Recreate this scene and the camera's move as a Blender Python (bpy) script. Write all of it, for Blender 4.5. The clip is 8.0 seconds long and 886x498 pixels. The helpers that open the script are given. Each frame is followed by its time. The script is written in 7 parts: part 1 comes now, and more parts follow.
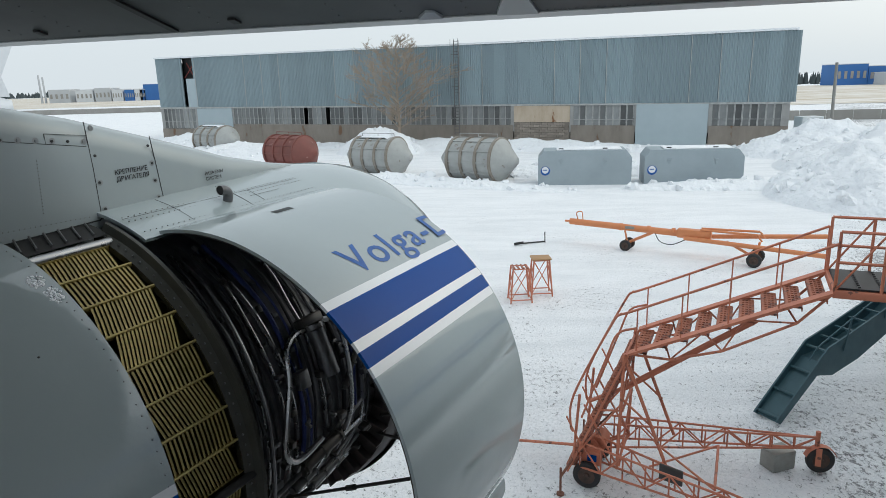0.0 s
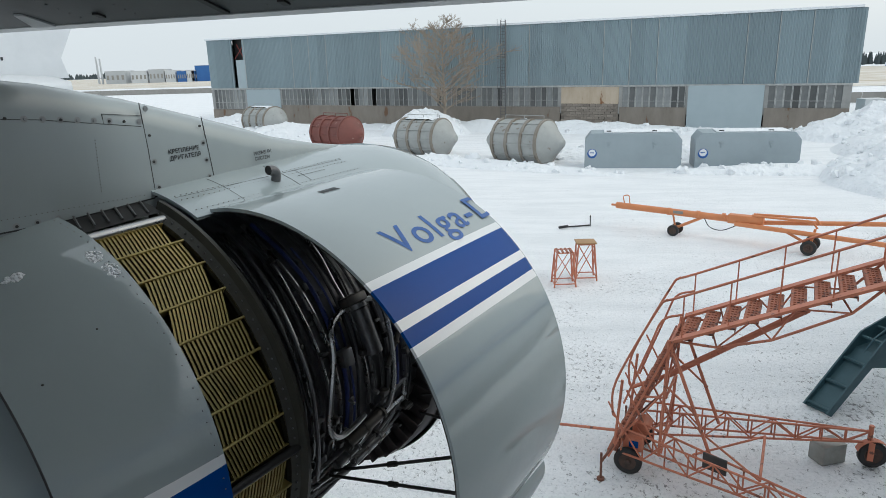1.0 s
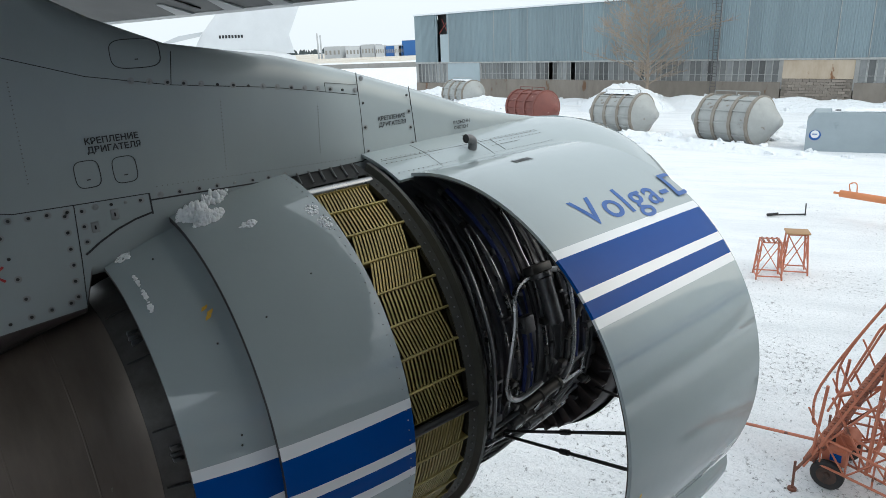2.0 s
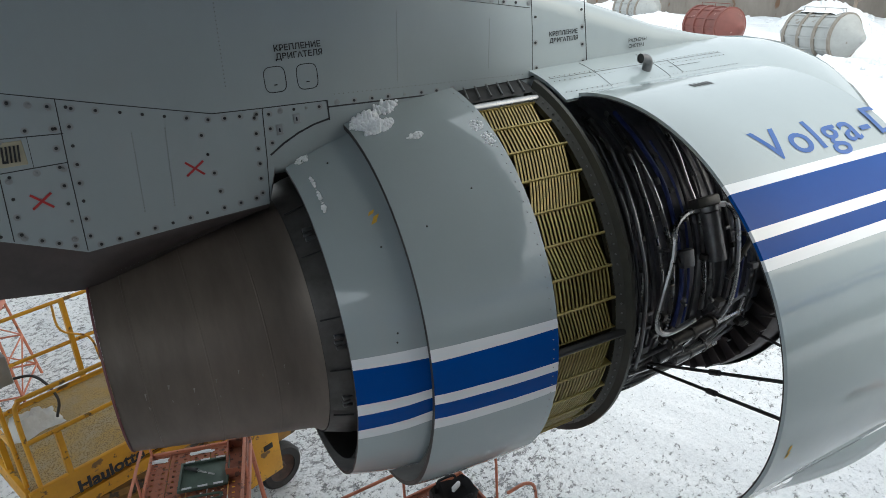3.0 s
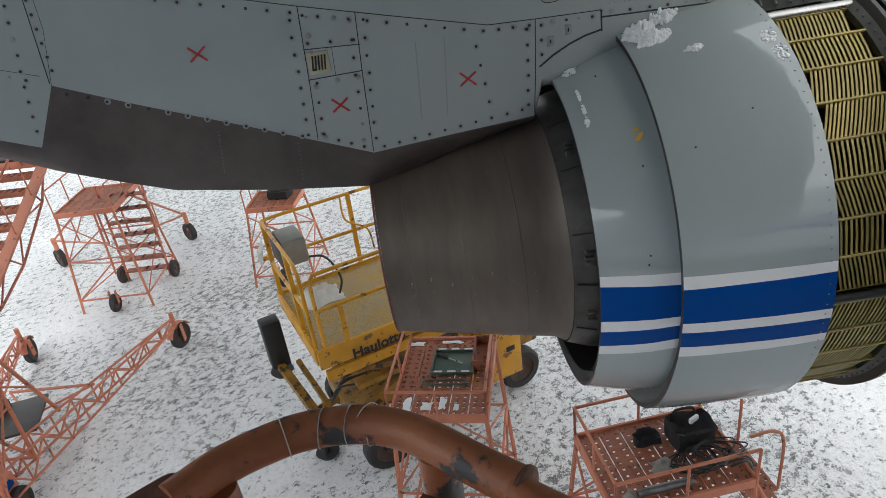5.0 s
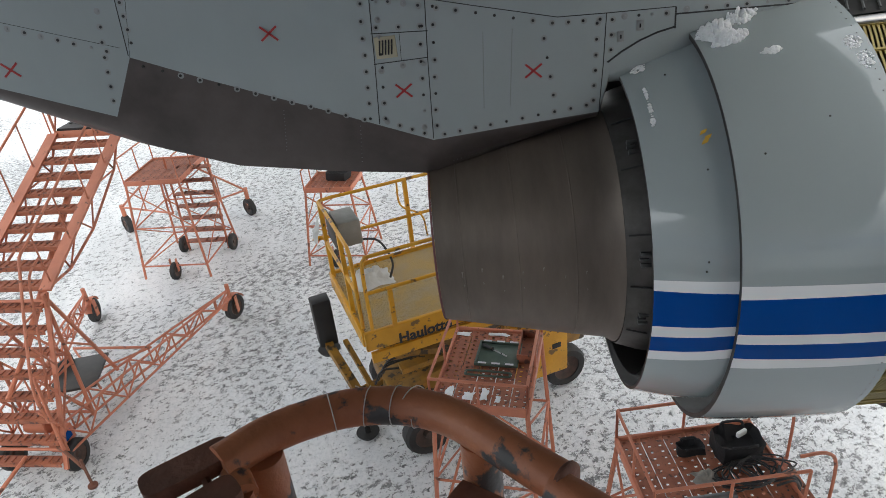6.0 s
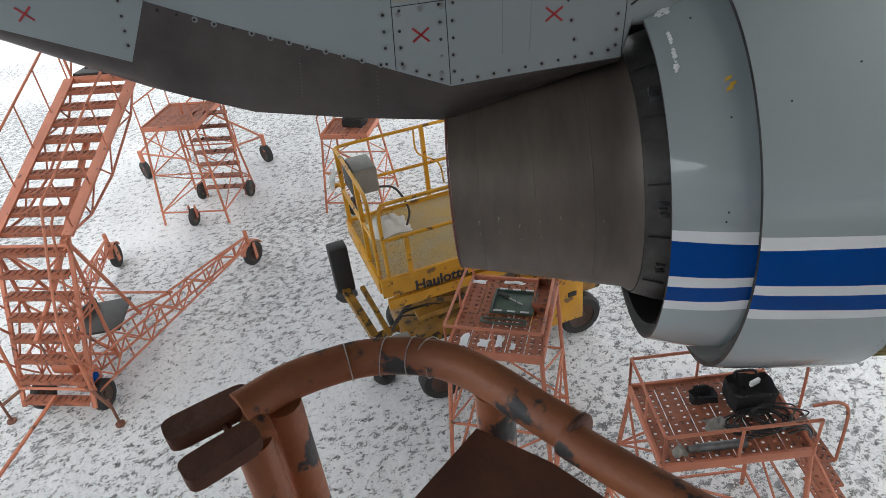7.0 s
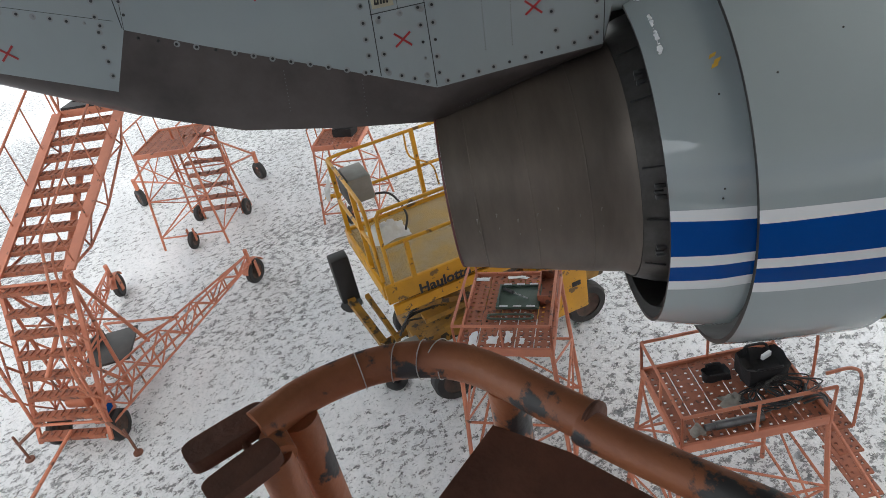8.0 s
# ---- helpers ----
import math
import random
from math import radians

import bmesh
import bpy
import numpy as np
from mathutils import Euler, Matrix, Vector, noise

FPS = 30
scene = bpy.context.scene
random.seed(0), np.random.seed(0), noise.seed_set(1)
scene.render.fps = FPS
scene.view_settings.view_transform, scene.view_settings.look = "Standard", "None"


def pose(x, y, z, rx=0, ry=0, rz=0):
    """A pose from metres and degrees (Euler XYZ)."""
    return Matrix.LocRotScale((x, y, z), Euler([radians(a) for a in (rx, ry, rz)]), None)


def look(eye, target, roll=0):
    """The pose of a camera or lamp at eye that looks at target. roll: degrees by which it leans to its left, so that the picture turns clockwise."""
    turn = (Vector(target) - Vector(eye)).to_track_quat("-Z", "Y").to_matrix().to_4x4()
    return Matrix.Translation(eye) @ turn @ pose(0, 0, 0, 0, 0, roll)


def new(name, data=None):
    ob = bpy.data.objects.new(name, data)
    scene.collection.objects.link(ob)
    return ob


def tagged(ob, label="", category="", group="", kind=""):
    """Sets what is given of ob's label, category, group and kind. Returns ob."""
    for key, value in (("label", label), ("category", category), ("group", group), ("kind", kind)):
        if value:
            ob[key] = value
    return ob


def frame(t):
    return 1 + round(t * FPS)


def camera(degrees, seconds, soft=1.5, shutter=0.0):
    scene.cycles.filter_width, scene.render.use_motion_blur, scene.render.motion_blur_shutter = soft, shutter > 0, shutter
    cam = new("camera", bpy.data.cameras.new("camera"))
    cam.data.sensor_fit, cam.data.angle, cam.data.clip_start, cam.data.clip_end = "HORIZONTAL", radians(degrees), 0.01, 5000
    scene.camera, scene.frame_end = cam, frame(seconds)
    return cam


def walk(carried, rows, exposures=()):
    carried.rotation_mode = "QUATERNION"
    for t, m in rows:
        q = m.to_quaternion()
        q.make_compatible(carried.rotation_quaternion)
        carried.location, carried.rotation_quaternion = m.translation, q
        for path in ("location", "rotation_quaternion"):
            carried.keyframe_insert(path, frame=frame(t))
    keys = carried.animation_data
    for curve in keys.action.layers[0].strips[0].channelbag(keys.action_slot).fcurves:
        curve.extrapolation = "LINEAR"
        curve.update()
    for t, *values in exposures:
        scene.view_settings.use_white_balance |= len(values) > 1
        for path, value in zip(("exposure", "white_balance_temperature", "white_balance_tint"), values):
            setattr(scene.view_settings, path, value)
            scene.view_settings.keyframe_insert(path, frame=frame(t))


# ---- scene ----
cam = camera(67.4, 8.0, soft=0.75)
PATH = [
    (0, (-0.042, -0.167, 6.077), (-0.13, 1.771, 5.591), -1.8),
    (0.5, (-0.044, -0.172, 6.075), (-0.163, 1.761, 5.572), -1.6),
    (1, (-0.042, -0.176, 6.077), (-0.261, 1.739, 5.543), -1.9),
    (1.5, (-0.025, -0.236, 6.068), (-0.522, 1.618, 5.507), -2.8),
    (2, (-0.029, -0.265, 6.06), (-0.783, 1.493, 5.476), -2.5),
    (2.1, (-0.034, -0.27, 6.052), (-0.836, 1.458, 5.445), -2.1),
    (2.2, (-0.033, -0.27, 6.053), (-0.89, 1.419, 5.411), -2.2),
    (3.3, (-0.065, -0.335, 6.07), (-1.195, 1.091, 5.24), -2.1),
    (3.5, (-0.062, -0.339, 6.073), (-1.195, 1.069, 5.216), -1.9),
    (4, (-0.065, -0.349, 6.074), (-1.209, 1.037, 5.195), -1.1),
    (4.5, (-0.062, -0.365, 6.073), (-1.316, 0.851, 5.099), -3.3),
    (4.6, (-0.061, -0.367, 6.074), (-1.4, 0.783, 5.134), -2.5),
    (5, (-0.037, -0.374, 6.078), (-1.578, 0.467, 5.121), -7.7),
    (5.2, (-0.04, -0.389, 6.074), (-1.599, 0.399, 5.1), -7.2),
    (6.5, (-0.036, -0.375, 6.079), (-1.651, 0.275, 5.094), -6.8),
    (7, (-0.042, -0.376, 6.08), (-1.602, 0.229, 4.984), -7.0),
    (7.5, (-0.043, -0.375, 6.083), (-1.585, 0.219, 4.957), -7.9),
    (8, (-0.037, -0.378, 6.085), (-1.599, 0.226, 4.992), -12.1),
]
walk(cam, [(t, look(eye, target, roll)) for t, eye, target, roll in PATH], exposures=[(0, 0.05, 6150, 4), (1, 0.05, 6150, 4), (2, 0.38, 6150, 4), (3.5, 0.83, 6350, 5), (5, 0.99, 6500, 7), (8, 1.01, 6540, 8)])

# ---- light: bright overcast winter sky ----
world = bpy.data.worlds.new("overcast")
scene.world = world
world.use_nodes = True
wn = world.node_tree.nodes
wl_ = world.node_tree.links
sky = wn.new("ShaderNodeTexSky")
sky.sky_type = "NISHITA"
sky.sun_disc = False
sky.sun_elevation, sky.sun_rotation = radians(35), radians(60)
sky.air_density, sky.dust_density, sky.ozone_density = 1.0, 6.0, 1.0
haze = wn.new("ShaderNodeMix")
haze.data_type = "RGBA"
haze.inputs["Factor"].default_value = 0.82
haze.inputs["B"].default_value = (6.85, 7.05, 7.3, 1)
wl_.new(sky.outputs["Color"], haze.inputs["A"])
wl_.new(haze.outputs["Result"], wn["Background"].inputs["Color"])
wn["Background"].inputs["Strength"].default_value = 0.125
sun = new("sun", bpy.data.lights.new("sun", "SUN"))
sun.data.energy, sun.data.angle, sun.data.color = 0.75, radians(25), (1.0, 0.96, 0.9)
sun.matrix_world = look((30, -10, 30), (0, 6, 0))


# ---- materials ----
def mat(name, base, rough=0.6, metal=0.0, other=None, scale=6.0, amount=0.5, bump=0.0, bump_scale=40.0,
        bump_dist=0.02, spots=None, spot_scale=3.0, spot_edge=0.62, coat=0.0, rand=0.0, stretch=(1, 1, 1), rough_var=0.1, spec=0.5):
    """A surface with broad mottling, fine grain and optional worn spots."""
    m = bpy.data.materials.new(name)
    m.use_nodes = True
    n, l = m.node_tree.nodes, m.node_tree.links
    bs = n["Principled BSDF"]
    co = n.new("ShaderNodeTexCoord")
    mp = n.new("ShaderNodeMapping")
    mp.inputs["Scale"].default_value = stretch
    l.new(co.outputs["Object"], mp.inputs["Vector"])
    n1 = n.new("ShaderNodeTexNoise")
    n1.inputs["Scale"].default_value, n1.inputs["Detail"].default_value = scale, 6
    n1.inputs["Roughness"].default_value = 0.65
    l.new(mp.outputs["Vector"], n1.inputs["Vector"])
    ramp = n.new("ShaderNodeMapRange")
    ramp.inputs["From Min"].default_value, ramp.inputs["From Max"].default_value = 0.3, 0.7
    l.new(n1.outputs["Fac"], ramp.inputs["Value"])
    mul = n.new("ShaderNodeMath")
    mul.operation = "MULTIPLY"
    mul.inputs[1].default_value = amount
    l.new(ramp.outputs["Result"], mul.inputs[0])
    mix = n.new("ShaderNodeMix")
    mix.data_type = "RGBA"
    other = other or tuple(c * 0.7 for c in base)
    mix.inputs["A"].default_value, mix.inputs["B"].default_value = (*base, 1), (*other, 1)
    l.new(mul.outputs["Value"], mix.inputs["Factor"])
    out = mix.outputs["Result"]
    if spots:
        n2 = n.new("ShaderNodeTexNoise")
        n2.inputs["Scale"].default_value, n2.inputs["Detail"].default_value = spot_scale, 8
        n2.inputs["Roughness"].default_value = 0.6
        l.new(mp.outputs["Vector"], n2.inputs["Vector"])
        r2 = n.new("ShaderNodeMapRange")
        r2.inputs["From Min"].default_value, r2.inputs["From Max"].default_value = spot_edge, spot_edge + 0.04
        l.new(n2.outputs["Fac"], r2.inputs["Value"])
        m2 = n.new("ShaderNodeMix")
        m2.data_type = "RGBA"
        m2.inputs["B"].default_value = (*spots, 1)
        l.new(out, m2.inputs["A"])
        l.new(r2.outputs["Result"], m2.inputs["Factor"])
        out = m2.outputs["Result"]
    if rand:
        oi = n.new("ShaderNodeObjectInfo")
        rr = n.new("ShaderNodeMapRange")
        rr.inputs["To Min"].default_value, rr.inputs["To Max"].default_value = 1 - rand, 1 + rand
        l.new(oi.outputs["Random"], rr.inputs["Value"])
        hsv = n.new("ShaderNodeHueSaturation")
        l.new(rr.outputs["Result"], hsv.inputs["Value"])
        l.new(out, hsv.inputs["Color"])
        out = hsv.outputs["Color"]
    l.new(out, bs.inputs["Base Color"])
    rv = n.new("ShaderNodeMapRange")
    rv.inputs["To Min"].default_value, rv.inputs["To Max"].default_value = max(rough - rough_var, 0.02), min(rough + rough_var, 1)
    l.new(n1.outputs["Fac"], rv.inputs["Value"])
    l.new(rv.outputs["Result"], bs.inputs["Roughness"])
    bs.inputs["Metallic"].default_value = metal
    bs.inputs["Coat Weight"].default_value = coat
    bs.inputs["Specular IOR Level"].default_value = spec
    bs.inputs["Coat Roughness"].default_value = 0.06
    if bump:
        n3 = n.new("ShaderNodeTexNoise")
        n3.inputs["Scale"].default_value, n3.inputs["Detail"].default_value = bump_scale, 4
        l.new(mp.outputs["Vector"], n3.inputs["Vector"])
        bp = n.new("ShaderNodeBump")
        bp.inputs["Strength"].default_value, bp.inputs["Distance"].default_value = bump, bump_dist
        l.new(n3.outputs["Fac"], bp.inputs["Height"])
        l.new(bp.outputs["Normal"], bs.inputs["Normal"])
    return m


WHITE = mat("white_gloss_paint", (0.335, 0.385, 0.395), 0.03, 0, (0.305, 0.35, 0.36), 1.3, 0.6, 0.11, 5.0, coat=0.0, rough_var=0.02, spec=1.0)
STRIPE_W = mat("white_stripe_paint", (0.75, 0.77, 0.79), 0.16, 0, (0.70, 0.72, 0.74), 2.0, 0.5, coat=0.4)
BLUE = mat("blue_stripe_paint", (0.002, 0.062, 0.29), 0.07, 0, (0.002, 0.046, 0.22), 2.0, 0.5, 0.11, 5.0, coat=0.0, rough_var=0.02, spec=0.12)
GREYPAINT = mat("pylon_grey_paint", (0.325, 0.365, 0.37), 0.22, 0, (0.295, 0.33, 0.335), 2.6, 0.6, 0.02, 4.0, coat=0.2, stretch=(1, 1, 0.5))
# browned keel metal; further aft it also paints underside shade and dirt
KEEL = mat("heat_stain_and_underside_shade", (0.12, 0.10, 0.095), 0.40, 0.45, (0.065, 0.055, 0.052), 2.2, 0.9, 0.03, 20)
NOZZLE = mat("burnt_titanium", (0.185, 0.152, 0.128), 0.46, 0.5, (0.09, 0.074, 0.062), 3.0, 0.9, 0.03, 12,
             stretch=(1, 0.25, 0.25), spots=(0.19, 0.175, 0.16), spot_scale=5, spot_edge=0.70)
LATCH = mat("dark_latch_metal", (0.12, 0.115, 0.11), 0.4, 0.6, (0.06, 0.055, 0.05), 8, 0.8)
# real black parts, and shade painted into holes, slots and the hangar inside
BLACK = mat("black_soot_and_shade", (0.012, 0.012, 0.013), 0.55, 0.0, (0.025, 0.023, 0.022), 5, 0.7)
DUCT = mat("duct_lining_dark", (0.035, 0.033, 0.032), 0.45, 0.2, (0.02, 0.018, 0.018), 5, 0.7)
CASE = mat("fan_case_grey", (0.24, 0.24, 0.25), 0.34, 0.45, (0.12, 0.12, 0.125), 4, 0.9, 0.03, 20)
RINGM = mat("olive_dark_ring", (0.055, 0.054, 0.044), 0.42, 0.3, (0.03, 0.03, 0.026), 5, 0.8)
CASC = mat("cascade_gold", (0.37, 0.295, 0.10), 0.45, 0.3, (0.25, 0.20, 0.065), 6, 0.8, rand=0.15)
# darkened copy of the gold, for the shade between the vanes
CASC_SHADE = mat("cascade_gap_shade", (0.07, 0.056, 0.022), 0.7, 0.0, (0.045, 0.036, 0.016), 6, 0.8)
STEEL = mat("bright_steel_tube", (0.42, 0.42, 0.42), 0.28, 0.95, (0.32, 0.32, 0.32), 8, 0.7)
DULL = mat("dull_grey_metal", (0.20, 0.20, 0.205), 0.38, 0.6, (0.07, 0.07, 0.072), 8, 0.8)
HOSE = mat("black_hose", (0.03, 0.03, 0.033), 0.45, 0, (0.03, 0.03, 0.032), 10, 0.6)
BLUEH = mat("blue_harness", (0.03, 0.05, 0.20), 0.5, 0, (0.015, 0.02, 0.07), 10, 0.6)
SEAM = mat("panel_gap", (0.03, 0.032, 0.034), 0.7)
INK = mat("black_stencil_ink", (0.02, 0.022, 0.026), 0.5)
LOGOBLUE = mat("blue_lettering", (0.02, 0.10, 0.36), 0.2)
RED = mat("red_marking_tape", (0.42, 0.03, 0.03), 0.5)
YEL = mat("yellow_chalk_mark", (0.55, 0.33, 0.03), 0.7)
SCREW = mat("screw_head", (0.30, 0.31, 0.31), 0.4, 0.6)
DARKSCREW = mat("dark_screw_head", (0.045, 0.045, 0.045), 0.5, 0.4)
ORANGE = mat("worn_orange_paint", (0.58, 0.205, 0.115), 0.55, 0, (0.43, 0.15, 0.09), 3.0, 0.9, 0.08, 60,
             spots=(0.17, 0.075, 0.05), spot_scale=9, spot_edge=0.61)
RUSTY = mat("rusty_orange_deck", (0.40, 0.135, 0.07), 0.65, 0, (0.20, 0.07, 0.045), 5.0, 0.9, 0.1, 50,
            spots=(0.12, 0.055, 0.04), spot_scale=16, spot_edge=0.565)
RAILP = mat("chipped_orange_rail", (0.52, 0.195, 0.09), 0.45, 0, (0.34, 0.115, 0.055), 11.0, 0.8, 0.15, 60,
            spots=(0.07, 0.066, 0.066), spot_scale=15, spot_edge=0.55)
RUST = mat("rusty_steel", (0.23, 0.095, 0.06), 0.7, 0.1, (0.12, 0.055, 0.038), 12, 0.9, 0.2, 80)
YELLOW = mat("yellow_machine_paint", (0.70, 0.35, 0.018), 0.38, 0, (0.50, 0.24, 0.015), 3, 0.9, 0.06, 30,
             spots=(0.17, 0.095, 0.03), spot_scale=9, spot_edge=0.59)
# lift underparts: dirt, and the shade below the deck put into a darker yellow
GRIME_SHADE = mat("grimy_shaded_yellow_paint", (0.40, 0.20, 0.02), 0.5, 0, (0.16, 0.085, 0.02), 4, 0.95, 0.08, 30, spots=(0.05, 0.035, 0.02), spot_scale=7, spot_edge=0.54)
DECK = mat("gritty_lift_deck", (0.46, 0.28, 0.05), 0.7, 0, (0.36, 0.32, 0.24), 4, 0.95, 0.4, 60, spots=(0.20, 0.13, 0.04), spot_scale=75, spot_edge=0.52)
RUBBER = mat("tyre_rubber", (0.02, 0.02, 0.021), 0.75, 0, (0.045, 0.042, 0.04), 8, 0.7, 0.15, 50)
RIM = mat("dirty_wheel_rim", (0.10, 0.055, 0.04), 0.65, 0.1, (0.045, 0.035, 0.03), 12, 0.9)
TEAL = mat("blue_green_ramp_paint", (0.04, 0.095, 0.115), 0.5, 0, (0.028, 0.07, 0.085), 4, 0.8, 0.06, 40)
HANGAR = mat("grey_profiled_sheet", (0.255, 0.325, 0.355), 0.5, 0.1, (0.215, 0.275, 0.30), 0.35, 0.8, rand=0.11, stretch=(1, 1, 0.3))
JAMB = mat("dull_white_jamb", (0.36, 0.36, 0.35), 0.7, 0, (0.25, 0.25, 0.24), 1.0, 0.8)
HDOOR = mat("pale_blue_grey_door", (0.40, 0.47, 0.50), 0.55, 0, (0.35, 0.42, 0.45), 0.6, 0.8)
PLINTH = mat("stained_concrete", (0.28, 0.25, 0.215), 0.85, 0, (0.19, 0.165, 0.14), 0.9, 0.9, 0.1, 6, spots=(0.17, 0.10, 0.06), spot_scale=0.9, spot_edge=0.62, stretch=(1, 1, 0.35))
RUSTWALL = mat("rust_streaked_panel", (0.56, 0.48, 0.38), 0.85, 0, (0.40, 0.31, 0.22), 0.9, 0.9, spots=(0.24, 0.12, 0.06), spot_scale=1.1, spot_edge=0.58, stretch=(1, 1, 0.4))
BRICK = mat("pale_brick", (0.33, 0.29, 0.25), 0.9, 0, (0.22, 0.19, 0.16), 1.5, 0.8, rand=0.22)
PANE = mat("dusty_glazing", (0.24, 0.25, 0.25), 0.3, 0, (0.10, 0.105, 0.105), 0.6, 0.9, rand=0.65)
FRAME = mat("pale_window_frame", (0.50, 0.51, 0.50), 0.6, 0, (0.25, 0.245, 0.235), 2, 0.8)
SNOW = mat("heaped_snow", (0.86, 0.88, 0.90), 0.75, 0, (0.78, 0.80, 0.83), 0.8, 0.7, 0.9, 2.6, bump_dist=0.25, spots=(0.66, 0.66, 0.66), spot_scale=1.6, spot_edge=0.68)
SNOWN = mat("clinging_snow", (0.86, 0.88, 0.90), 0.7, 0, (0.74, 0.77, 0.80), 14, 0.7, 0.6, 60)
DRUMG = mat("weathered_grey_drum", (0.42, 0.43, 0.42), 0.6, 0.1, (0.30, 0.31, 0.30), 0.9, 0.9, spots=(0.23, 0.20, 0.17), spot_scale=1.8, spot_edge=0.63)
DRUMH = mat("rusty_drum_hoop", (0.30, 0.28, 0.245), 0.7, 0.1, (0.20, 0.165, 0.13), 1.5, 0.9)
DRUMR = mat("weathered_red_drum", (0.22, 0.075, 0.06), 0.65, 0.1, (0.15, 0.06, 0.05), 0.9, 0.9, spots=(0.33, 0.20, 0.17), spot_scale=1.6, spot_edge=0.64)
BOXG = mat("blue_grey_container", (0.34, 0.395, 0.425), 0.5, 0.1, (0.28, 0.33, 0.355), 0.5, 0.9, 0.05, 8)
TOW = mat("orange_towbar_paint", (0.66, 0.25, 0.10), 0.5, 0, (0.55, 0.19, 0.07), 2, 0.7)
PLY = mat("plywood", (0.42, 0.26, 0.13), 0.7, 0, (0.33, 0.20, 0.10), 3, 0.7)
BARK = mat("grey_brown_twigs", (0.38, 0.32, 0.26), 0.85, 0, (0.25, 0.20, 0.15), 2, 0.7)
# grey underside with the wing's own shade put into the colour
WING_SHADE = mat("wing_underside_shade", (0.06, 0.066, 0.068), 0.5, 0, (0.04, 0.044, 0.046), 0.9, 0.8)
SLATM = mat("slat_edge_grey", (0.45, 0.47, 0.48), 0.35, 0, (0.38, 0.40, 0.41), 1.2, 0.8)
FARWHITE = mat("white_aircraft_paint", (0.64, 0.66, 0.68), 0.35, 0, (0.55, 0.57, 0.59), 0.4, 0.7)
FARGREY = mat("far_building_grey", (0.52, 0.54, 0.56), 0.7, 0, (0.42, 0.44, 0.46), 0.05, 0.7)
FARBLUE = mat("far_building_blue", (0.035, 0.15, 0.42), 0.6, 0, (0.03, 0.11, 0.33), 0.05, 0.7)
FARGRASS = mat("dry_winter_grass", (0.45, 0.36, 0.23), 0.9, 0, (0.80, 0.79, 0.77), 0.14, 1.0, stretch=(0.25, 1, 1))
CONCR = mat("concrete_fence", (0.33, 0.32, 0.30), 0.85, 0, (0.25, 0.24, 0.22), 0.4, 0.8)
WOODS = mat("distant_pines", (0.045, 0.06, 0.062), 0.9, 0, (0.07, 0.085, 0.09), 0.05, 0.8)
CLOTH = mat("black_bag_fabric", (0.012, 0.012, 0.014), 0.8, 0, (0.025, 0.025, 0.028), 12, 0.7, 0.2, 40)
GREYBOX = mat("grey_control_box", (0.30, 0.30, 0.28), 0.45, 0.3, (0.22, 0.22, 0.20), 8, 0.8)
GREENTRAY = mat("dull_green_tray", (0.09, 0.13, 0.105), 0.5, 0.1, (0.06, 0.09, 0.07), 8, 0.8)
RAG = mat("grey_rag", (0.33, 0.32, 0.29), 0.9, 0, (0.18, 0.17, 0.15), 14, 0.8, 0.3, 50)
CLEAR = mat("pale_plastic_sheet", (0.62, 0.62, 0.60), 0.35, 0, (0.48, 0.48, 0.46), 8, 0.7, 0.4, 25)


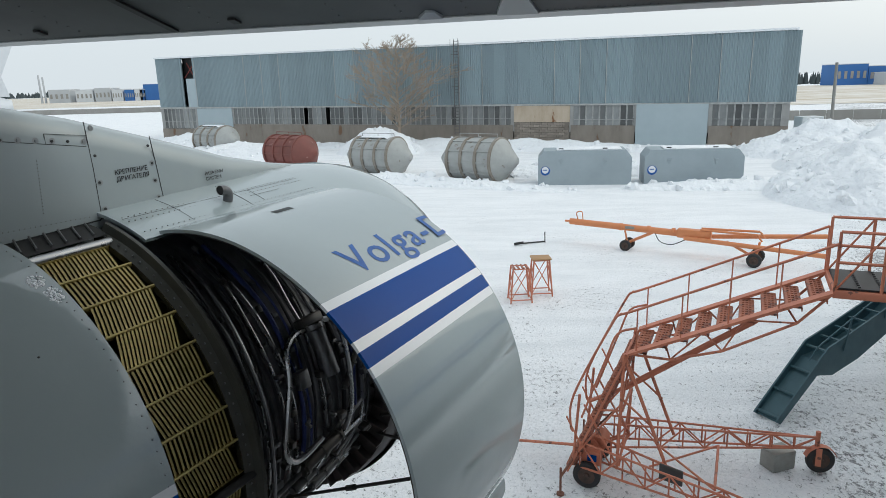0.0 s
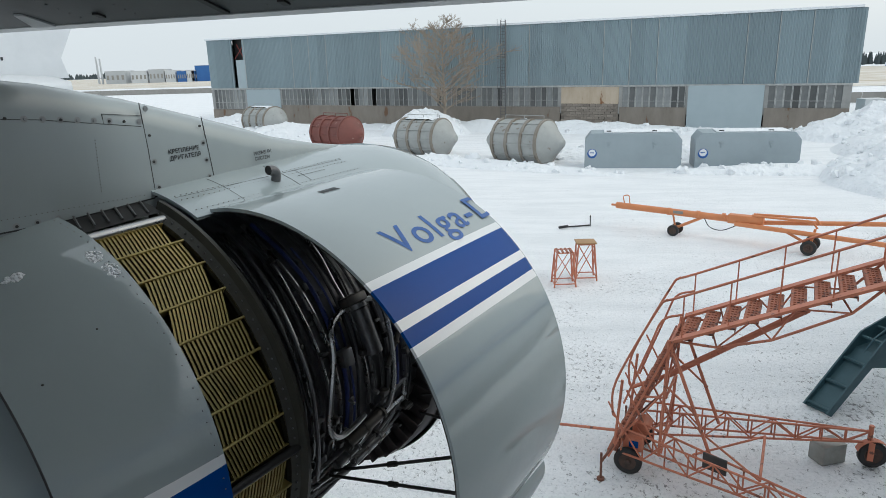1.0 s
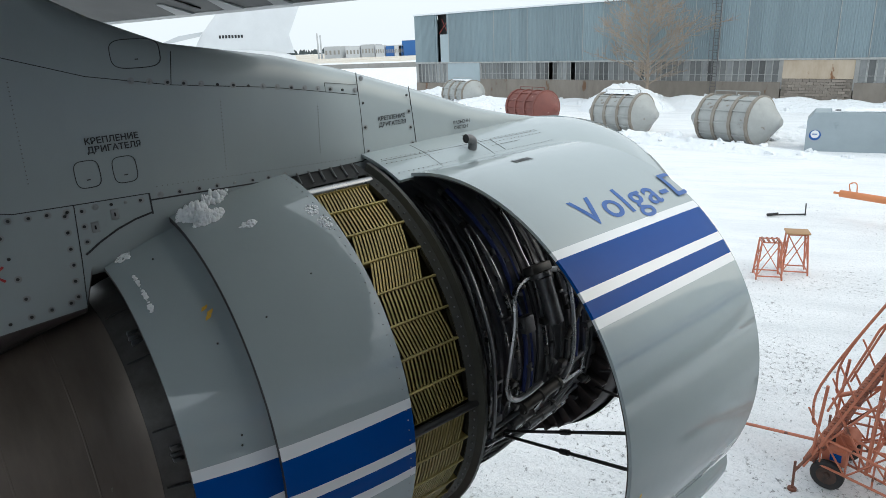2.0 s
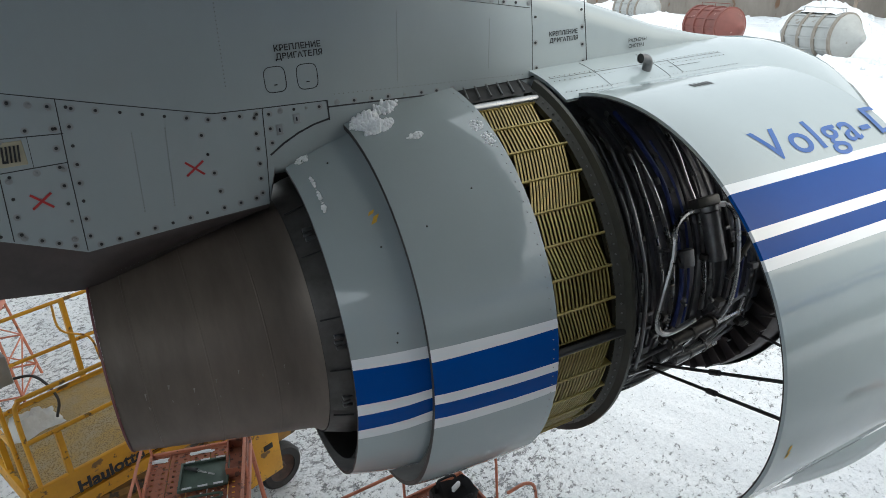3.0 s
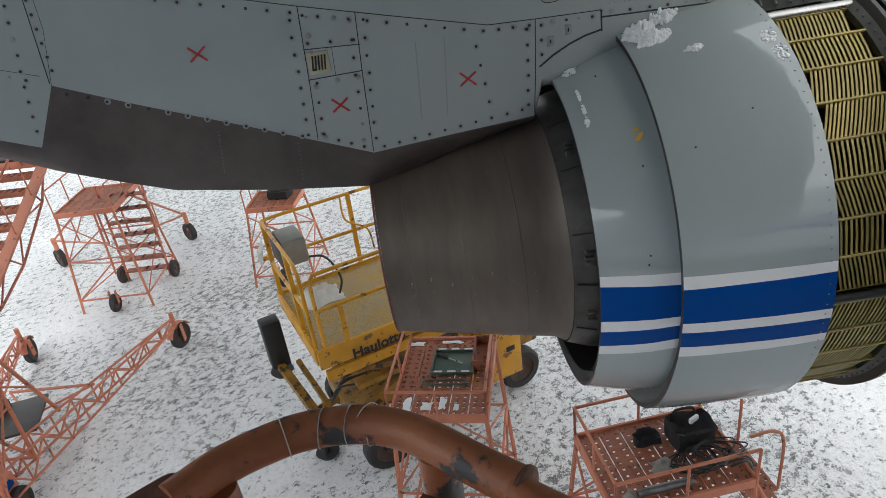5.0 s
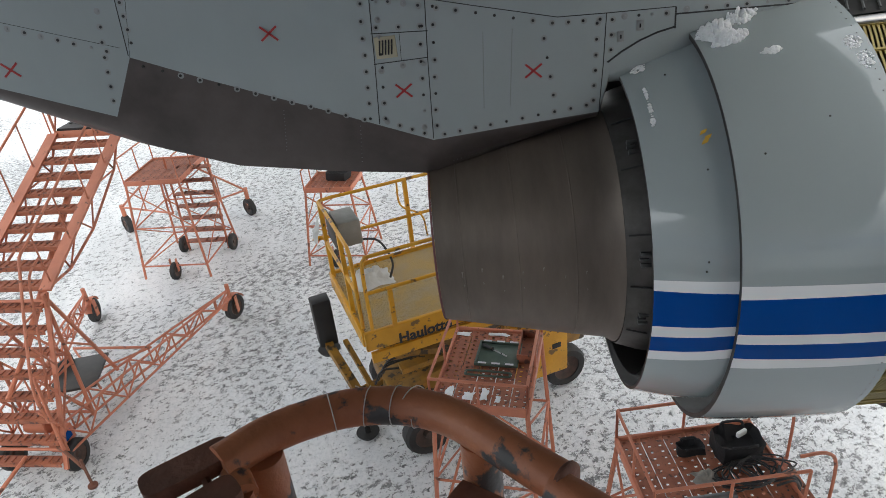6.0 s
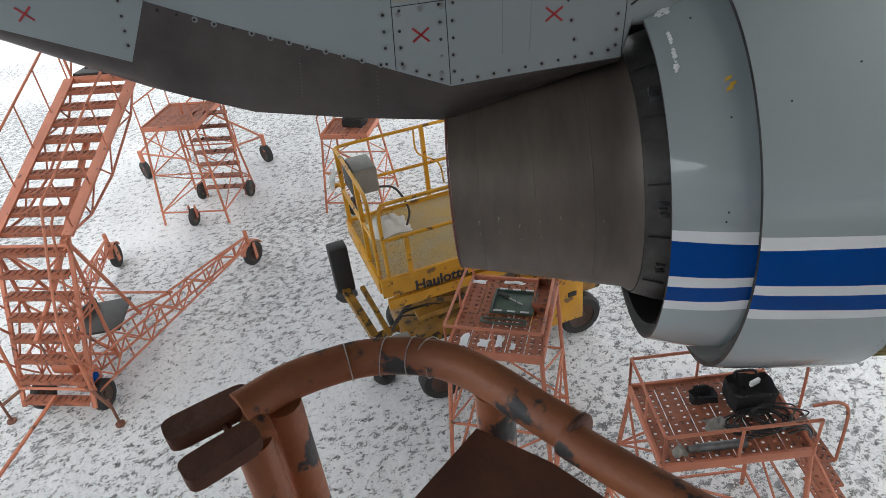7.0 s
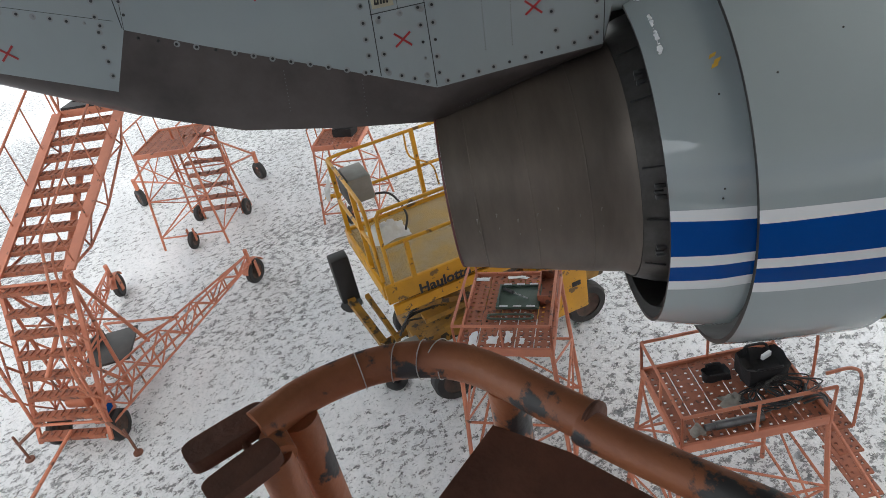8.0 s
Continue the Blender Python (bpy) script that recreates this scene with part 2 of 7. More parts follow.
def ground_material():
    m = bpy.data.materials.new("trodden_snow_and_ice")
    m.use_nodes = True
    n, l = m.node_tree.nodes, m.node_tree.links
    bs = n["Principled BSDF"]
    co = n.new("ShaderNodeTexCoord")

    def noisy(scale, detail, rough=0.6, stretch=(1, 1, 1), dist=0.0):
        mp = n.new("ShaderNodeMapping")
        mp.inputs["Scale"].default_value = stretch
        mp.inputs["Rotation"].default_value = (0, 0, 0.35)
        l.new(co.outputs["Object"], mp.inputs["Vector"])
        t = n.new("ShaderNodeTexNoise")
        t.inputs["Scale"].default_value, t.inputs["Detail"].default_value = scale, detail
        t.inputs["Roughness"].default_value, t.inputs["Distortion"].default_value = rough, dist
        l.new(mp.outputs["Vector"], t.inputs["Vector"])
        return t.outputs["Fac"]

    def span(v, a, b, c=0.0, d=1.0):
        r = n.new("ShaderNodeMapRange")
        for k, x in zip(("From Min", "From Max", "To Min", "To Max"), (a, b, c, d)):
            r.inputs[k].default_value = x
        l.new(v, r.inputs["Value"])
        return r.outputs["Result"]

    def calc(op, a, b):
        x = n.new("ShaderNodeMath")
        x.operation = op
        x.use_clamp = op == "MULTIPLY"
        for i, v in enumerate((a, b)):
            if isinstance(v, float):
                x.inputs[i].default_value = v
            else:
                l.new(v, x.inputs[i])
        return x.outputs["Value"]

    # the trodden apron lies round the aircraft; fresh snow beyond it
    dist = n.new("ShaderNodeVectorMath")
    dist.operation = "DISTANCE"
    dist.inputs[1].default_value = (-13.0, -4.0, 0)
    l.new(co.outputs["Object"], dist.inputs[0])
    # the strip beside the fuselage is scraped down to grey ice
    lane = n.new("ShaderNodeVectorMath")
    lane.operation = "DOT_PRODUCT"
    lane.inputs[1].default_value = (0.892, -0.451, 0)
    l.new(co.outputs["Object"], lane.inputs[0])
    wide = noisy(0.22, 3)
    ragged = calc("ADD", lane.outputs["Value"], span(noisy(0.5, 5, 0.7), 0.3, 0.7, -1.5, 1.5))
    wear = calc("ADD", calc("ADD", span(dist.outputs["Value"], 9.0, 42.0, -0.006, 0.13), span(wide, 0.35, 0.65, 0.05, -0.05)), span(ragged, 0.0, 2.6, 0.0, -0.14))
    fine = noisy(11.0, 10, 0.76, (1.0, 0.7, 1), 0.3)
    grit = noisy(34.0, 7, 0.75)
    edge = calc("ADD", calc("SUBTRACT", fine, wear), span(grit, 0.25, 0.75, -0.11, 0.11))
    patch = span(edge, 0.537, 0.567)
    mix = n.new("ShaderNodeMix")
    mix.data_type = "RGBA"
    l.new(patch, mix.inputs["Factor"])
    snowtone = n.new("ShaderNodeMix")
    snowtone.data_type = "RGBA"
    snowtone.inputs["A"].default_value, snowtone.inputs["B"].default_value = (0.90, 0.91, 0.925, 1), (0.73, 0.75, 0.77, 1)
    l.new(calc("ADD", span(noisy(0.7, 6, 0.7, (0.35, 1.6, 1)), 0.42, 0.68, 0.0, 0.7), span(noisy(16.0, 9, 0.8), 0.50, 0.62, 0.0, 1.0)), snowtone.inputs["Factor"])
    icetone = n.new("ShaderNodeMix")
    icetone.data_type = "RGBA"
    icetone.inputs["A"].default_value, icetone.inputs["B"].default_value = (0.38, 0.39, 0.405, 1), (0.11, 0.115, 0.12, 1)
    l.new(span(noisy(7.0, 7, 0.7), 0.4, 0.62), icetone.inputs["Factor"])
    l.new(snowtone.outputs["Result"], mix.inputs["A"])
    l.new(icetone.outputs["Result"], mix.inputs["B"])
    l.new(mix.outputs["Result"], bs.inputs["Base Color"])
    l.new(span(patch, 0, 1, 0.75, 0.32), bs.inputs["Roughness"])
    bp = n.new("ShaderNodeBump")
    bp.inputs["Strength"].default_value, bp.inputs["Distance"].default_value = 0.9, 0.045
    l.new(calc("SUBTRACT", noisy(11.0, 9, 0.8), calc("MULTIPLY", patch, 0.4)), bp.inputs["Height"])
    l.new(bp.outputs["Normal"], bs.inputs["Normal"])
    return m


GROUND = ground_material()


# ---- building helpers ----
def part(name, bm, material, parent=None, label="", smooth=True, angle=35):
    me = bpy.data.meshes.new(name)
    bmesh.ops.recalc_face_normals(bm, faces=bm.faces)
    if smooth:
        lim = radians(angle)
        for f in bm.faces:
            f.smooth = True
        for e in bm.edges:
            e.smooth = not (len(e.link_faces) != 2 or e.calc_face_angle(0) > lim)
    bm.to_mesh(me)
    bm.free()
    for m in material if isinstance(material, (list, tuple)) else [material]:
        me.materials.append(m)
    ob = new(name, me)
    ob.parent = parent
    if label:
        ob["label"] = label
    return ob


def share(name, mesh, parent, m):
    ob = new(name, mesh)
    ob.parent = parent
    ob.matrix_basis = m
    return ob


def thing(name, label, category, m=None, group="", kind=""):
    ob = new(name)
    if m is not None:
        ob.matrix_basis = m
    return tagged(ob, label, category, group, kind)


def box(bm, c, s, m=None, bevel=0.0, mi=0):
    """A box by centre and size, turned by m about its centre."""
    t = Matrix.Translation(c) @ (m or Matrix()) @ Matrix.Diagonal((*s, 1))
    r = bmesh.ops.create_cube(bm, size=1, matrix=t)
    vs = r["verts"]
    fs = {f for v in vs for f in v.link_faces}
    for f in fs:
        f.material_index = mi
    if bevel:
        es = list({e for v in vs for e in v.link_edges})
        bmesh.ops.bevel(bm, geom=es, offset=bevel, segments=2, affect="EDGES", profile=0.5)
    return vs


def bar(bm, a, b, r=0.02, sides=8, r2=None, square=False):
    """A round (or square) member from a to b."""
    a, b = Vector(a), Vector(b)
    d = b - a
    q = d.to_track_quat("Z", "X").to_matrix().to_4x4()
    m = Matrix.Translation((a + b) / 2) @ q
    if square:
        bmesh.ops.create_cube(bm, size=1, matrix=m @ Matrix.Diagonal((2 * r, 2 * (r2 or r), d.length, 1)))
    else:
        bmesh.ops.create_cone(bm, cap_ends=True, segments=sides, radius1=r, radius2=r if r2 is None else r2, depth=d.length, matrix=m)


def smooth_line(pts, n=6):
    """Points of a soft curve through pts."""
    p = [Vector(x) for x in pts]
    p = [2 * p[0] - p[1]] + p + [2 * p[-1] - p[-2]]
    out = []
    for i in range(1, len(p) - 2):
        for k in range(n):
            t = k / n
            a, b, c, d = p[i - 1], p[i], p[i + 1], p[i + 2]
            out.append(0.5 * ((2 * b) + (c - a) * t + (2 * a - 5 * b + 4 * c - d) * t * t + (3 * b - a - 3 * c + d) * t ** 3))
    out.append(p[-2])
    return out


def tube(bm, pts, r, sides=8, caps=True, mi=0):
    """A round tube along a line of points."""
    pts = [Vector(x) for x in pts]
    rings = []
    side = None
    for i, p in enumerate(pts):
        t = (pts[min(i + 1, len(pts) - 1)] - pts[max(i - 1, 0)]).normalized()
        if side is None:
            side = t.orthogonal().normalized()
        side = (side - t * side.dot(t)).normalized()
        up = t.cross(side)
        rr = r[i] if isinstance(r, (list, tuple)) else r
        rings.append([bm.verts.new(p + (side * math.cos(k * 2 * math.pi / sides) + up * math.sin(k * 2 * math.pi / sides)) * rr) for k in range(sides)])
    for a, b in zip(rings, rings[1:]):
        for k in range(sides):
            bm.faces.new((a[k], a[(k + 1) % sides], b[(k + 1) % sides], b[k])).material_index = mi
    if caps:
        bm.faces.new(rings[0][::-1]).material_index = mi
        bm.faces.new(rings[-1]).material_index = mi


def turned(bm, prof, angles, closed=False, mi=lambda i, j: 0, centre=(0, 0)):
    """A surface of revolution about the x axis: prof is (x, r) pairs, angles in degrees from -y upwards."""
    rows = []
    for x, r in prof:
        rows.append([bm.verts.new((x, -(centre[0] + r * math.cos(radians(a))), centre[1] + r * math.sin(radians(a)))) for a in angles])
    n = len(angles)
    for i in range(len(rows) - 1):
        for j in range(n if closed else n - 1):
            k = (j + 1) % n
            f = bm.faces.new((rows[i][j], rows[i][k], rows[i + 1][k], rows[i + 1][j]))
            f.material_index = mi(i, j)
    return rows


def steps(a, b, n, extra=()):
    """Angles from a to b in n steps, with the extra ones put in."""
    out = {round(a + (b - a) * i / n, 3) for i in range(n + 1)} | {round(e, 3) for e in extra}
    return sorted(out)


def lettering(name, text, size, material, m, parent, depth=0.0, bend=None, bold=0.0, spacing=1.0):
    cu = bpy.data.curves.new(name, "FONT")
    cu.offset = bold
    cu.space_character = spacing
    cu.body, cu.size, cu.align_x, cu.extrude, cu.resolution_u = text, size, "LEFT", depth, 4
    tmp = new(name, cu)
    me = bpy.data.meshes.new_from_object(tmp.evaluated_get(bpy.context.evaluated_depsgraph_get()))
    bpy.data.objects.remove(tmp)
    if bend:
        bm = bmesh.new()
        bm.from_mesh(me)
        bmesh.ops.triangulate(bm, faces=bm.faces)
        bmesh.ops.subdivide_edges(bm, edges=bm.edges, cuts=2)
        for v in bm.verts:
            v.co = bend(v.co)
        bm.to_mesh(me)
        bm.free()
    me.materials.clear()
    me.materials.append(material)
    ob = new(name, me)
    ob.parent = parent
    if m is not None:
        ob.matrix_basis = m
    return ob


def wheel(parent, m, r=0.2, w=0.09):
    t = bmesh.new()
    turned(t, [(-w / 2, r * 0.62), (-w / 2, r * 0.9), (-w * 0.3, r), (w * 0.3, r), (w / 2, r * 0.9), (w / 2, r * 0.62), (-w / 2, r * 0.62)], [i * 18 for i in range(20)], True)
    ty = part("tyre", t, RUBBER, parent, "black rubber tyre")
    ty.matrix_basis = m
    h = bmesh.new()
    turned(h, [(-w * 0.44, 0.001), (-w * 0.44, r * 0.16), (-w * 0.2, r * 0.22), (-w * 0.30, r * 0.50), (-w * 0.42, r * 0.64), (w * 0.42, r * 0.64), (w * 0.30, r * 0.50), (w * 0.2, r * 0.22), (w * 0.44, r * 0.16), (w * 0.44, 0.001)], [i * 18 for i in range(20)], True)
    part("rim", h, RIM, ty)
    return ty

# ---- ground ----
bm = bmesh.new()
rings = [0, 6, 12, 20, 35, 60, 100, 180, 320, 600, 1100, 2200]
prev = None
for r in rings:
    cur = [bm.verts.new((r * math.cos(k * math.pi / 24), 6 + r * math.sin(k * math.pi / 24), 0)) for k in range(48)] if r else [bm.verts.new((0, 6, 0))]
    if prev:
        for k in range(48):
            if len(prev) == 1:
                bm.faces.new((prev[0], cur[k], cur[(k + 1) % 48]))
            else:
                bm.faces.new((prev[k], cur[k], cur[(k + 1) % 48], prev[(k + 1) % 48]))
    prev = cur
ground = part("ground", bm, GROUND)
tagged(ground, "snow-covered airfield apron with trodden grey ice patches", "ground", kind="structure")

# ---- the engine: x forward along its axis, -y towards the outside, z up ----
ENGINE = pose(-2.818, 3.3915, 3.909, 0, -1.248, 63.19)
engine = thing("jet_engine", "white and blue turbofan engine with opened cowl hanging from the pylon", "engine", ENGINE)


def at(s, a, r):
    return Vector((s, -r * math.cos(radians(a)), r * math.sin(radians(a))))


def stripes(bounds):
    """Which paint a face takes, by the angles at which the bands change."""
    def pick(angs):
        def mi(i, j):
            m = (angs[j] + angs[j + 1]) / 2
            for lo, hi, k in bounds:
                if lo < m < hi:
                    return k
            return 0
        return mi
    return pick


FRONT_CUTS = (-11.1, -8.8, -4.4, -1.85, 7.3, 9.7)
STEP_CUTS = (-14.9, -11.2, -6.3, -3.3, 6.3, 9.7)
AFT_CUTS = (-23.0, -18.3, -11.4, -6.9, 5.8, 9.2)


def shell(name, prof, a0, a1, n, cuts0, cuts1, label, thick=0.03, sags=(0.10, 0.10)):
    """A sleeve whose bands run from the angles cuts0 at its rear to cuts1 at its front."""
    bm = bmesh.new()
    base = steps(a0, a1, n)
    x0, x1 = prof[0][0], prof[-1][0]

    def warp(f):
        src = [a0, *cuts1, a1]
        dst = [a0, *[c0 + (c1 - c0) * f for c0, c1 in zip(cuts0, cuts1)], a1]
        return lambda a: float(np.interp(a, src, dst))
    angs = sorted({round(a, 3) for a in base if all(abs(a - c) > 0.4 for c in cuts1)} | {round(c, 3) for c in cuts1})

    def pick(i, j):
        m = (angs[j] + angs[j + 1]) / 2
        k = sum(m > c for c in cuts1)
        return {1: 1, 2: 2, 3: 1, 4: 2, 5: 1}.get(k, 0)

    def skin(line, mi):
        rows = []
        for x, r in line:
            w = warp((x - x0) / (x1 - x0))
            row_ = []
            for a in angs:
                b = w(a)
                sag = max(0.0, min(1.0, (-18 - b) / 55))
                rr = r * (1 + sag * sag * (3 - 2 * sag) * (sags[0] + (sags[1] - sags[0]) * (x - x0) / (x1 - x0)) * min(1.0, max(0.0, -x / 0.8)))
                row_.append(bm.verts.new((x, -rr * math.cos(radians(b)), rr * math.sin(radians(b)))))
            rows.append(row_)
        for i in range(len(rows) - 1):
            for j in range(len(angs) - 1):
                bm.faces.new((rows[i][j], rows[i][j + 1], rows[i + 1][j + 1], rows[i + 1][j])).material_index = mi(i, j)
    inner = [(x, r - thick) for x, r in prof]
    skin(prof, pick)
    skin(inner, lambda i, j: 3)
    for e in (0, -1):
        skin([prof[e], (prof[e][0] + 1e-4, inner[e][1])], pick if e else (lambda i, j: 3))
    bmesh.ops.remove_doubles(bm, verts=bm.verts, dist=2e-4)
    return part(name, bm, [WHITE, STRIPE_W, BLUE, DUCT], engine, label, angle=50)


shell("reverser_sleeve", [(-0.766, 1.300), (-0.70, 1.317), (-0.6, 1.337), (-0.45, 1.362), (-0.3, 1.386), (-0.15, 1.405), (0.0, 1.42)],
      -106, 88.5, 110, STEP_CUTS, FRONT_CUTS, "glossy white sleeve with blue stripes")
shell("nozzle_sleeve", [(-1.157, 1.0875), (-1.08, 1.120), (-0.98, 1.160), (-0.88, 1.196), (-0.74, 1.236)],
      -106, 96, 110, AFT_CUTS, STEP_CUTS, "white nozzle sleeve with blue stripes", 0.02, (0.10, 0.03))
# duct wall inside the sleeves
bm = bmesh.new()
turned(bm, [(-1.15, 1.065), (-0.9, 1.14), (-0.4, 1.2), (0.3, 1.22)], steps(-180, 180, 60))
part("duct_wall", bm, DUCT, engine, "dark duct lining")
# core cowl and hot nozzle
bm = bmesh.new()
turned(bm, [(-1.245, 0.845), (-1.1, 0.90), (-0.8, 0.97), (-0.3, 1.02), (0.2, 1.02)], steps(-180, 180, 60))
part("core_cowl", bm, LATCH, engine, "dark latch ring ahead of the nozzle")
bm = bmesh.new()
turned(bm, [(-2.37, 0.580), (-2.2, 0.615), (-1.9, 0.678), (-1.6, 0.740), (-1.4, 0.780), (-1.30, 0.80), (-1.245, 0.835)], steps(-180, 180, 72))
turned(bm, [(-2.37, 0.580), (-2.37, 0.565), (-1.9, 0.64), (-1.5, 0.70)], steps(-180, 180, 72), mi=lambda i, j: 1)
part("hot_nozzle", bm, [NOZZLE, BLACK], engine, "heat-browned bare metal exhaust nozzle")
bm = bmesh.new()
turned(bm, [(-2.372, 0.586), (-2.385, 0.578), (-2.372, 0.566)], steps(-180, 180, 60))
part("nozzle_lip", bm, mat("red_brown_lip", (0.12, 0.025, 0.03), 0.5), engine, "thin red-brown nozzle lip")
bm = bmesh.new()
bmesh.ops.create_cone(bm, segments=40, radius1=0.30, radius2=0.05, depth=0.9, cap_ends=True, matrix=Matrix.Translation((-1.9, 0, 0)) @ Euler((0, -math.pi / 2, 0)).to_matrix().to_4x4())
part("exhaust_plug", bm, BLACK, engine)
# faint welded joints round the nozzle
for s in (-2.20, -1.86, -1.52):
    bm = bmesh.new()
    r0 = float(np.interp(s, [-2.37, -1.9, -1.4], [0.580, 0.678, 0.780]))
    turned(bm, [(s - 0.006, r0 - 0.002), (s - 0.003, r0 + 0.0018), (s + 0.003, r0 + 0.003), (s + 0.006, r0 + 0.0005)], steps(-180, 180, 72))
    part("weld_seam", bm, NOZZLE, engine)
for k in range(7):
    bm = bmesh.new()
    s = -2.22 + 0.125 * k
    r0 = float(np.interp(s, [-2.37, -1.9, -1.4], [0.580, 0.678, 0.780])) + 0.002
    a0 = 6 + 2.5 * math.sin(k * 2.1)
    q = [at(s + dx, a0 + da, r0) for dx, da in ((0, 0), (0.011, 0), (0.014, -9.5), (0.006, -10.5))]
    bm.faces.new([bm.verts.new(v) for v in q])
    part("pale_streak", bm, mat("pale_mineral_streak", (0.30, 0.28, 0.255), 0.7, 0, (0.15, 0.13, 0.11), 30, 0.9), engine, smooth=False)
# latches on the dark ring
for a in (56, 12, -16):
    bm = bmesh.new()
    for ds, da, w, h in ((0.0, 0, 0.05, 0.008), (0.01, 2.2, 0.06, 0.012), (0.01, -2.2, 0.06, 0.012)):
        c = at(-1.155 + ds, a + da, 0.882)
        box(bm, c, (w, 0.03, h * 2), Matrix.Rotation(radians(-a), 4, "X"), 0.004)
    part("latch", bm, DULL, engine)
for k, a in enumerate((70, 46, 20, 0, -24)):
    bm = bmesh.new()
    tube(bm, [at(-1.23 + 0.04 * i, a + 1.5 * math.sin(k), 0.862 + 0.014 * i) for i in range(4)], 0.006, 5)
    part("panel_joint", bm, BLACK, engine)

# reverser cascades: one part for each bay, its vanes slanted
# sheet behind the vanes that paints the shade in their gaps
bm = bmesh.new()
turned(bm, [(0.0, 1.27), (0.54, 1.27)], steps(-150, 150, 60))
part("cascade_gap_shade", bm, CASC_SHADE, engine)
bays = [(69.5 - 8.6 * i, 69.5 - 8.6 * (i + 1)) for i in range(8)] + [(-2.6 - 8.6 * i, -2.6 - 8.6 * (i + 1)) for i in range(8)]
SLANTS = (0.05, 0.02, 0.06, 0.075, 0.01, -0.045, 0.0, -0.05)
vane_mesh = []
for slant in SLANTS:
    bm = bmesh.new()
    rows = []
    for f in (0.0, 0.5, 1.0):
        rows.append([bm.verts.new(at(slant * (0.5 - f) + dx, -8.6 * f, r)) for dx, r in ((0.0, 1.365), (0.013, 1.365), (0.040, 1.30), (0.027, 1.30))])
    for u, v in zip(rows, rows[1:]):
        for j in range(4):
            bm.faces.new((u[j], u[(j + 1) % 4], v[(j + 1) % 4], v[j]))
    me = bpy.data.meshes.new("vane")
    bm.to_mesh(me)
    bm.free()
    me.materials.append(CASC)
    vane_mesh.append(me)
for k, (hi, lo) in enumerate(bays):
    bm = bmesh.new()
    for a, b in ((hi - 0.25, hi), (lo, lo + 0.25)):
        q = [at(s, x, 1.366) for s, x in ((0.01, a), (0.47, a), (0.47, b), (0.01, b))]
        q2 = [at(s, x, 1.30) for s, x in ((0.01, a), (0.47, a), (0.47, b), (0.01, b))]
        u, v = [bm.verts.new(x) for x in q], [bm.verts.new(x) for x in q2]
        bm.faces.new(u)
        for j in range(4):
            bm.faces.new((u[j], u[(j + 1) % 4], v[(j + 1) % 4], v[j]))
    bay = part("cascade_bay", bm, CASC, engine, "gold-coloured cascade bay", smooth=False)
    slant = SLANTS[k % 8]
    lo_s, hi_s = 0.015 + abs(slant) / 2, 0.43 - abs(slant) / 2
    nv = 16
    for i in range(nv):
        share("vane", vane_mesh[k % 8], bay, Matrix.Translation((lo_s + (hi_s - lo_s) * i / (nv - 1), 0, 0)) @ Matrix.Rotation(radians(-hi), 4, "X"))
    bm = bmesh.new()
    tube(bm, [at(0.0, hi, 1.368), at(0.47, hi, 1.368)], 0.009, 6)
    part("rib", bm, CASC, bay)
    for ss in (0.012, 0.465):
        bm = bmesh.new()
        rows = [[bm.verts.new(at(ss + dx, hi + (lo - hi) * f / 3, 1.372 - 0.02 * (dx > 0.005))) for dx in (0, 0.018)] for f in range(4)]
        for p, q in zip(rows, rows[1:]):
            bm.faces.new((p[0], p[1], q[1], q[0]))
        part("edge_strip", bm, CASC, bay)
bm = bmesh.new()
tube(bm, [at(-0.1, 70.5, 1.375), at(0.5, 70.5, 1.375)], 0.03, 12)
part("slide_tube", bm, STEEL, engine, "bright steel slide tube")
bm = bmesh.new()
tube(bm, [at(-0.05, -1.0, 1.375), at(0.56, -1.0, 1.385)], 0.026, 12)
part("slide_track", bm, BLACK, engine, "black slide track")
# flange ring ahead of the cascades
bm = bmesh.new()
turned(bm, [(0.47, 1.33), (0.47, 1.372), (0.52, 1.40), (0.535, 1.449), (0.56, 1.449), (0.565, 1.40), (0.60, 1.37), (0.66, 1.33), (0.70, 1.27)], steps(-255, 75, 90))
part("flange_ring", bm, RINGM, engine, "dark olive flange ring")
bm = bmesh.new()
for k in range(60):
    a = 75 - 2.6 * k
    bmesh.ops.create_uvsphere(bm, u_segments=6, v_segments=4, radius=0.007, matrix=Matrix.Translation(at(0.495, a, 1.392)))
tagged(part("flange_rivet_row", bm, DULL, engine), kind="stuff")
# fan case with hoops
bm = bmesh.new()
prof = [(0.62, 1.20)]
for s in (0.80, 0.98, 1.18, 1.42, 1.62, 1.82):
    prof += [(s - 0.02, 1.20), (s - 0.015, 1.235), (s + 0.015, 1.235), (s + 0.02, 1.20)]
prof += [(1.95, 1.20), (2.05, 1.22), (2.1, 1.30), (2.25, 1.30)]
turned(bm, prof, steps(-180, 180, 80))
part("fan_case", bm, CASE, engine, "dark fan case with hoops")
# ribbed rear frame of the intake
bm = bmesh.new()
turned(bm, [(2.02, 1.20), (2.02, 1.40), (2.06, 1.42), (2.5, 1.42)], steps(-180, 180, 80))
for k in range(48):
    a = -180 + 7.5 * k
    box(bm, at(1.985, a, 1.31), (0.07, 0.016, 0.19), Matrix.Rotation(radians(90 - a), 4, "X"))
part("intake_frame", bm, mat("intake_frame_dark", (0.055, 0.045, 0.045), 0.45, 0.3, (0.03, 0.025, 0.025), 5, 0.8), engine, "dark ribbed frame behind the intake")
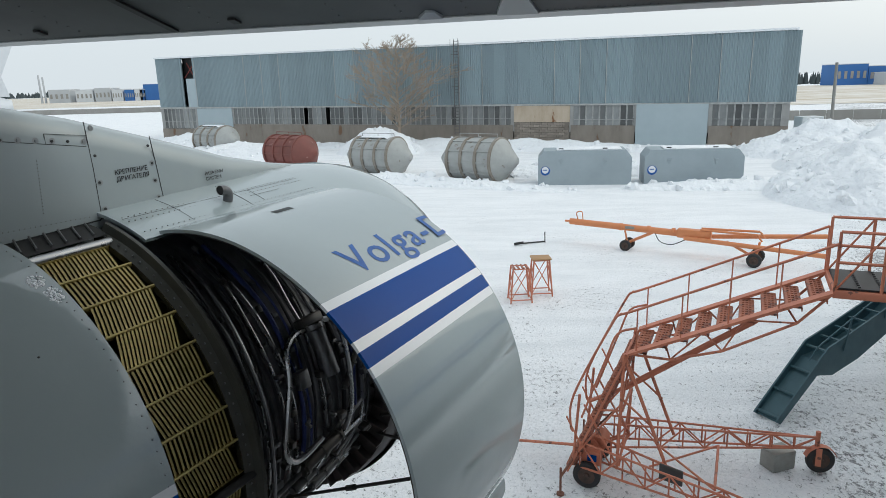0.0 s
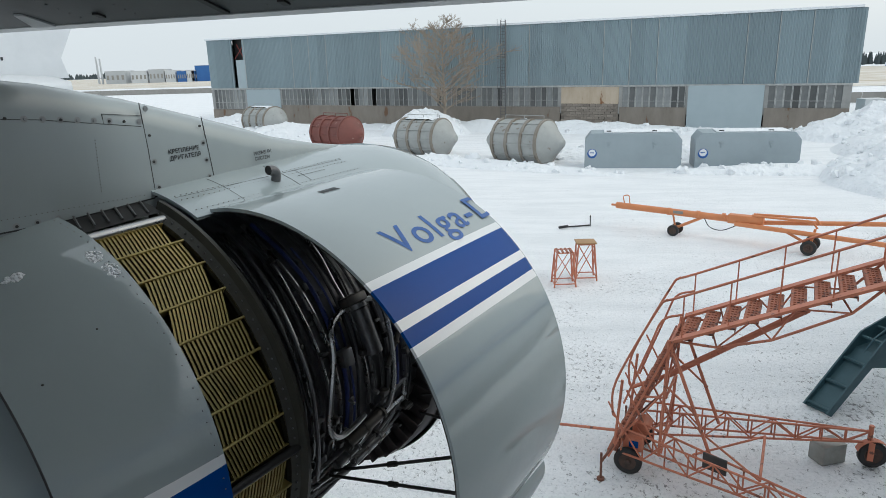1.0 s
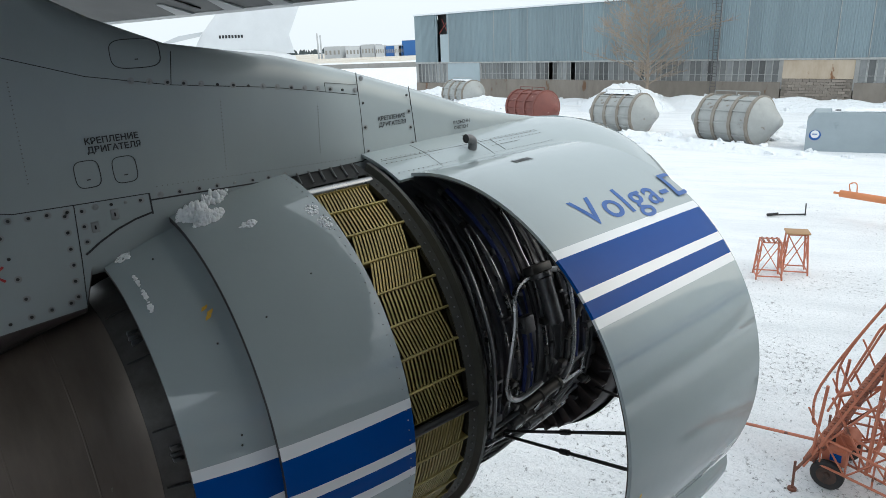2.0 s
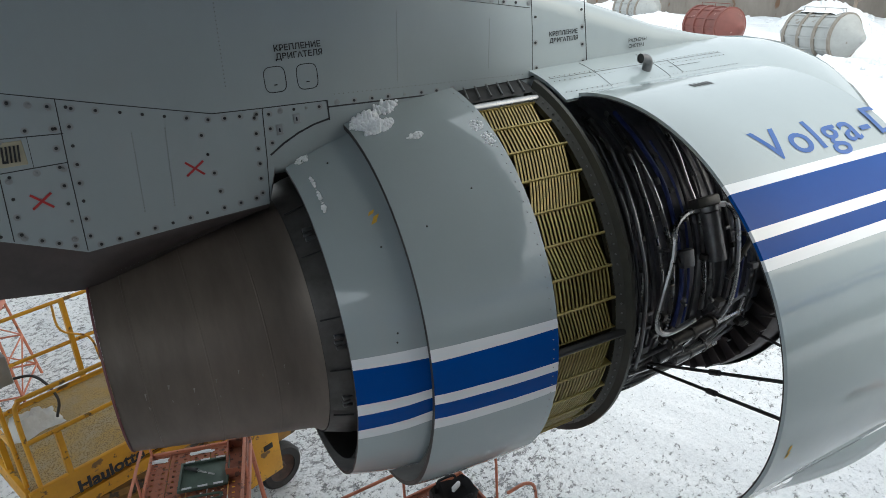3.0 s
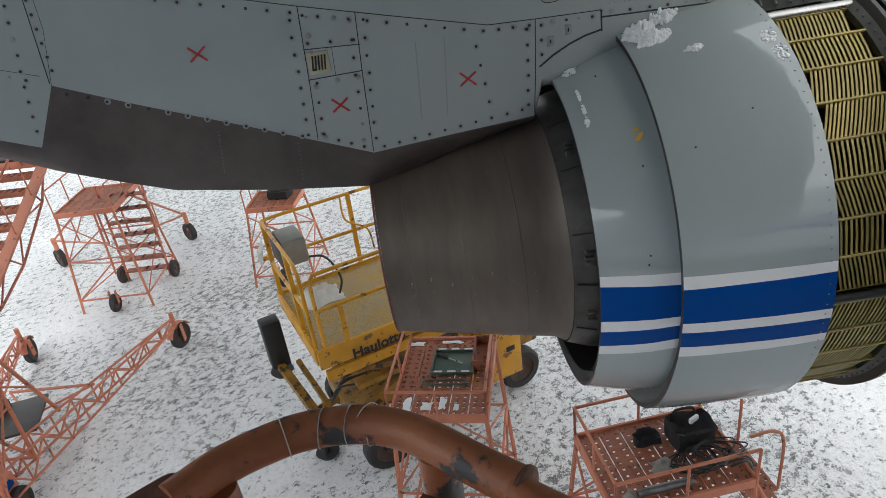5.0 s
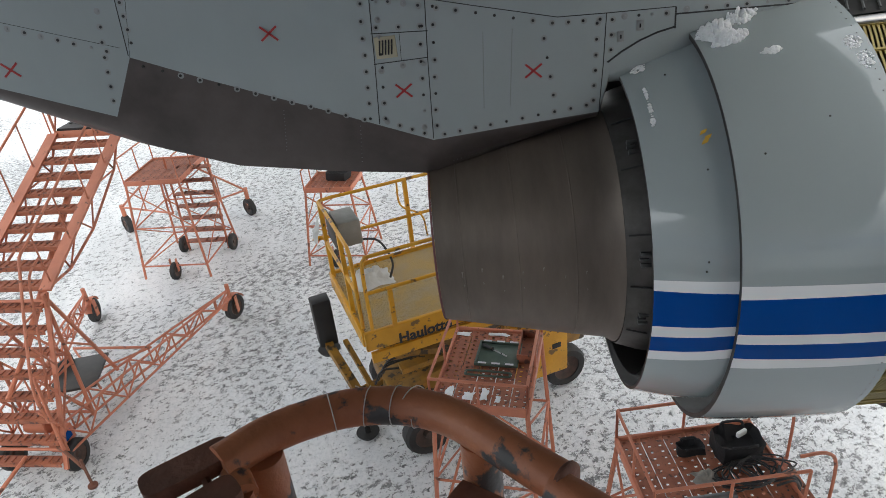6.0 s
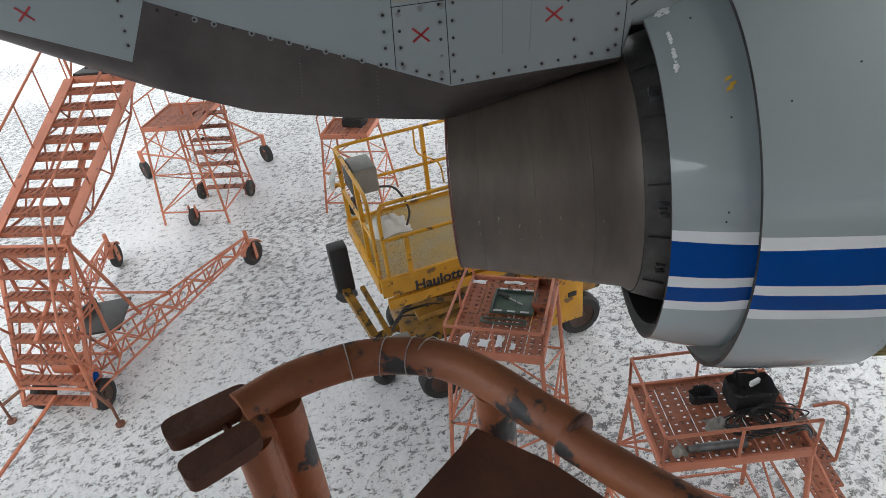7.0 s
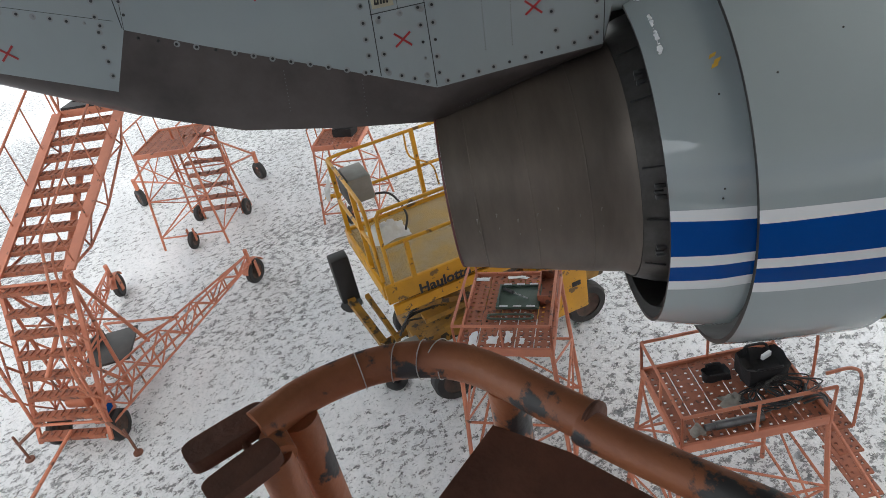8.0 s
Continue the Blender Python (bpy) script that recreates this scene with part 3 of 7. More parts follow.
# intake cowl
bm = bmesh.new()
turned(bm, [(2.22, 1.455), (2.6, 1.45), (2.95, 1.42), (3.2, 1.37), (3.36, 1.30), (3.40, 1.24), (3.36, 1.18), (3.1, 1.14), (2.3, 1.16)], steps(-180, 180, 80))
part("intake_cowl", bm, WHITE, engine, "white intake cowl")

# fixed top panel beside the pylon
bm = bmesh.new()
angs = steps(63.5, 116.5, 24)
turned(bm, [(0.60, 1.455), (1.2, 1.470), (2.25, 1.462)], angs)
turned(bm, [(0.60, 1.435), (1.2, 1.45), (2.25, 1.442)], angs)
turned(bm, [(0.60, 1.455), (0.60, 1.435)], angs)
part("top_panel", bm, WHITE, engine, "riveted white top panel")
bm = bmesh.new()
for row_a in (66.0, 71.5, 74.0):
    for k in range(38):
        bmesh.ops.create_uvsphere(bm, u_segments=6, v_segments=3, radius=0.0045, matrix=Matrix.Translation(at(0.64 + 0.042 * k, row_a, 1.4665)))
tagged(part("top_rivet_row", bm, DULL, engine), kind="stuff")
for s0, s1, a0, a1 in ((0.62, 2.2, 73, 73), (1.0, 1.0, 65, 80), (1.52, 1.52, 65, 80), (1.66, 1.66, 66, 73), (1.60, 1.9, 69.5, 69.5)):
    bm = bmesh.new()
    tube(bm, [at(s0 + (s1 - s0) * i / 8, a0 + (a1 - a0) * i / 8, 1.4695) for i in range(9)], 0.0013, 4)
    part("panel_joint", bm, SEAM, engine)
bm = bmesh.new()
o = at(1.40, 70, 1.45)
up = Vector((0, -0.30, 0.95)).normalized()
pts = [o, o + up * 0.05, o + up * 0.085 + Vector((-0.012, 0, 0)), o + up * 0.105 + Vector((-0.045, 0, 0)), o + up * 0.11 + Vector((-0.085, 0, 0))]
tube(bm, smooth_line(pts, 4), 0.034, 16, caps=False)
dp = part("drain_pipe", bm, DULL, engine, "short bent vent pipe")
# black disc paints the shade inside the pipe
bm = bmesh.new()
bmesh.ops.create_circle(bm, cap_ends=True, segments=16, radius=0.033, matrix=Matrix.Translation(o + up * 0.11 + Vector((-0.080, 0, 0))) @ Euler((0, math.pi / 2, 0)).to_matrix().to_4x4())
part("pipe_mouth", bm, BLACK, dp)

# opened cowl door, swung out about its top hinge
DC, DR = (0.93, -0.12), 1.48
DBANDS = [(48.8, 51.0, 1), (40.6, 48.8, 2), (38.2, 40.6, 1), (34.4, 38.2, 2), (32.1, 34.4, 1)]
bm = bmesh.new()
angs = steps(-42.5, 101, 90, [x for b in DBANDS for x in b[:2]])
angs = [a for i, a in enumerate(angs) if i == 0 or a - angs[i - 1] > 1e-4]
pick = stripes(DBANDS)(angs)
stations = [0.70, 0.95, 1.25, 1.55, 1.85, 2.05, 2.19]
prof = [(s, DR - 0.010 * max(0, (s - 1.6) / 0.6) ** 2) for s in stations]
turned(bm, prof, angs, mi=pick, centre=DC)
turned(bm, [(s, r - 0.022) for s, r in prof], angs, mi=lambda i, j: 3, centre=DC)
for e in (0, -1):
    turned(bm, [prof[e], (prof[e][0], prof[e][1] - 0.022)], angs, mi=pick, centre=DC)
bmesh.ops.remove_doubles(bm, verts=bm.verts, dist=1e-5)
door = part("cowl_door", bm, [WHITE, STRIPE_W, BLUE, DUCT], engine, "opened glossy white cowl door with blue stripes", angle=50)


def on_door(s, a, lift=0.004):
    r = DR + lift
    return Vector((s, -(DC[0] + r * math.cos(radians(a))), DC[1] + r * math.sin(radians(a))))


# airline lettering reduced to the part that this door carries
def bend_word(v):
    return on_door(min(1.110 + v.x * 1.05, 2.186), 53.6 + math.degrees(v.y / DR), 0.003)


lettering("lettering", "Volga-D", 0.31, LOGOBLUE, None, door, bend=bend_word, bold=0.003, spacing=1.11)
bm = bmesh.new()
for k in range(5):
    q = [on_door(1.27 + 0.035 * k + dx, a, 0.003) for dx, a in ((0, 84.2), (0.022, 84.2), (0.022, 86.6), (0, 86.6))]
    bm.faces.new([bm.verts.new(p) for p in q])
part("air_slot", bm, BLACK, door, smooth=False)
bm = bmesh.new()
tube(bm, [on_door(0.704, a, -0.024) for a in steps(-42, 100, 60)], 0.006, 6)
part("edge_seal", bm, BLACK, door, "black rubber edge seal")
bm = bmesh.new()
tube(bm, [on_door(2.186, a, -0.016) for a in steps(-42, 100, 60)], 0.008, 6)
part("front_seal", bm, WHITE, door)
for k in range(4):
    bm = bmesh.new()
    box(bm, on_door(0.86 + 0.38 * k, -43.2, -0.03), (0.11, 0.05, 0.04), Matrix.Rotation(radians(40), 4, "X"), 0.008)
    part("latch", bm, BLACK, door)
bm = bmesh.new()
for a, s in ((-9.5, 0.80), (-11.5, 0.80)):
    q = [on_door(s + dx, a + da, 0.003) for dx, da in ((0, 0), (0.02, 0.3), (0.03, 1.7), (0.01, 1.9))]
    bm.faces.new([bm.verts.new(p) for p in q])
part("chalk_mark", bm, YEL, door, smooth=False)
bm = bmesh.new()
rows = []
for i in range(9):
    s = 1.15 + 1.0 * i / 8
    b = math.sin(math.pi * (0.08 + 0.62 * i / 8)) * 0.10
    rows.append([bm.verts.new(on_door(s, -42.3 + 15 * j / 8, 0.001 + b * math.sin(math.pi * min(1, (8 - j) / 8 + 0.0)) ** 0.8 if j else 0.001 + b * 0.6)) for j in range(9)])
for a, b in zip(rows, rows[1:]):
    for j in range(8):
        bm.faces.new((a[j], a[j + 1], b[j + 1], b[j]))
part("blister", bm, WHITE, door, "smooth bulge at the door foot")
# hold-open rods
for p, q in (((0.95, -1.20, -0.52), (0.74, -2.37, 0.10)), ((0.95, -1.18, -0.56), (0.76, -2.36, -0.15)), ((1.95, -1.28, -0.40), (1.9, -2.33, 0.0)), ((2.0, -1.20, -0.6), (1.95, -2.2, -0.55))):
    bm = bmesh.new()
    a, b = Vector(p), Vector(q)
    bar(bm, a, b, 0.011, 8)
    bar(bm, a + (b - a) * 0.52, a + (b - a) * 0.58, 0.019, 8)
    part("hold_open_rod", bm, BLACK, engine, "thin black hold-open rod")


# pipes and units on the fan case
def run(name, pts, r, material, h=1.26, label="", sides=8, n=6):
    bm = bmesh.new()
    tube(bm, smooth_line([at(p[0], p[1], p[2] if len(p) > 2 else h) for p in pts], n), r, sides)
    return part(name, bm, material, engine, label)


run("oil_pipe", [(1.30, 25, 1.30), (1.18, 25, 1.31), (1.06, 22, 1.32), (1.00, 14, 1.32), (0.90, 3, 1.32), (0.87, -5, 1.32), (0.95, -9.8, 1.32), (1.08, -10.2, 1.32), (1.24, -9, 1.31)], 0.021, STEEL, label="bent bright oil pipe")
run("oil_pipe", [(1.46, 25.5, 1.31), (1.56, 24, 1.32), (1.60, 19, 1.32), (1.58, 8, 1.32), (1.56, -4, 1.32), (1.50, -11, 1.32), (1.40, -13.5, 1.31)], 0.021, STEEL, label="bent bright oil pipe")
bm = bmesh.new()
bar(bm, at(1.36, 24, 1.33), at(1.38, 9.5, 1.33), 0.062, 18)
bar(bm, at(1.36, 25.5, 1.33), at(1.36, 24, 1.33), 0.07, 18)
unit = part("oil_filter", bm, DULL, engine, "grey cylindrical filter housing")
bm = bmesh.new()
box(bm, at(1.35, 27, 1.32), (0.20, 0.10, 0.07), Matrix.Rotation(radians(-25), 4, "X"), 0.015)
part("filter_head", bm, LATCH, unit)
bm = bmesh.new()
box(bm, at(1.12, 12.5, 1.31), (0.10, 0.06, 0.12), Matrix.Rotation(radians(-12), 4, "X"), 0.008)
part("control_box", bm, DULL, engine, "small grey metal box")
rng = random.Random(4)
for k in range(16):
    s = 0.74 + 0.075 * k
    r = rng.choice((0.009, 0.012, 0.016))
    a0, a1 = rng.uniform(48, 68), rng.uniform(-30, -6)
    pts = []
    for i in range(7):
        a = a0 + (a1 - a0) * i / 6
        pts.append((s + rng.uniform(-0.008, 0.008) + 0.018 * math.sin(0.8 * i + k), a, 1.245 + rng.uniform(0, 0.02)))
    run("pipe", pts, r, rng.choice((HOSE, DULL, DULL, BLUEH, STEEL, DULL)))
run("pipe", [(0.84, 62, 1.28), (0.80, 50, 1.31), (0.76, 36, 1.33), (0.74, 20, 1.34), (0.74, 8, 1.34), (0.75, -10, 1.33), (0.8, -22, 1.31)], 0.015, DULL)
run("pipe", [(0.80, 64, 1.27), (0.74, 50, 1.30), (0.70, 36, 1.32), (0.69, 20, 1.33), (0.70, 5, 1.33)], 0.011, HOSE)
for k in range(9):
    a = -14 - 3.6 * k
    pts = [(0.78 + rng.uniform(-0.03, 0.06), a - 6, 1.25 + rng.uniform(0, 0.06)), (1.05, a - rng.uniform(0, 4), 1.27 + rng.uniform(0, 0.07)),
           (1.35, a + rng.uniform(-2, 5), 1.27 + rng.uniform(0, 0.06)), (1.75 + rng.uniform(-0.1, 0.1), a + rng.uniform(2, 9), 1.25)]
    run("pipe", pts, rng.choice((0.010, 0.014, 0.020)), rng.choice((DULL, STEEL, HOSE, DULL)))
for s0, s1, a0, a1, r in ((1.05, 1.45, -16, -13, 0.042), (0.98, 1.2, -22, -20, 0.036), (1.2, 1.5, -27, -25, 0.032), (1.5, 1.78, 2, 14, 0.02)):
    bm = bmesh.new()
    bar(bm, at(s0, a0, 1.31), at(s1, a1, 1.31), r, 14)
    for f in (0.05, 0.5, 0.95):
        p = at(s0 + (s1 - s0) * f, a0 + (a1 - a0) * f, 1.31)
        q = at(s0 + (s1 - s0) * (f + 0.05), a0 + (a1 - a0) * (f + 0.05), 1.31)
        bar(bm, p, q, r * 1.25, 14)
    part("actuator", bm, rng.choice((DULL, DULL, LATCH)), engine, "grey cylindrical actuator")
for k in range(46):
    s, a = rng.uniform(0.75, 1.9), rng.uniform(-34, 48)
    bm = bmesh.new()
    box(bm, at(s, a, 1.275 + rng.uniform(0, 0.03)), (rng.uniform(0.02, 0.07), rng.uniform(0.03, 0.06), rng.uniform(0.02, 0.05)), Matrix.Rotation(radians(-a + rng.uniform(-20, 20)), 4, "X"), 0.005)
    part("bracket", bm, rng.choice((LATCH, DULL, BLACK, LATCH)), engine)

for s in (0.80, 0.98, 1.18, 1.42, 1.62, 1.82):
    for a in range(-36, 60, 12):
        bm = bmesh.new()
        box(bm, at(s, a + 3 * math.sin(9 * s), 1.245), (0.05, 0.022, 0.035), Matrix.Rotation(radians(-a), 4, "X"), 0.004)
        part("pipe_clamp", bm, DULL, engine)

# slot between pylon and slide tube, its shade painted black, with its guide ribs
bm = bmesh.new()
turned(bm, [(-0.02, 1.385), (0.25, 1.392), (0.53, 1.40)], steps(72.6, 92, 12))
part("track_slot", bm, BLACK, engine, "shaded slot beside the slide tube, painted black")
for k in range(6):
    bm = bmesh.new()
    tube(bm, [at(0.02 + 0.085 * k, 73.5, 1.405), at(0.08 + 0.085 * k, 80.5, 1.408)], 0.007, 6)
    part("guide_rib", bm, DULL, engine)

# sleeve markings, drains and rivets
bm = bmesh.new()
for da, ds in ((46.8, -0.885), (45.2, -0.87), (44.2, -0.885)):
    q = [at(ds + dx, da + dy, 1.226 + 0.48 * (ds + dx + 0.88) + 0.006) for dx, dy in ((0, 0), (0.03, 0.3), (0.04, 1.2), (0.01, 1.0))]
    bm.faces.new([bm.verts.new(p) for p in q])
part("chalk_mark", bm, YEL, engine, "small yellow chalk numeral", smooth=False)
bm = bmesh.new()
for k in range(54):
    bmesh.ops.create_uvsphere(bm, u_segments=6, v_segments=3, radius=0.0045, matrix=Matrix.Translation(at(-0.035, 80 - 2.6 * k, 1.4175)))
tagged(part("sleeve_rivet_row", bm, SCREW, engine), kind="stuff")
bm = bmesh.new()
for s, a in ((-0.9, 15), (-0.91, 12.5), (-0.87, 38), (-0.62, 39), (-0.95, 70), (-0.3, 45)):
    r = 1.205 + 0.45 * (s + 0.9) if s < -0.75 else 1.30 + 0.157 * (s + 0.766) + 0.012
    bmesh.ops.create_uvsphere(bm, u_segments=8, v_segments=4, radius=0.006, matrix=Matrix.Translation(at(s, a, r)))
tagged(part("fastener", bm, DARKSCREW, engine), kind="stuff")


# ---- snow clinging to the sleeves ----
def snow_lump(label, outline, height, seed, n=26, grain=1.0):
    """A crusty lump laid on a sleeve; outline is a list of (station, angle, radius, half length, half width) blobs."""
    r = random.Random(seed)
    bm = bmesh.new()
    for s, a, rad, ls, la in outline:
        for k in range(n):
            t, u = r.uniform(0, 2 * math.pi), math.sqrt(r.random())
            ss, aa = s + ls * u * math.cos(t), a + math.degrees(la * u * math.sin(t) / rad)
            h = height * (1 - 0.7 * u) * r.uniform(0.4, 1.1)
            sz = grain * r.uniform(0.010, 0.03) * (1.15 - 0.5 * u)
            m = Matrix.Translation(at(ss, aa, rad + (ss - s) * 0.3 + h * 0.3)) @ Matrix.Rotation(radians(90 - aa), 4, "X") @ Matrix.Rotation(r.uniform(0, 6), 4, "Z") @ Matrix.Diagonal((sz * r.uniform(0.8, 1.6), sz * r.uniform(0.8, 1.4), max(h, 0.008 * grain), 1))
            vs = bmesh.ops.create_icosphere(bm, subdivisions=2, radius=1, matrix=m)["verts"]
            for v in vs:
                v.co += v.normal * noise.noise(v.co * 60) * 0.007 * grain
    ob = part("snow_lump", bm, SNOWN, None)
    ob.matrix_basis = ENGINE
    return tagged(ob, label, "snow")


snow_lump("thick crust of snow on the sleeve top beside the pylon", [(-0.66, 77, 1.325, 0.09, 0.10), (-0.52, 81, 1.35, 0.12, 0.09), (-0.40, 86, 1.365, 0.08, 0.07), (-0.62, 72, 1.33, 0.10, 0.05)], 0.055, 1, 120, 0.75)
snow_lump("small crust of snow on the white sleeve", [(-0.45, 64.4, 1.362, 0.05, 0.022)], 0.018, 2, 40, 0.55)
snow_lump("thin frozen snow patch near the sleeve edge", [(-0.09, 62, 1.408, 0.05, 0.05), (-0.07, 57, 1.410, 0.045, 0.06)], 0.010, 3, 110, 0.4)
snow_lump("thin frozen snow patch on the nozzle sleeve", [(-1.06, 79, 1.135, 0.045, 0.06)], 0.008, 4, 80, 0.4)
snow_lump("thin streak of snow on the nozzle sleeve", [(-1.07, 66, 1.13, 0.006, 0.05), (-1.07, 60, 1.13, 0.007, 0.06), (-1.075, 55, 1.128, 0.012, 0.03)], 0.006, 5, 26, 0.35)

# ---- pylon ----
pylon = thing("engine_pylon", "grey-white engine pylon with riveted access panels and dark keel", "pylon", ENGINE)
PW = 0.22
SECT = [  # station, top, lower edge of the white side, keel, half width
    (-7.2, 3.7, 2.45, 2.40, PW), (-6.2, 3.7, 2.0, 1.93, PW), (-5.05, 3.7, 1.50, 1.36, PW), (-4.23, 3.7, 1.18, 0.965, PW), (-4.03, 3.7, 1.52, 0.885, PW),
    (-3.6, 3.7, 1.335, 0.725, PW), (-2.95, 3.6, 1.075, 0.61, PW), (-2.31, 3.6, 0.81, 0.525, PW), (-1.8, 3.3, 0.845, 0.68, PW), (-1.29, 2.66, 0.875, 0.80, PW),
    (-1.22, 2.57, 1.10, 1.0, PW), (-1.12, 2.49, 1.13, 1.0, PW), (-0.95, 2.40, 1.18, 1.05, PW), (-0.58, 2.25, 1.30, 1.1, PW), (0.09, 2.14, 1.36, 1.1, PW), (0.58, 2.02, 1.39, 1.1, PW),
    (1.05, 1.875, 1.40, 1.1, PW), (1.45, 1.75, 1.40, 1.1, 0.20), (1.8, 1.63, 1.40, 1.1, 0.17), (2.3, 1.51, 1.40, 1.1, 0.10), (2.75, 1.43, 1.38, 1.1, 0.02)]
bm = bmesh.new()
rows = []
for s, top, mid, bot, w in SECT:
    h = min(0.16, (top - mid) * 0.5)
    half = [(0.0, top), (0.45 * w, top - 0.02 * h), (0.78 * w, top - 0.25 * h), (0.95 * w, top - 0.6 * h), (w, top - h), (w, mid), (0.86 * w, mid + (bot - mid) * 0.5), (0.55 * w, bot + 0.02), (0.0, bot)]
    ring = [(-u, v) for u, v in half] + [(u, v) for u, v in half[-2:0:-1]]
    rows.append([bm.verts.new((s, y, v)) for y, v in ring])
n = len(rows[0])
for a, b, sa, sb in zip(rows, rows[1:], SECT, SECT[1:]):
    for k in range(n):
        f = bm.faces.new((a[k], a[(k + 1) % n], b[(k + 1) % n], b[k]))
        # aft of station -4.03 the keel colour paints the underside's shade and dirt
        keel = k in (5, 6, 7, 8, 9, 10)
        f.material_index = 1 if keel and (sa[0] + sb[0]) / 2 < -1.25 else 0
part("pylon_body", bm, [GREYPAINT, KEEL], pylon, angle=40)


def side(s, v, out=0.0025):
    return Vector((s, -(PW + out), v))


def seam(pts, r=0.0035):
    bm = bmesh.new()
    tube(bm, [side(s, v, -0.001) for s, v in pts], r, 4)
    part("panel_joint", bm, SEAM, pylon)


seam([(-4.03, 2.10), (-3.3, 1.93), (-2.58, 1.73), (-2.0, 1.58), (-1.52, 1.46), (-1.24, 1.45), (-0.85, 1.44)])
seam([(-0.85, 1.44), (-0.85, 1.32)], 0.006)
seam([(-1.235, 1.17), (-1.15, 1.225), (-1.05, 1.275), (-0.95, 1.31), (-0.85, 1.33)], 0.007)
seam([(-0.85, 1.40), (0.05, 1.372), (0.62, 1.388)], 0.006)
seam([(-2.26, 1.65), (-2.285, 1.3), (-2.31, 0.82)])
seam([(-2.57, 1.73), (-2.60, 1.3), (-2.63, 0.95)])
seam([(-1.24, 1.45), (-1.26, 1.15), (-1.285, 0.89)])
seam([(-2.595, 1.49), (-2.265, 1.47)])
seam([(-2.605, 1.315), (-2.28, 1.32)])
seam([(-2.43, 1.482), (-2.44, 1.318)], 0.002)
seam([(-3.98, 2.1), (-4.01, 1.8), (-4.035, 1.53)])
seam([(-3.93, 2.1), (-3.95, 1.82), (-4.03, 1.52)], 0.002)
seam([(-5.4, 2.05), (-4.8, 1.83), (-4.07, 1.58)], 0.002)
seam([(0.62, 1.99), (0.63, 1.7), (0.63, 1.40)], 0.0032)
seam([(1.06, 1.86), (1.08, 1.65), (1.10, 1.41)], 0.0032)
seam([(0.62, 1.395), (1.10, 1.408)], 0.007)
seam([(-1.6, 2.30), (-1.4, 2.215), (-1.05, 2.10), (-0.62, 2.02), (0.0, 1.95), (0.61, 1.845)], 0.003)
seam([(-0.59, 2.20), (-0.62, 2.02)], 0.003)
seam([(0.37, 1.945), (0.37, 1.885)], 0.002)
seam([(0.37, 1.945), (0.62, 1.91)], 0.002)
# oval hatches
for cs, cv, ls, lv in ((-1.14, 1.60, 0.062, 0.072), (-0.95, 1.595, 0.062, 0.072), (-0.78, 2.20, 0.13, 0.075)):
    bm = bmesh.new()
    pts = []
    for k in range(33):
        t = k * 2 * math.pi / 32
        ct, st = math.cos(t), math.sin(t)
        e = 0.55
        pts.append(side(cs + ls * math.copysign(abs(ct) ** e, ct), cv + lv * math.copysign(abs(st) ** e, st), 0.0))
    tube(bm, pts, 0.003, 4, caps=False)
    hatch = part("oval_hatch", bm, SEAM, pylon, "outlined oval hatch")
    bm = bmesh.new()
    box(bm, side(cs, cv - 0.03, 0.002), (0.018, 0.004, 0.006))
    part("hatch_lock", bm, DARKSCREW, hatch)
# louvred vent
bm = bmesh.new()
box(bm, side(-2.52, 1.405, 0.001), (0.125, 0.006, 0.125), bevel=0.002)
vent = part("vent", bm, mat("pale_tan_vent", (0.42, 0.38, 0.27), 0.5), pylon, "small louvred vent")
for k in range(5):
    bm = bmesh.new()
    box(bm, side(-2.556 + 0.018 * k, 1.405, 0.006), (0.009, 0.004, 0.085), Matrix.Rotation(0.15, 4, "Y"))
    part("louvre", bm, BLACK, vent)
# red crosses of tape
for k, (s, v) in enumerate(((-2.45, 1.14), (-1.67, 1.17), (-3.18, 1.56), (-4.76, 1.53))):
    bm = bmesh.new()
    for a in (0.75, -0.62):
        box(bm, side(s, v, 0.003), (0.125, 0.003, 0.012), Matrix.Rotation(a, 4, "Y"))
    part("tape_cross", bm, RED, pylon, "red taped cross")
# screws along the panel edges
heads = []


def row(p, q, n, dark=False):
    for i in range(n):
        f = i / max(n - 1, 1)
        heads.append((p[0] + (q[0] - p[0]) * f, p[1] + (q[1] - p[1]) * f, dark))


row((-3.9, 2.02), (-2.62, 1.70), 12, True)
row((-2.2, 1.59), (-1.55, 1.43), 7, True)
row((-1.46, 1.425), (-1.28, 1.42), 3, True)
row((-2.22, 1.60), (-2.28, 0.90), 8, True)
row((-2.30, 1.60), (-2.355, 0.90), 8)
row((-2.535, 1.66), (-2.59, 0.98), 8)
row((-2.63, 1.66), (-2.68, 0.99), 8, True)
row((-2.55, 1.675), (-2.30, 1.615), 4)
row((-2.56, 1.52), (-2.30, 1.50), 3)
row((-2.56, 1.29), (-2.31, 1.29), 3)
row((-2.58, 0.96), (-2.36, 0.86), 4)
row((-2.24, 0.84), (-1.36, 0.925), 10, True)
row((-1.29, 1.40), (-1.32, 0.95), 6, True)
row((-1.205, 1.41), (-1.215, 1.24), 3)
row((-1.14, 1.42), (-0.90, 1.41), 4)
row((-0.79, 1.42), (0.0, 1.395), 8)
row((-1.60, 1.35), (-1.555, 1.01), 4, True)
row((-3.97, 1.46), (-2.72, 0.99), 13, True)
row((-3.97, 2.05), (-3.99, 1.60), 7, True)
row((-4.08, 2.05), (-4.22, 1.28), 10)
row((-5.3, 1.98), (-4.15, 1.57), 14)
row((-0.83, 2.06), (0.6, 1.875), 16)
row((0.655, 1.95), (0.66, 1.45), 4)
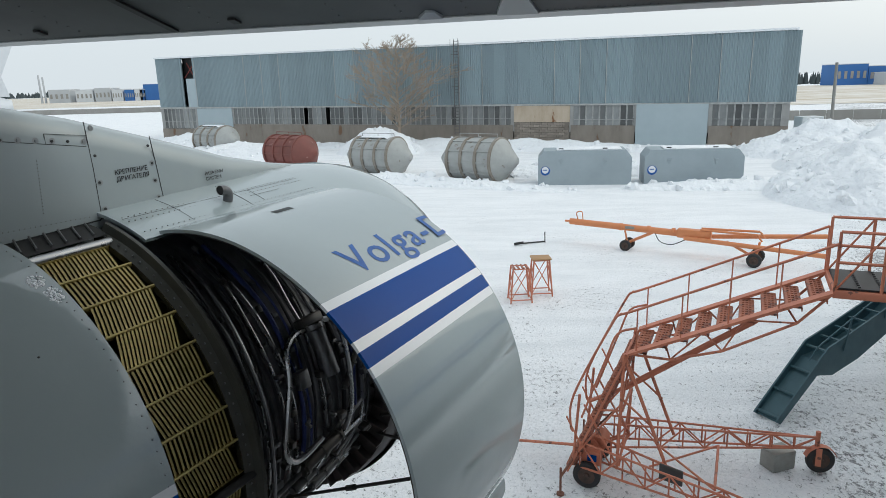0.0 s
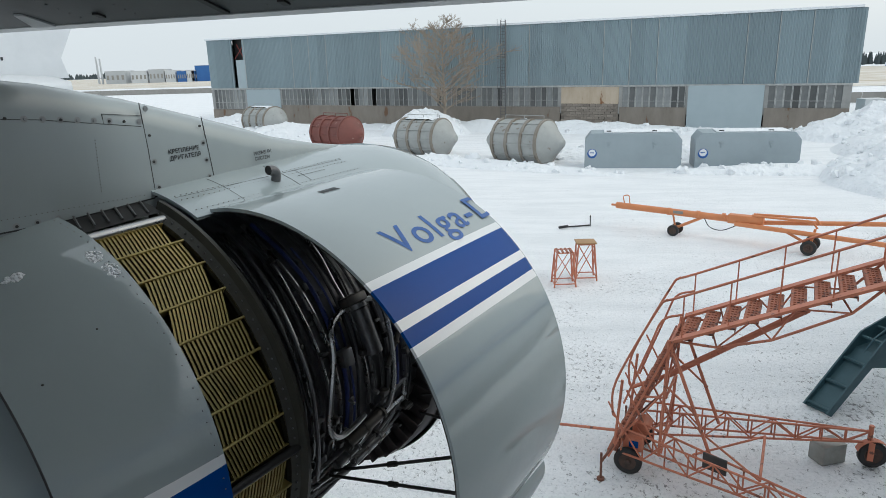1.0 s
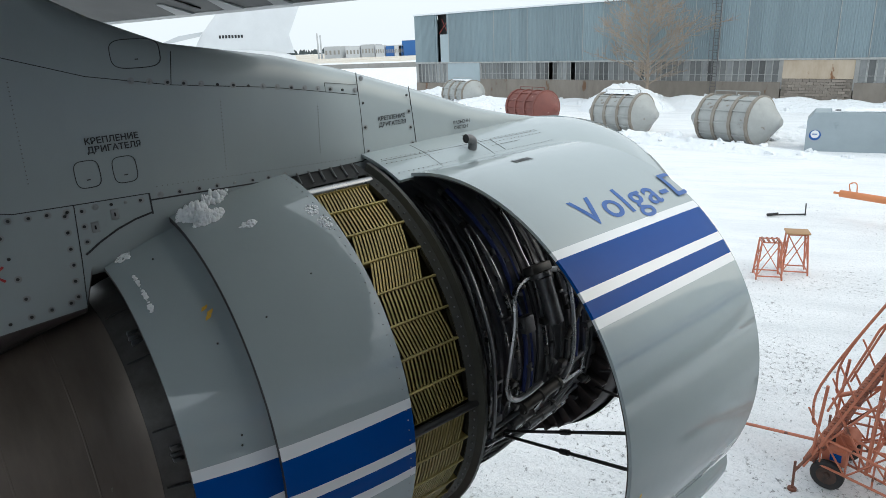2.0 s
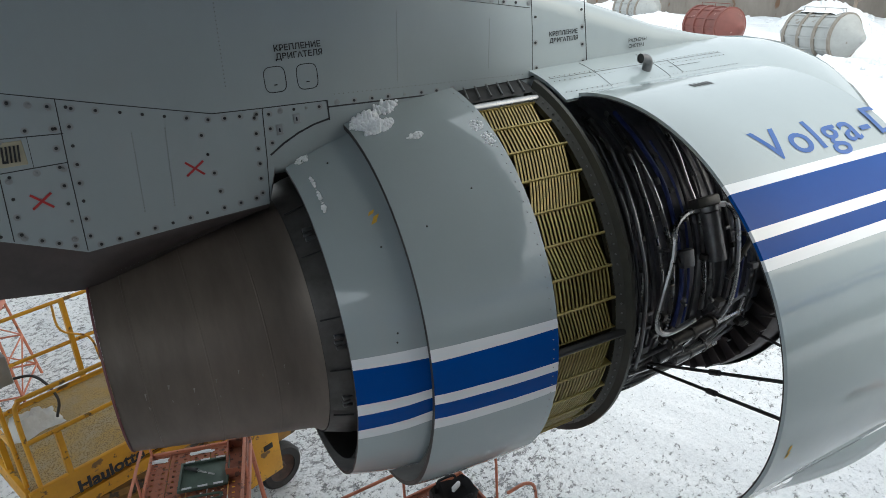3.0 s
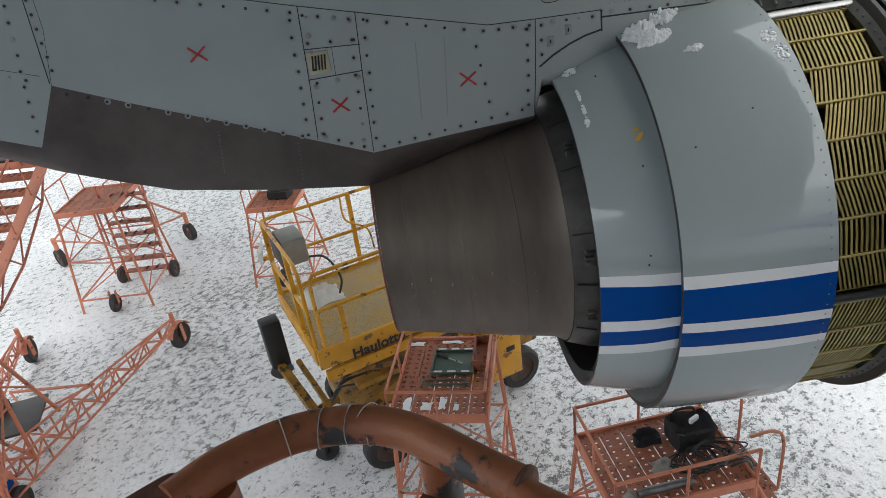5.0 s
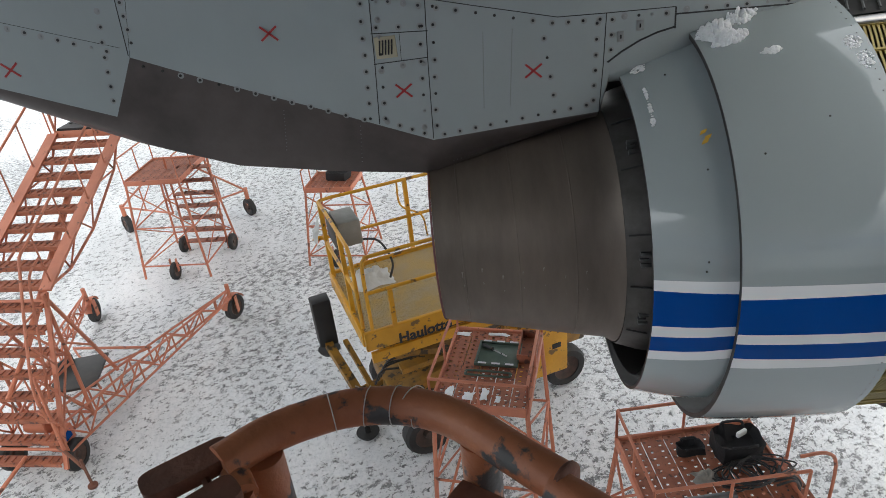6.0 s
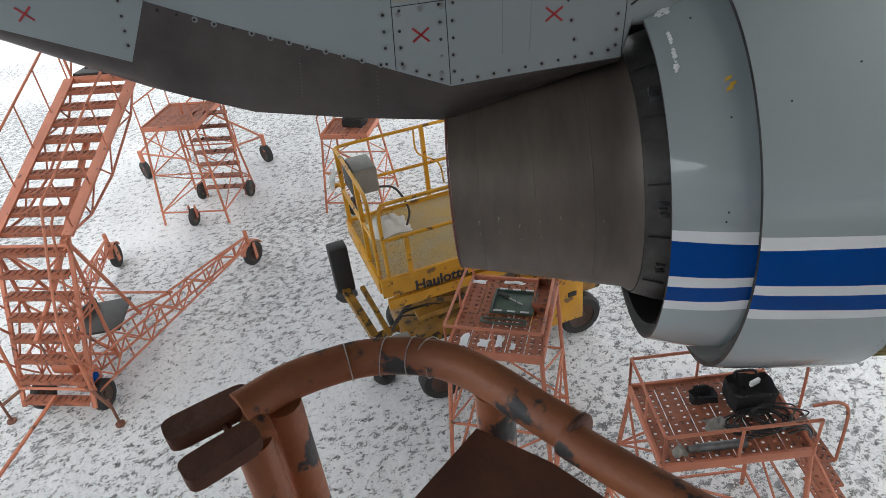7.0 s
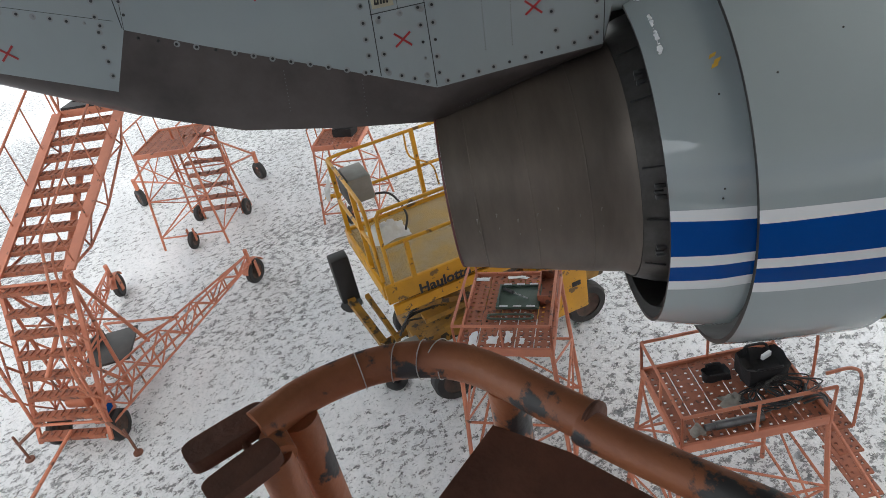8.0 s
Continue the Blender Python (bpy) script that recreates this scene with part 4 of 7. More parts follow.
row((1.04, 1.80), (1.06, 1.45), 4)
base = bmesh.new()
bmesh.ops.create_cone(base, cap_ends=True, segments=10, radius1=0.0095, radius2=0.008, depth=0.006, matrix=Euler((math.pi / 2, 0, 0)).to_matrix().to_4x4())
me_light = bpy.data.meshes.new("screw")
me_dark = bpy.data.meshes.new("screw_dark")
base.to_mesh(me_light), base.to_mesh(me_dark)
base.free()
me_light.materials.append(SCREW), me_dark.materials.append(DARKSCREW)
cup = bmesh.new()
bmesh.ops.create_circle(cup, cap_ends=True, segments=10, radius=0.019, matrix=Euler((math.pi / 2, 0, 0)).to_matrix().to_4x4())
me_cup = bpy.data.meshes.new("screw_washer")
cup.to_mesh(me_cup)
cup.free()
me_cup.materials.append(SCREW)
for s, v, dark in heads:
    o = share("screw", me_dark if dark or random.random() < 0.7 else me_light, pylon, Matrix.Translation(side(s + random.uniform(-0.004, 0.004), v, 0.002)))
    if random.random() < 0.8:
        share("screw_washer", me_cup, pylon, Matrix.Translation(side(s, v, 0.0012)))
# fine rivet lines
bm = bmesh.new()
for s0, v0, s1, v1, k in ((-1.95, 1.42, -1.98, 0.98, 26), (-1.78, 1.42, -1.82, 0.98, 26), (-0.8, 1.47, 0.55, 1.42, 46), (-3.2, 1.1, -3.24, 0.85, 12), (-2.75, 0.95, -2.78, 0.72, 10),
                          (-2.2, 0.66, -1.4, 0.83, 34), (-0.35, 1.9, -0.38, 1.5, 20), (0.3, 1.8, 0.28, 1.5, 16), (-1.4, 2.1, -1.42, 1.6, 24)):
    for i in range(k):
        f = i / (k - 1)
        bmesh.ops.create_icosphere(bm, subdivisions=1, radius=0.0038, matrix=Matrix.Translation(side(s0 + (s1 - s0) * f, v0 + (v1 - v0) * f, 0.0)))
tagged(part("rivet_line", bm, DULL, pylon), kind="stuff")
# stencilled words
T = Matrix.Rotation(math.pi / 2, 4, "X")
for word, s, v, size in (("КРЕПЛЕНИЕ", -1.125, 1.755, 0.046), ("ДВИГАТЕЛЯ", -1.12, 1.708, 0.046), ("КРЕПЛЕНИЕ", 0.765, 1.648, 0.040), ("ДВИГАТЕЛЯ", 0.77, 1.604, 0.040), ("РАЗЪЕМЫ", 1.47, 1.535, 0.034), ("СИСТЕМ", 1.475, 1.495, 0.034)):
    lettering("stencil", word, size, INK, Matrix.Translation(side(s, v, 0.004)) @ T, pylon, bold=0.001)
# key-shaped lock plates
for s, v in ((-1.16, 1.31), (-1.05, 1.36)):
    bm = bmesh.new()
    box(bm, side(s, v, 0.003), (0.04, 0.005, 0.06), bevel=0.003)
    lp = part("lock_plate", bm, SCREW, pylon)
    bm = bmesh.new()
    box(bm, side(s, v, 0.007), (0.008, 0.004, 0.022))
    part("keyhole", bm, BLACK, lp)

# ---- wing overhead ----
wing = thing("aircraft_wing", "shaded grey wing underside with a lowered slat along its edge", "wing")
A, B = Vector((-21.72, 8.66, 6.424)), Vector((21.30, -3.10, 6.216))
back = Vector((-0.263, -0.963, 0)) 


def slab(name, a0, a1, z0, z1, thick, material, label="", zt=None):
    bm = bmesh.new()
    q = []
    for p in (A, B):
        for dist, z in ((a0, z0), (a1, z1)):
            q.append(p + back * dist + Vector((0, 0, z)))
    lo = [bm.verts.new(v) for v in (q[0], q[2], q[3], q[1])]
    hi = [bm.verts.new(v.co + Vector((0, 0, thick))) for v in lo]
    bm.faces.new(lo), bm.faces.new(hi)
    for k in range(4):
        bm.faces.new((lo[k], lo[(k + 1) % 4], hi[(k + 1) % 4], hi[k]))
    return part(name, bm, material, wing, label, smooth=False)


slab("slat_edge", 0.0, 0.12, 0.0, 0.008, 0.04, SLATM, "pale slat edge")
slab("slat", 0.121, 0.70, 0.012, 0.17, 0.05, WING_SHADE)
slab("wing_box", 0.701, 8.0, 0.172, 2.5, 0.8, WING_SHADE)


def under(f, dist, lift=0.0):
    """A place on the underside of the slat."""
    z = 0.012 + (dist - 0.121) / 0.579 * 0.158
    return A + (B - A) * f + back * dist + Vector((0, 0, z + lift))


LEAN = Matrix.Rotation(math.atan2(B.y - A.y, B.x - A.x), 4, "Z") @ Matrix.Rotation(-0.267, 4, "X")
for f, dist, sx, sy in ((0.4741, 0.40, 0.035, 0.52), (0.4822, 0.22, 0.035, 0.05), (0.4583, 0.22, 0.035, 0.05), (0.512, 0.30, 0.04, 0.06), (0.43, 0.34, 0.03, 0.3)):
    bm = bmesh.new()
    box(bm, under(f, dist, -0.004), (sx, sy, 0.012), LEAN)
    part("slat_gap", bm, BLACK, wing, smooth=False)
for f, w, d0, d1 in ((0.5013, 0.05, 0.13, 0.20), (0.5092, 0.08, 0.13, 0.36), (0.4475, 0.07, 0.13, 0.30), (0.4367, 0.08, 0.13, 0.34), (0.424, 0.08, 0.13, 0.34)):
    bm = bmesh.new()
    vs = [under(f, d0, -0.012) + Vector((-w, 0, 0)), under(f, d0, -0.012) + Vector((w, -0.02, 0)), under(f, d1, -0.010) + Vector((w * 0.7, 0, 0)), under(f, d1, -0.010) + Vector((0, 0, 0))]
    lo = [bm.verts.new(v) for v in vs]
    hi = [bm.verts.new(v + Vector((0, 0, 0.02))) for v in vs]
    bm.faces.new(lo), bm.faces.new(hi)
    for j in range(4):
        bm.faces.new((lo[j], lo[(j + 1) % 4], hi[(j + 1) % 4], hi[j]))
    part("track_fairing", bm, SLATM, wing, "pale slat track fairing", smooth=False)
bm = bmesh.new()
for f in (0.455, 0.463, 0.480, 0.493, 0.499, 0.505, 0.5105, 0.516):
    for i in range(9):
        bmesh.ops.create_icosphere(bm, subdivisions=1, radius=0.005, matrix=Matrix.Translation(under(f, 0.14 + 0.06 * i, 0.0)))
for i in range(120):
    bmesh.ops.create_icosphere(bm, subdivisions=1, radius=0.004, matrix=Matrix.Translation(under(0.45 + 0.0006 * i, 0.135, 0.0)))
tagged(part("slat_rivet_row", bm, DULL, wing), kind="stuff")
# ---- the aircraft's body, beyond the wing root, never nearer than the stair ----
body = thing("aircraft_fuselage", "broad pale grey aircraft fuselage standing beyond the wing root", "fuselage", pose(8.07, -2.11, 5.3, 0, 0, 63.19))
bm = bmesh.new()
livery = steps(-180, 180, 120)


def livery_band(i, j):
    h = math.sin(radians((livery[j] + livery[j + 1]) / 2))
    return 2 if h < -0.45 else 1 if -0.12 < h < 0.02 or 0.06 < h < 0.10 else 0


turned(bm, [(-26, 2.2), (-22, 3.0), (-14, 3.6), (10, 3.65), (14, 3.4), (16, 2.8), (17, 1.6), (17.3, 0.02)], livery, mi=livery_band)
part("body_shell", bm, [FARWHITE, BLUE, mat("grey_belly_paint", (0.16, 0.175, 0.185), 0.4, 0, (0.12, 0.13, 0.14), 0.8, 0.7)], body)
for s in (-6, -3, 0, 3, 6):
    bm = bmesh.new()
    bar(bm, (s, 1.9, -5.3), (s, 1.9, -2.6), 0.28, 12)
    part("main_gear_leg", bm, DULL, body)

# ---- hangar ----
HA, HB = Vector((-37.6, 81.0, 0)), Vector((26.35, 56.85, 0))
HL = (HB - HA).length
hangar = thing("hangar", "long grey profiled-sheet hangar with stained plinth and dusty window band", "building",
               Matrix.Translation(HA + Vector((0, 0, 0.45))) @ Matrix.Rotation(math.atan2(HB.y - HA.y, HB.x - HA.x), 4, "Z") @ Matrix.Rotation(radians(0.42), 4, "Y"))
TOP, BAND, SILL = 9.45, 3.72, 1.75


def hbox(name, x0, x1, z0, z1, y0, y1, material, label="", parent=None):
    bm = bmesh.new()
    box(bm, ((x0 + x1) / 2, (y0 + y1) / 2, (z0 + z1) / 2), (x1 - x0, y1 - y0, z1 - z0))
    return part(name, bm, material, parent or hangar, label, smooth=False)


hbox("inner_wall", 0.05, 3.85, BAND, TOP - 0.1, 0.12, 0.3, HANGAR)
hbox("inner_wall", 5.55, HL - 0.05, BAND, TOP - 0.1, 0.12, 0.3, HANGAR)
hbox("back_wall", 0, HL, -1, TOP, 24.0, 24.3, HANGAR)
hbox("side_wall", HL - 0.3, HL, -1, TOP - 0.5, 0.31, 23.9, HANGAR)
hbox("side_wall", 0, 0.3, -1, TOP - 0.5, 0.31, 23.9, HANGAR)
hbox("roof", -0.1, HL + 0.1, TOP - 0.08, TOP + 0.10, -0.12, 24.4, SNOW, "snow-covered flat roof")
hbox("lintel", 0, HL, BAND - 0.14, BAND, -0.02, 0.25, FRAME)
# profiled sheets, one object each on one mesh
SW = 1.185
bm = bmesh.new()
ribs = 6
vs = []
for k in range(ribs * 4 + 1):
    x = SW * k / (ribs * 4)
    y = -0.05 if k % 4 in (1, 2) else 0.0
    vs.append((bm.verts.new((x, y, 0)), bm.verts.new((x, y, TOP - BAND - 0.1))))
for a, b in zip(vs, vs[1:]):
    bm.faces.new((a[0], b[0], b[1], a[1]))
me_sheet = bpy.data.meshes.new("sheet")
bm.to_mesh(me_sheet)
bm.free()
me_sheet.materials.append(HANGAR)
n_sheet = int(HL / SW)
for k in range(n_sheet + 1):
    x = k * SW
    if x > HL - 0.3:
        break
    if 3.4 < x < 5.2:
        continue
    share("sheet", me_sheet, hangar, Matrix.Translation((x, 0.06 - 0.02 * (k % 2), BAND)))
bm = bmesh.new()
box(bm, (0, 0, (TOP - BAND - 0.1) / 2), (0.05, 0.03, TOP - BAND - 0.12))
me_lap = bpy.data.meshes.new("lap_joint")
bm.to_mesh(me_lap)
bm.free()
me_lap.materials.append(FRAME)
for k in range(5, n_sheet, 2):
    if (k * 7) % 5 < 3:
        share("lap_joint", me_lap, hangar, Matrix.Translation((k * SW, -0.012, BAND + 0.01)))
hbox("infill_panel", 4.5, 5.95, BAND, 7.0, 0.02, 0.1, HDOOR, "pale infill panel under an open bay")
for a, b in (((3.9, 0.5, 7.1), (5.4, 0.5, 8.6)), ((5.4, 0.5, 7.1), (4.4, 0.5, 8.8))):
    bm = bmesh.new()
    bar(bm, a, b, 0.05, 6)
    part("roof_brace", bm, mat("red_primer_steel", (0.28, 0.05, 0.04), 0.6), hangar)
# unlit depth of the open bay, painted as a black sheet
hbox("interior_shade_sheet", 3.4, 6.2, 6.9, TOP - 0.1, 0.9, 1.0, BLACK)
# plinth, doors, rusted bay
for x0, x1 in ((10.9, 44.6), (50.2, 56.0), (62.2, HL)):
    hbox("plinth", x0, x1, -1.0, SILL, 0.0, 0.3, PLINTH, "water-stained concrete plinth")
hbox("plinth", 0, 5.6, -1.0, 1.2, 0.0, 0.3, PLINTH, "water-stained concrete plinth")
hbox("gate", 5.7, 10.8, -1.0, BAND - 0.16, -0.04, 0.2, HDOOR, "closed pale sheet-metal gate")
hbox("gate", 56.1, 62.1, -1.0, BAND - 0.1, -0.10, 0.2, HDOOR, "closed pale sheet-metal gate")
hbox("rust_panel", 44.7, 50.1, 2.05, BAND - 0.16, 0.02, 0.3, RUSTWALL, "rust-streaked render panel")
bm = bmesh.new()
box(bm, (0, 0, 0), (0.53, 0.16, 0.21), bevel=0.0)
me_brick = bpy.data.meshes.new("brick")
bm.to_mesh(me_brick)
bm.free()
me_brick.materials.append(BRICK)
hbox("brick_backing", 44.7, 50.1, -1, 2.04, 0.09, 0.3, PLINTH)
for r in range(11):
    for k in range(10):
        x = 44.98 + k * 0.55 - (0.22 if r % 2 else 0)
        if 44.9 < x < 49.9:
            share("brick", me_brick, hangar, Matrix.Translation((x, 0.05 + random.uniform(-0.012, 0.012), -0.45 + r * 0.235)))
# window band: frames and separate panes
bm = bmesh.new()
box(bm, (0.27, 0, 0.93), (0.53, 0.03, 1.82))
me_pane = bpy.data.meshes.new("pane")
bm.to_mesh(me_pane)
bm.free()
me_pane.materials.append(PANE)
bm = bmesh.new()
for x in (0.0, 0.54):
    box(bm, (x, -0.03, 0.93), (0.055, 0.06, 1.86))
for z in (0.0, 1.86, 0.62):
    box(bm, (0.27, -0.03, z), (0.54, 0.05, 0.04))
me_mull = bpy.data.meshes.new("window_frame")
bm.to_mesh(me_mull)
bm.free()
me_mull.materials.append(FRAME)
rng = random.Random(9)
for x0, x1, z in ((0.4, 5.4, 1.25), (11.0, 44.4, SILL), (50.4, 55.9, SILL - 0.1), (62.4, HL - 0.5, SILL - 0.05)):
    k = int((x1 - x0) / 0.56)
    for i in range(k):
        x = x0 + i * (x1 - x0) / k
        hole = (20.3 < x < 20.9) or (23.1 < x < 23.6)
        if not hole:
            sc = (BAND - 0.15 - z) / 1.86
            share("pane", me_pane, hangar, Matrix.Translation((x, 0.16, z)) @ Matrix.Diagonal((1, 1, sc, 1)))
            share("window_frame", me_mull, hangar, Matrix.Translation((x, 0.14, z)) @ Matrix.Diagonal((1, 1, sc, 1)))
# black sheet stands in for the unlit hall behind the windows
hbox("interior_shade_sheet", 0.5, HL - 0.5, -0.5, BAND, 2.4, 2.5, BLACK)
for x0, x1 in ((10.8, 11.02), (44.38, 44.72), (50.08, 50.42), (55.88, 56.12), (62.08, 62.42), (HL - 0.55, HL), (0.0, 0.42), (5.38, 5.72)):
    hbox("jamb", x0, x1, SILL - 0.6, BAND - 0.15, 0.06, 0.28, JAMB)
# roof ladder
bm = bmesh.new()
for x in (-0.25, 0.25):
    bar(bm, (38.9 + x, -0.25, 0.8), (38.9 + x, -0.25, TOP + 0.4), 0.03, 6)
for k in range(30):
    bar(bm, (38.65, -0.25, 1.0 + 0.3 * k), (39.15, -0.25, 1.0 + 0.3 * k), 0.02, 5)
for k in range(7):
    bar(bm, (38.5, -0.75, 2.5 + k), (39.3, -0.75, 2.5 + k), 0.02, 5)
for x in (38.5, 39.3, 38.9):
    bar(bm, (x, -0.75, 2.4), (x, -0.75, TOP + 0.5), 0.02, 5)
part("ladder", bm, DULL, hangar, "caged steel wall ladder")


# ---- heaps of snow ----
def heap(label, cx, cy, rx, ry, h, seed, turn=0.0, rough=0.35, n=44, lumps=0):
    bm = bmesh.new()
    off = Vector((seed * 7.3, seed * 3.1, 0))
    grid = {}
    for i in range(n + 1):
        for j in range(n + 1):
            u, v = 2 * i / n - 1, 2 * j / n - 1
            d = math.sqrt(u * u + v * v)
            base = max(0.0, 1 - d) ** 0.75
            p = Vector((u * rx, v * ry, 0))
            nz = noise.fractal(p * 0.45 + off, 0.9, 2.1, 6) * rough + abs(noise.noise(p * 1.7 + off)) * 0.18
            z = h * base * (1 + nz) if d < 1 else -0.05
            grid[i, j] = bm.verts.new((p.x, p.y, max(z, -0.05)))
    for i in range(n):
        for j in range(n):
            bm.faces.new((grid[i, j], grid[i + 1, j], grid[i + 1, j + 1], grid[i, j + 1]))
    r = random.Random(seed)
    for k in range(lumps):
        a, d = r.uniform(0, 6.28), math.sqrt(r.random()) * 0.95
        x, y = d * math.cos(a) * rx, d * math.sin(a) * ry
        z = h * max(0, 1 - d) ** 0.75 * 0.95
        s = r.uniform(0.10, 0.32)
        for v in bmesh.ops.create_icosphere(bm, subdivisions=1, radius=s, matrix=Matrix.Translation((x, y, z)) @ Euler((r.random() * 3, r.random() * 3, 0)).to_matrix().to_4x4())["verts"]:
            v.co += Vector((r.uniform(-1, 1), r.uniform(-1, 1), r.uniform(-1, 1))) * s * 0.35
    ob = part("snow_heap", bm, SNOW, None, angle=60)
    ob.matrix_basis = Matrix.Translation((cx, cy, 0)) @ Matrix.Rotation(turn, 4, "Z")
    return tagged(ob, label, "snow heap", kind="stuff")


heap("large ploughed heap of lumpy snow beside the apron", 23.2, 33.2, 8.6, 7.2, 3.7, 1, 0.3, 0.30, 80, 420)
heap("large ploughed heap of lumpy snow beside the apron", 29.5, 42.0, 10.0, 9.0, 3.5, 2, 0.0, 0.30, 56, 160)
heap("snow bank against the hangar end", 26.5, 50.5, 7.0, 4.0, 2.6, 3, -0.35, 0.30, 40, 60)
heap("snow bank between stored drums", -8.2, 61.0, 4.2, 3.4, 2.6, 4, -0.3, 0.3, 34, 30)
heap("snow bank at the hangar corner", -31.0, 73.0, 6.5, 3.0, 1.5, 5, -0.35, 0.35, 40, 50)
heap("low snow bank along the hangar wall", 0.5, 63.0, 22.0, 3.0, 0.9, 6, -0.36, 0.4, 60, 60)
heap("low snow bank in front of the stored drums", -4.0, 42.0, 12.0, 1.5, 0.45, 7, -0.52, 0.4, 44, 60)
heap("low snow bank in front of the containers", 14.5, 36.6, 7.0, 1.2, 0.5, 8, -0.1, 0.4, 40, 40)
heap("low snow bank behind the containers", 8.0, 43.5, 9.0, 1.8, 0.9, 9, -0.1, 0.4, 40, 30)
heap("low snow bank along the drum store", -22.0, 63.0, 9.0, 4.0, 1.2, 10, -0.5, 0.4, 40, 40)


# ---- stored drums with conical ends ----
def drum(label, centre, turn, length, r, material, snow):
    ob = thing("storage_drum", label, "drum", Matrix.Translation((*centre, r * 0.93)) @ Matrix.Rotation(turn, 4, "Z"), "stored drums")
    bm = bmesh.new()
    L = length / 2
    ang = steps(-180, 180, 32)
    turned(bm, [(-L, 0.02), (-L + 0.02, r * 0.16), (-L * 0.60, r), (L * 0.60, r), (L - 0.02, r * 0.16), (L, 0.02)], ang)
    part("shell", bm, material, ob)
    for f in (-0.56, -0.19, 0.19, 0.56):
        bm = bmesh.new()
        turned(bm, [(f * L - 0.09, r), (f * L - 0.09, r + 0.10), (f * L + 0.09, r + 0.10), (f * L + 0.09, r)], ang)
        part("hoop", bm, DRUMH if material is DRUMG else material, ob)
    for a in (150, 100, 60, 28, -2, -32):
        bm = bmesh.new()
        box(bm, (0, -(r + 0.03) * math.cos(radians(a)), (r + 0.03) * math.sin(radians(a))), (L * 1.15, 0.09, 0.07), Matrix.Rotation(radians(90 - a), 4, "X"))
        part("stringer", bm, material, ob)
    bm = bmesh.new()
    for x in (-L * 0.5, 0, L * 0.5):
        bar(bm, (x, 0, r), (x, 0, r + 0.28), 0.025, 6)
    bar(bm, (-L * 0.5, 0, r + 0.28), (L * 0.5, 0, r + 0.28), 0.025, 6)
    part("top_rail", bm, material, ob)
    if snow:
        bm = bmesh.new()
        turned(bm, [(-L * 0.5, r + 0.02), (-L * 0.45, r + 0.10), (L * 0.3, r + 0.12), (L * 0.4, r + 0.02)], steps(70, 118, 10))
        part("snow_cap", bm, SNOW, ob, "cap of snow")
    return ob


drum("weathered grey metal drum with conical ends lying in snow", (-6.5, 46.9), radians(-30), 5.6, 1.28, DRUMG, True)
drum("weathered grey metal drum with conical ends lying in snow", (0.5, 42.5), radians(-34), 5.7, 1.34, DRUMG, False)
drum("rusty red metal drum with conical ends lying in snow", (-14.1, 51.6), radians(-36), 5.9, 1.26, DRUMR, False)
drum("snow-covered grey metal drum with conical ends", (-25.0, 65.0), radians(-36), 6.6, 1.36, DRUMG, True)


# ---- grey lidded containers ----
def container(label, p, q, h):
    p, q = Vector(p), Vector(q)
    d = q - p
    L = d.length
    ob = thing("storage_container", label, "container", Matrix.Translation((p.x, p.y, 0)) @ Matrix.Rotation(math.atan2(d.y, d.x), 4, "Z"), "grey containers")
    bm = bmesh.new()
    prof = [(0, -0.05), (L, -0.05), (L, h - 0.42), (L - 0.32, h), (0.32, h), (0, h - 0.42)]
    lo = [bm.verts.new((x, 0, z)) for x, z in prof]
    hi = [bm.verts.new((x, 2.1, z)) for x, z in prof]
    bm.faces.new(lo), bm.faces.new(hi)
    for k in range(6):
        bm.faces.new((lo[k], lo[(k + 1) % 6], hi[(k + 1) % 6], hi[k]))
    bmesh.ops.bevel(bm, geom=list(bm.edges), offset=0.02, segments=1, affect="EDGES")
    part("body", bm, BOXG, ob, smooth=False)
    for x in (L * 0.25, L * 0.72):
        bm = bmesh.new()
        box(bm, (x, -0.02, h * 0.72), (0.22, 0.05, 0.10), bevel=0.01)
        box(bm, (x, -0.02, h * 0.62), (0.06, 0.05, 0.14), bevel=0.01)
        part("hasp", bm, BOXG, ob)
        bm = bmesh.new()
        box(bm, (x, 0.3, h + 0.05), (0.26, 0.16, 0.14), bevel=0.02)
        part("lid_hinge", bm, BLACK, ob)
    bm = bmesh.new()
    bmesh.ops.create_cone(bm, cap_ends=True, segments=24, radius1=0.27, radius2=0.27, depth=0.01, matrix=Matrix.Translation((0.42, -0.022, h * 0.42)) @ Euler((math.pi / 2, 0, 0)).to_matrix().to_4x4())
    em = part("emblem", bm, LOGOBLUE, ob, "round blue and white emblem")
    bm = bmesh.new()
    bmesh.ops.create_cone(bm, cap_ends=True, segments=24, radius1=0.20, radius2=0.20, depth=0.01, matrix=Matrix.Translation((0.42, -0.030, h * 0.42 + 0.045)) @ Euler((math.pi / 2, 0, 0)).to_matrix().to_4x4())
    part("emblem_disc", bm, STRIPE_W, em)
    bm = bmesh.new()
    box(bm, (0.40, -0.038, h * 0.42 + 0.05), (0.24, 0.006, 0.05), bevel=0.002)
    part("emblem_bar", bm, LOGOBLUE, em)
    bm = bmesh.new()
    for z in (0.5, 0.9, 1.3):
        bar(bm, (L + 0.03, 0.3, z), (L + 0.03, 0.8, z), 0.03, 6)
    part("end_rung", bm, BLACK, ob)
    bm = bmesh.new()
    box(bm, (L * 0.55, 1.0, h + 0.035), (L * 0.7, 1.7, 0.07), bevel=0.03)
    part("snow_cap", bm, SNOW, ob, "layer of snow on the lid")


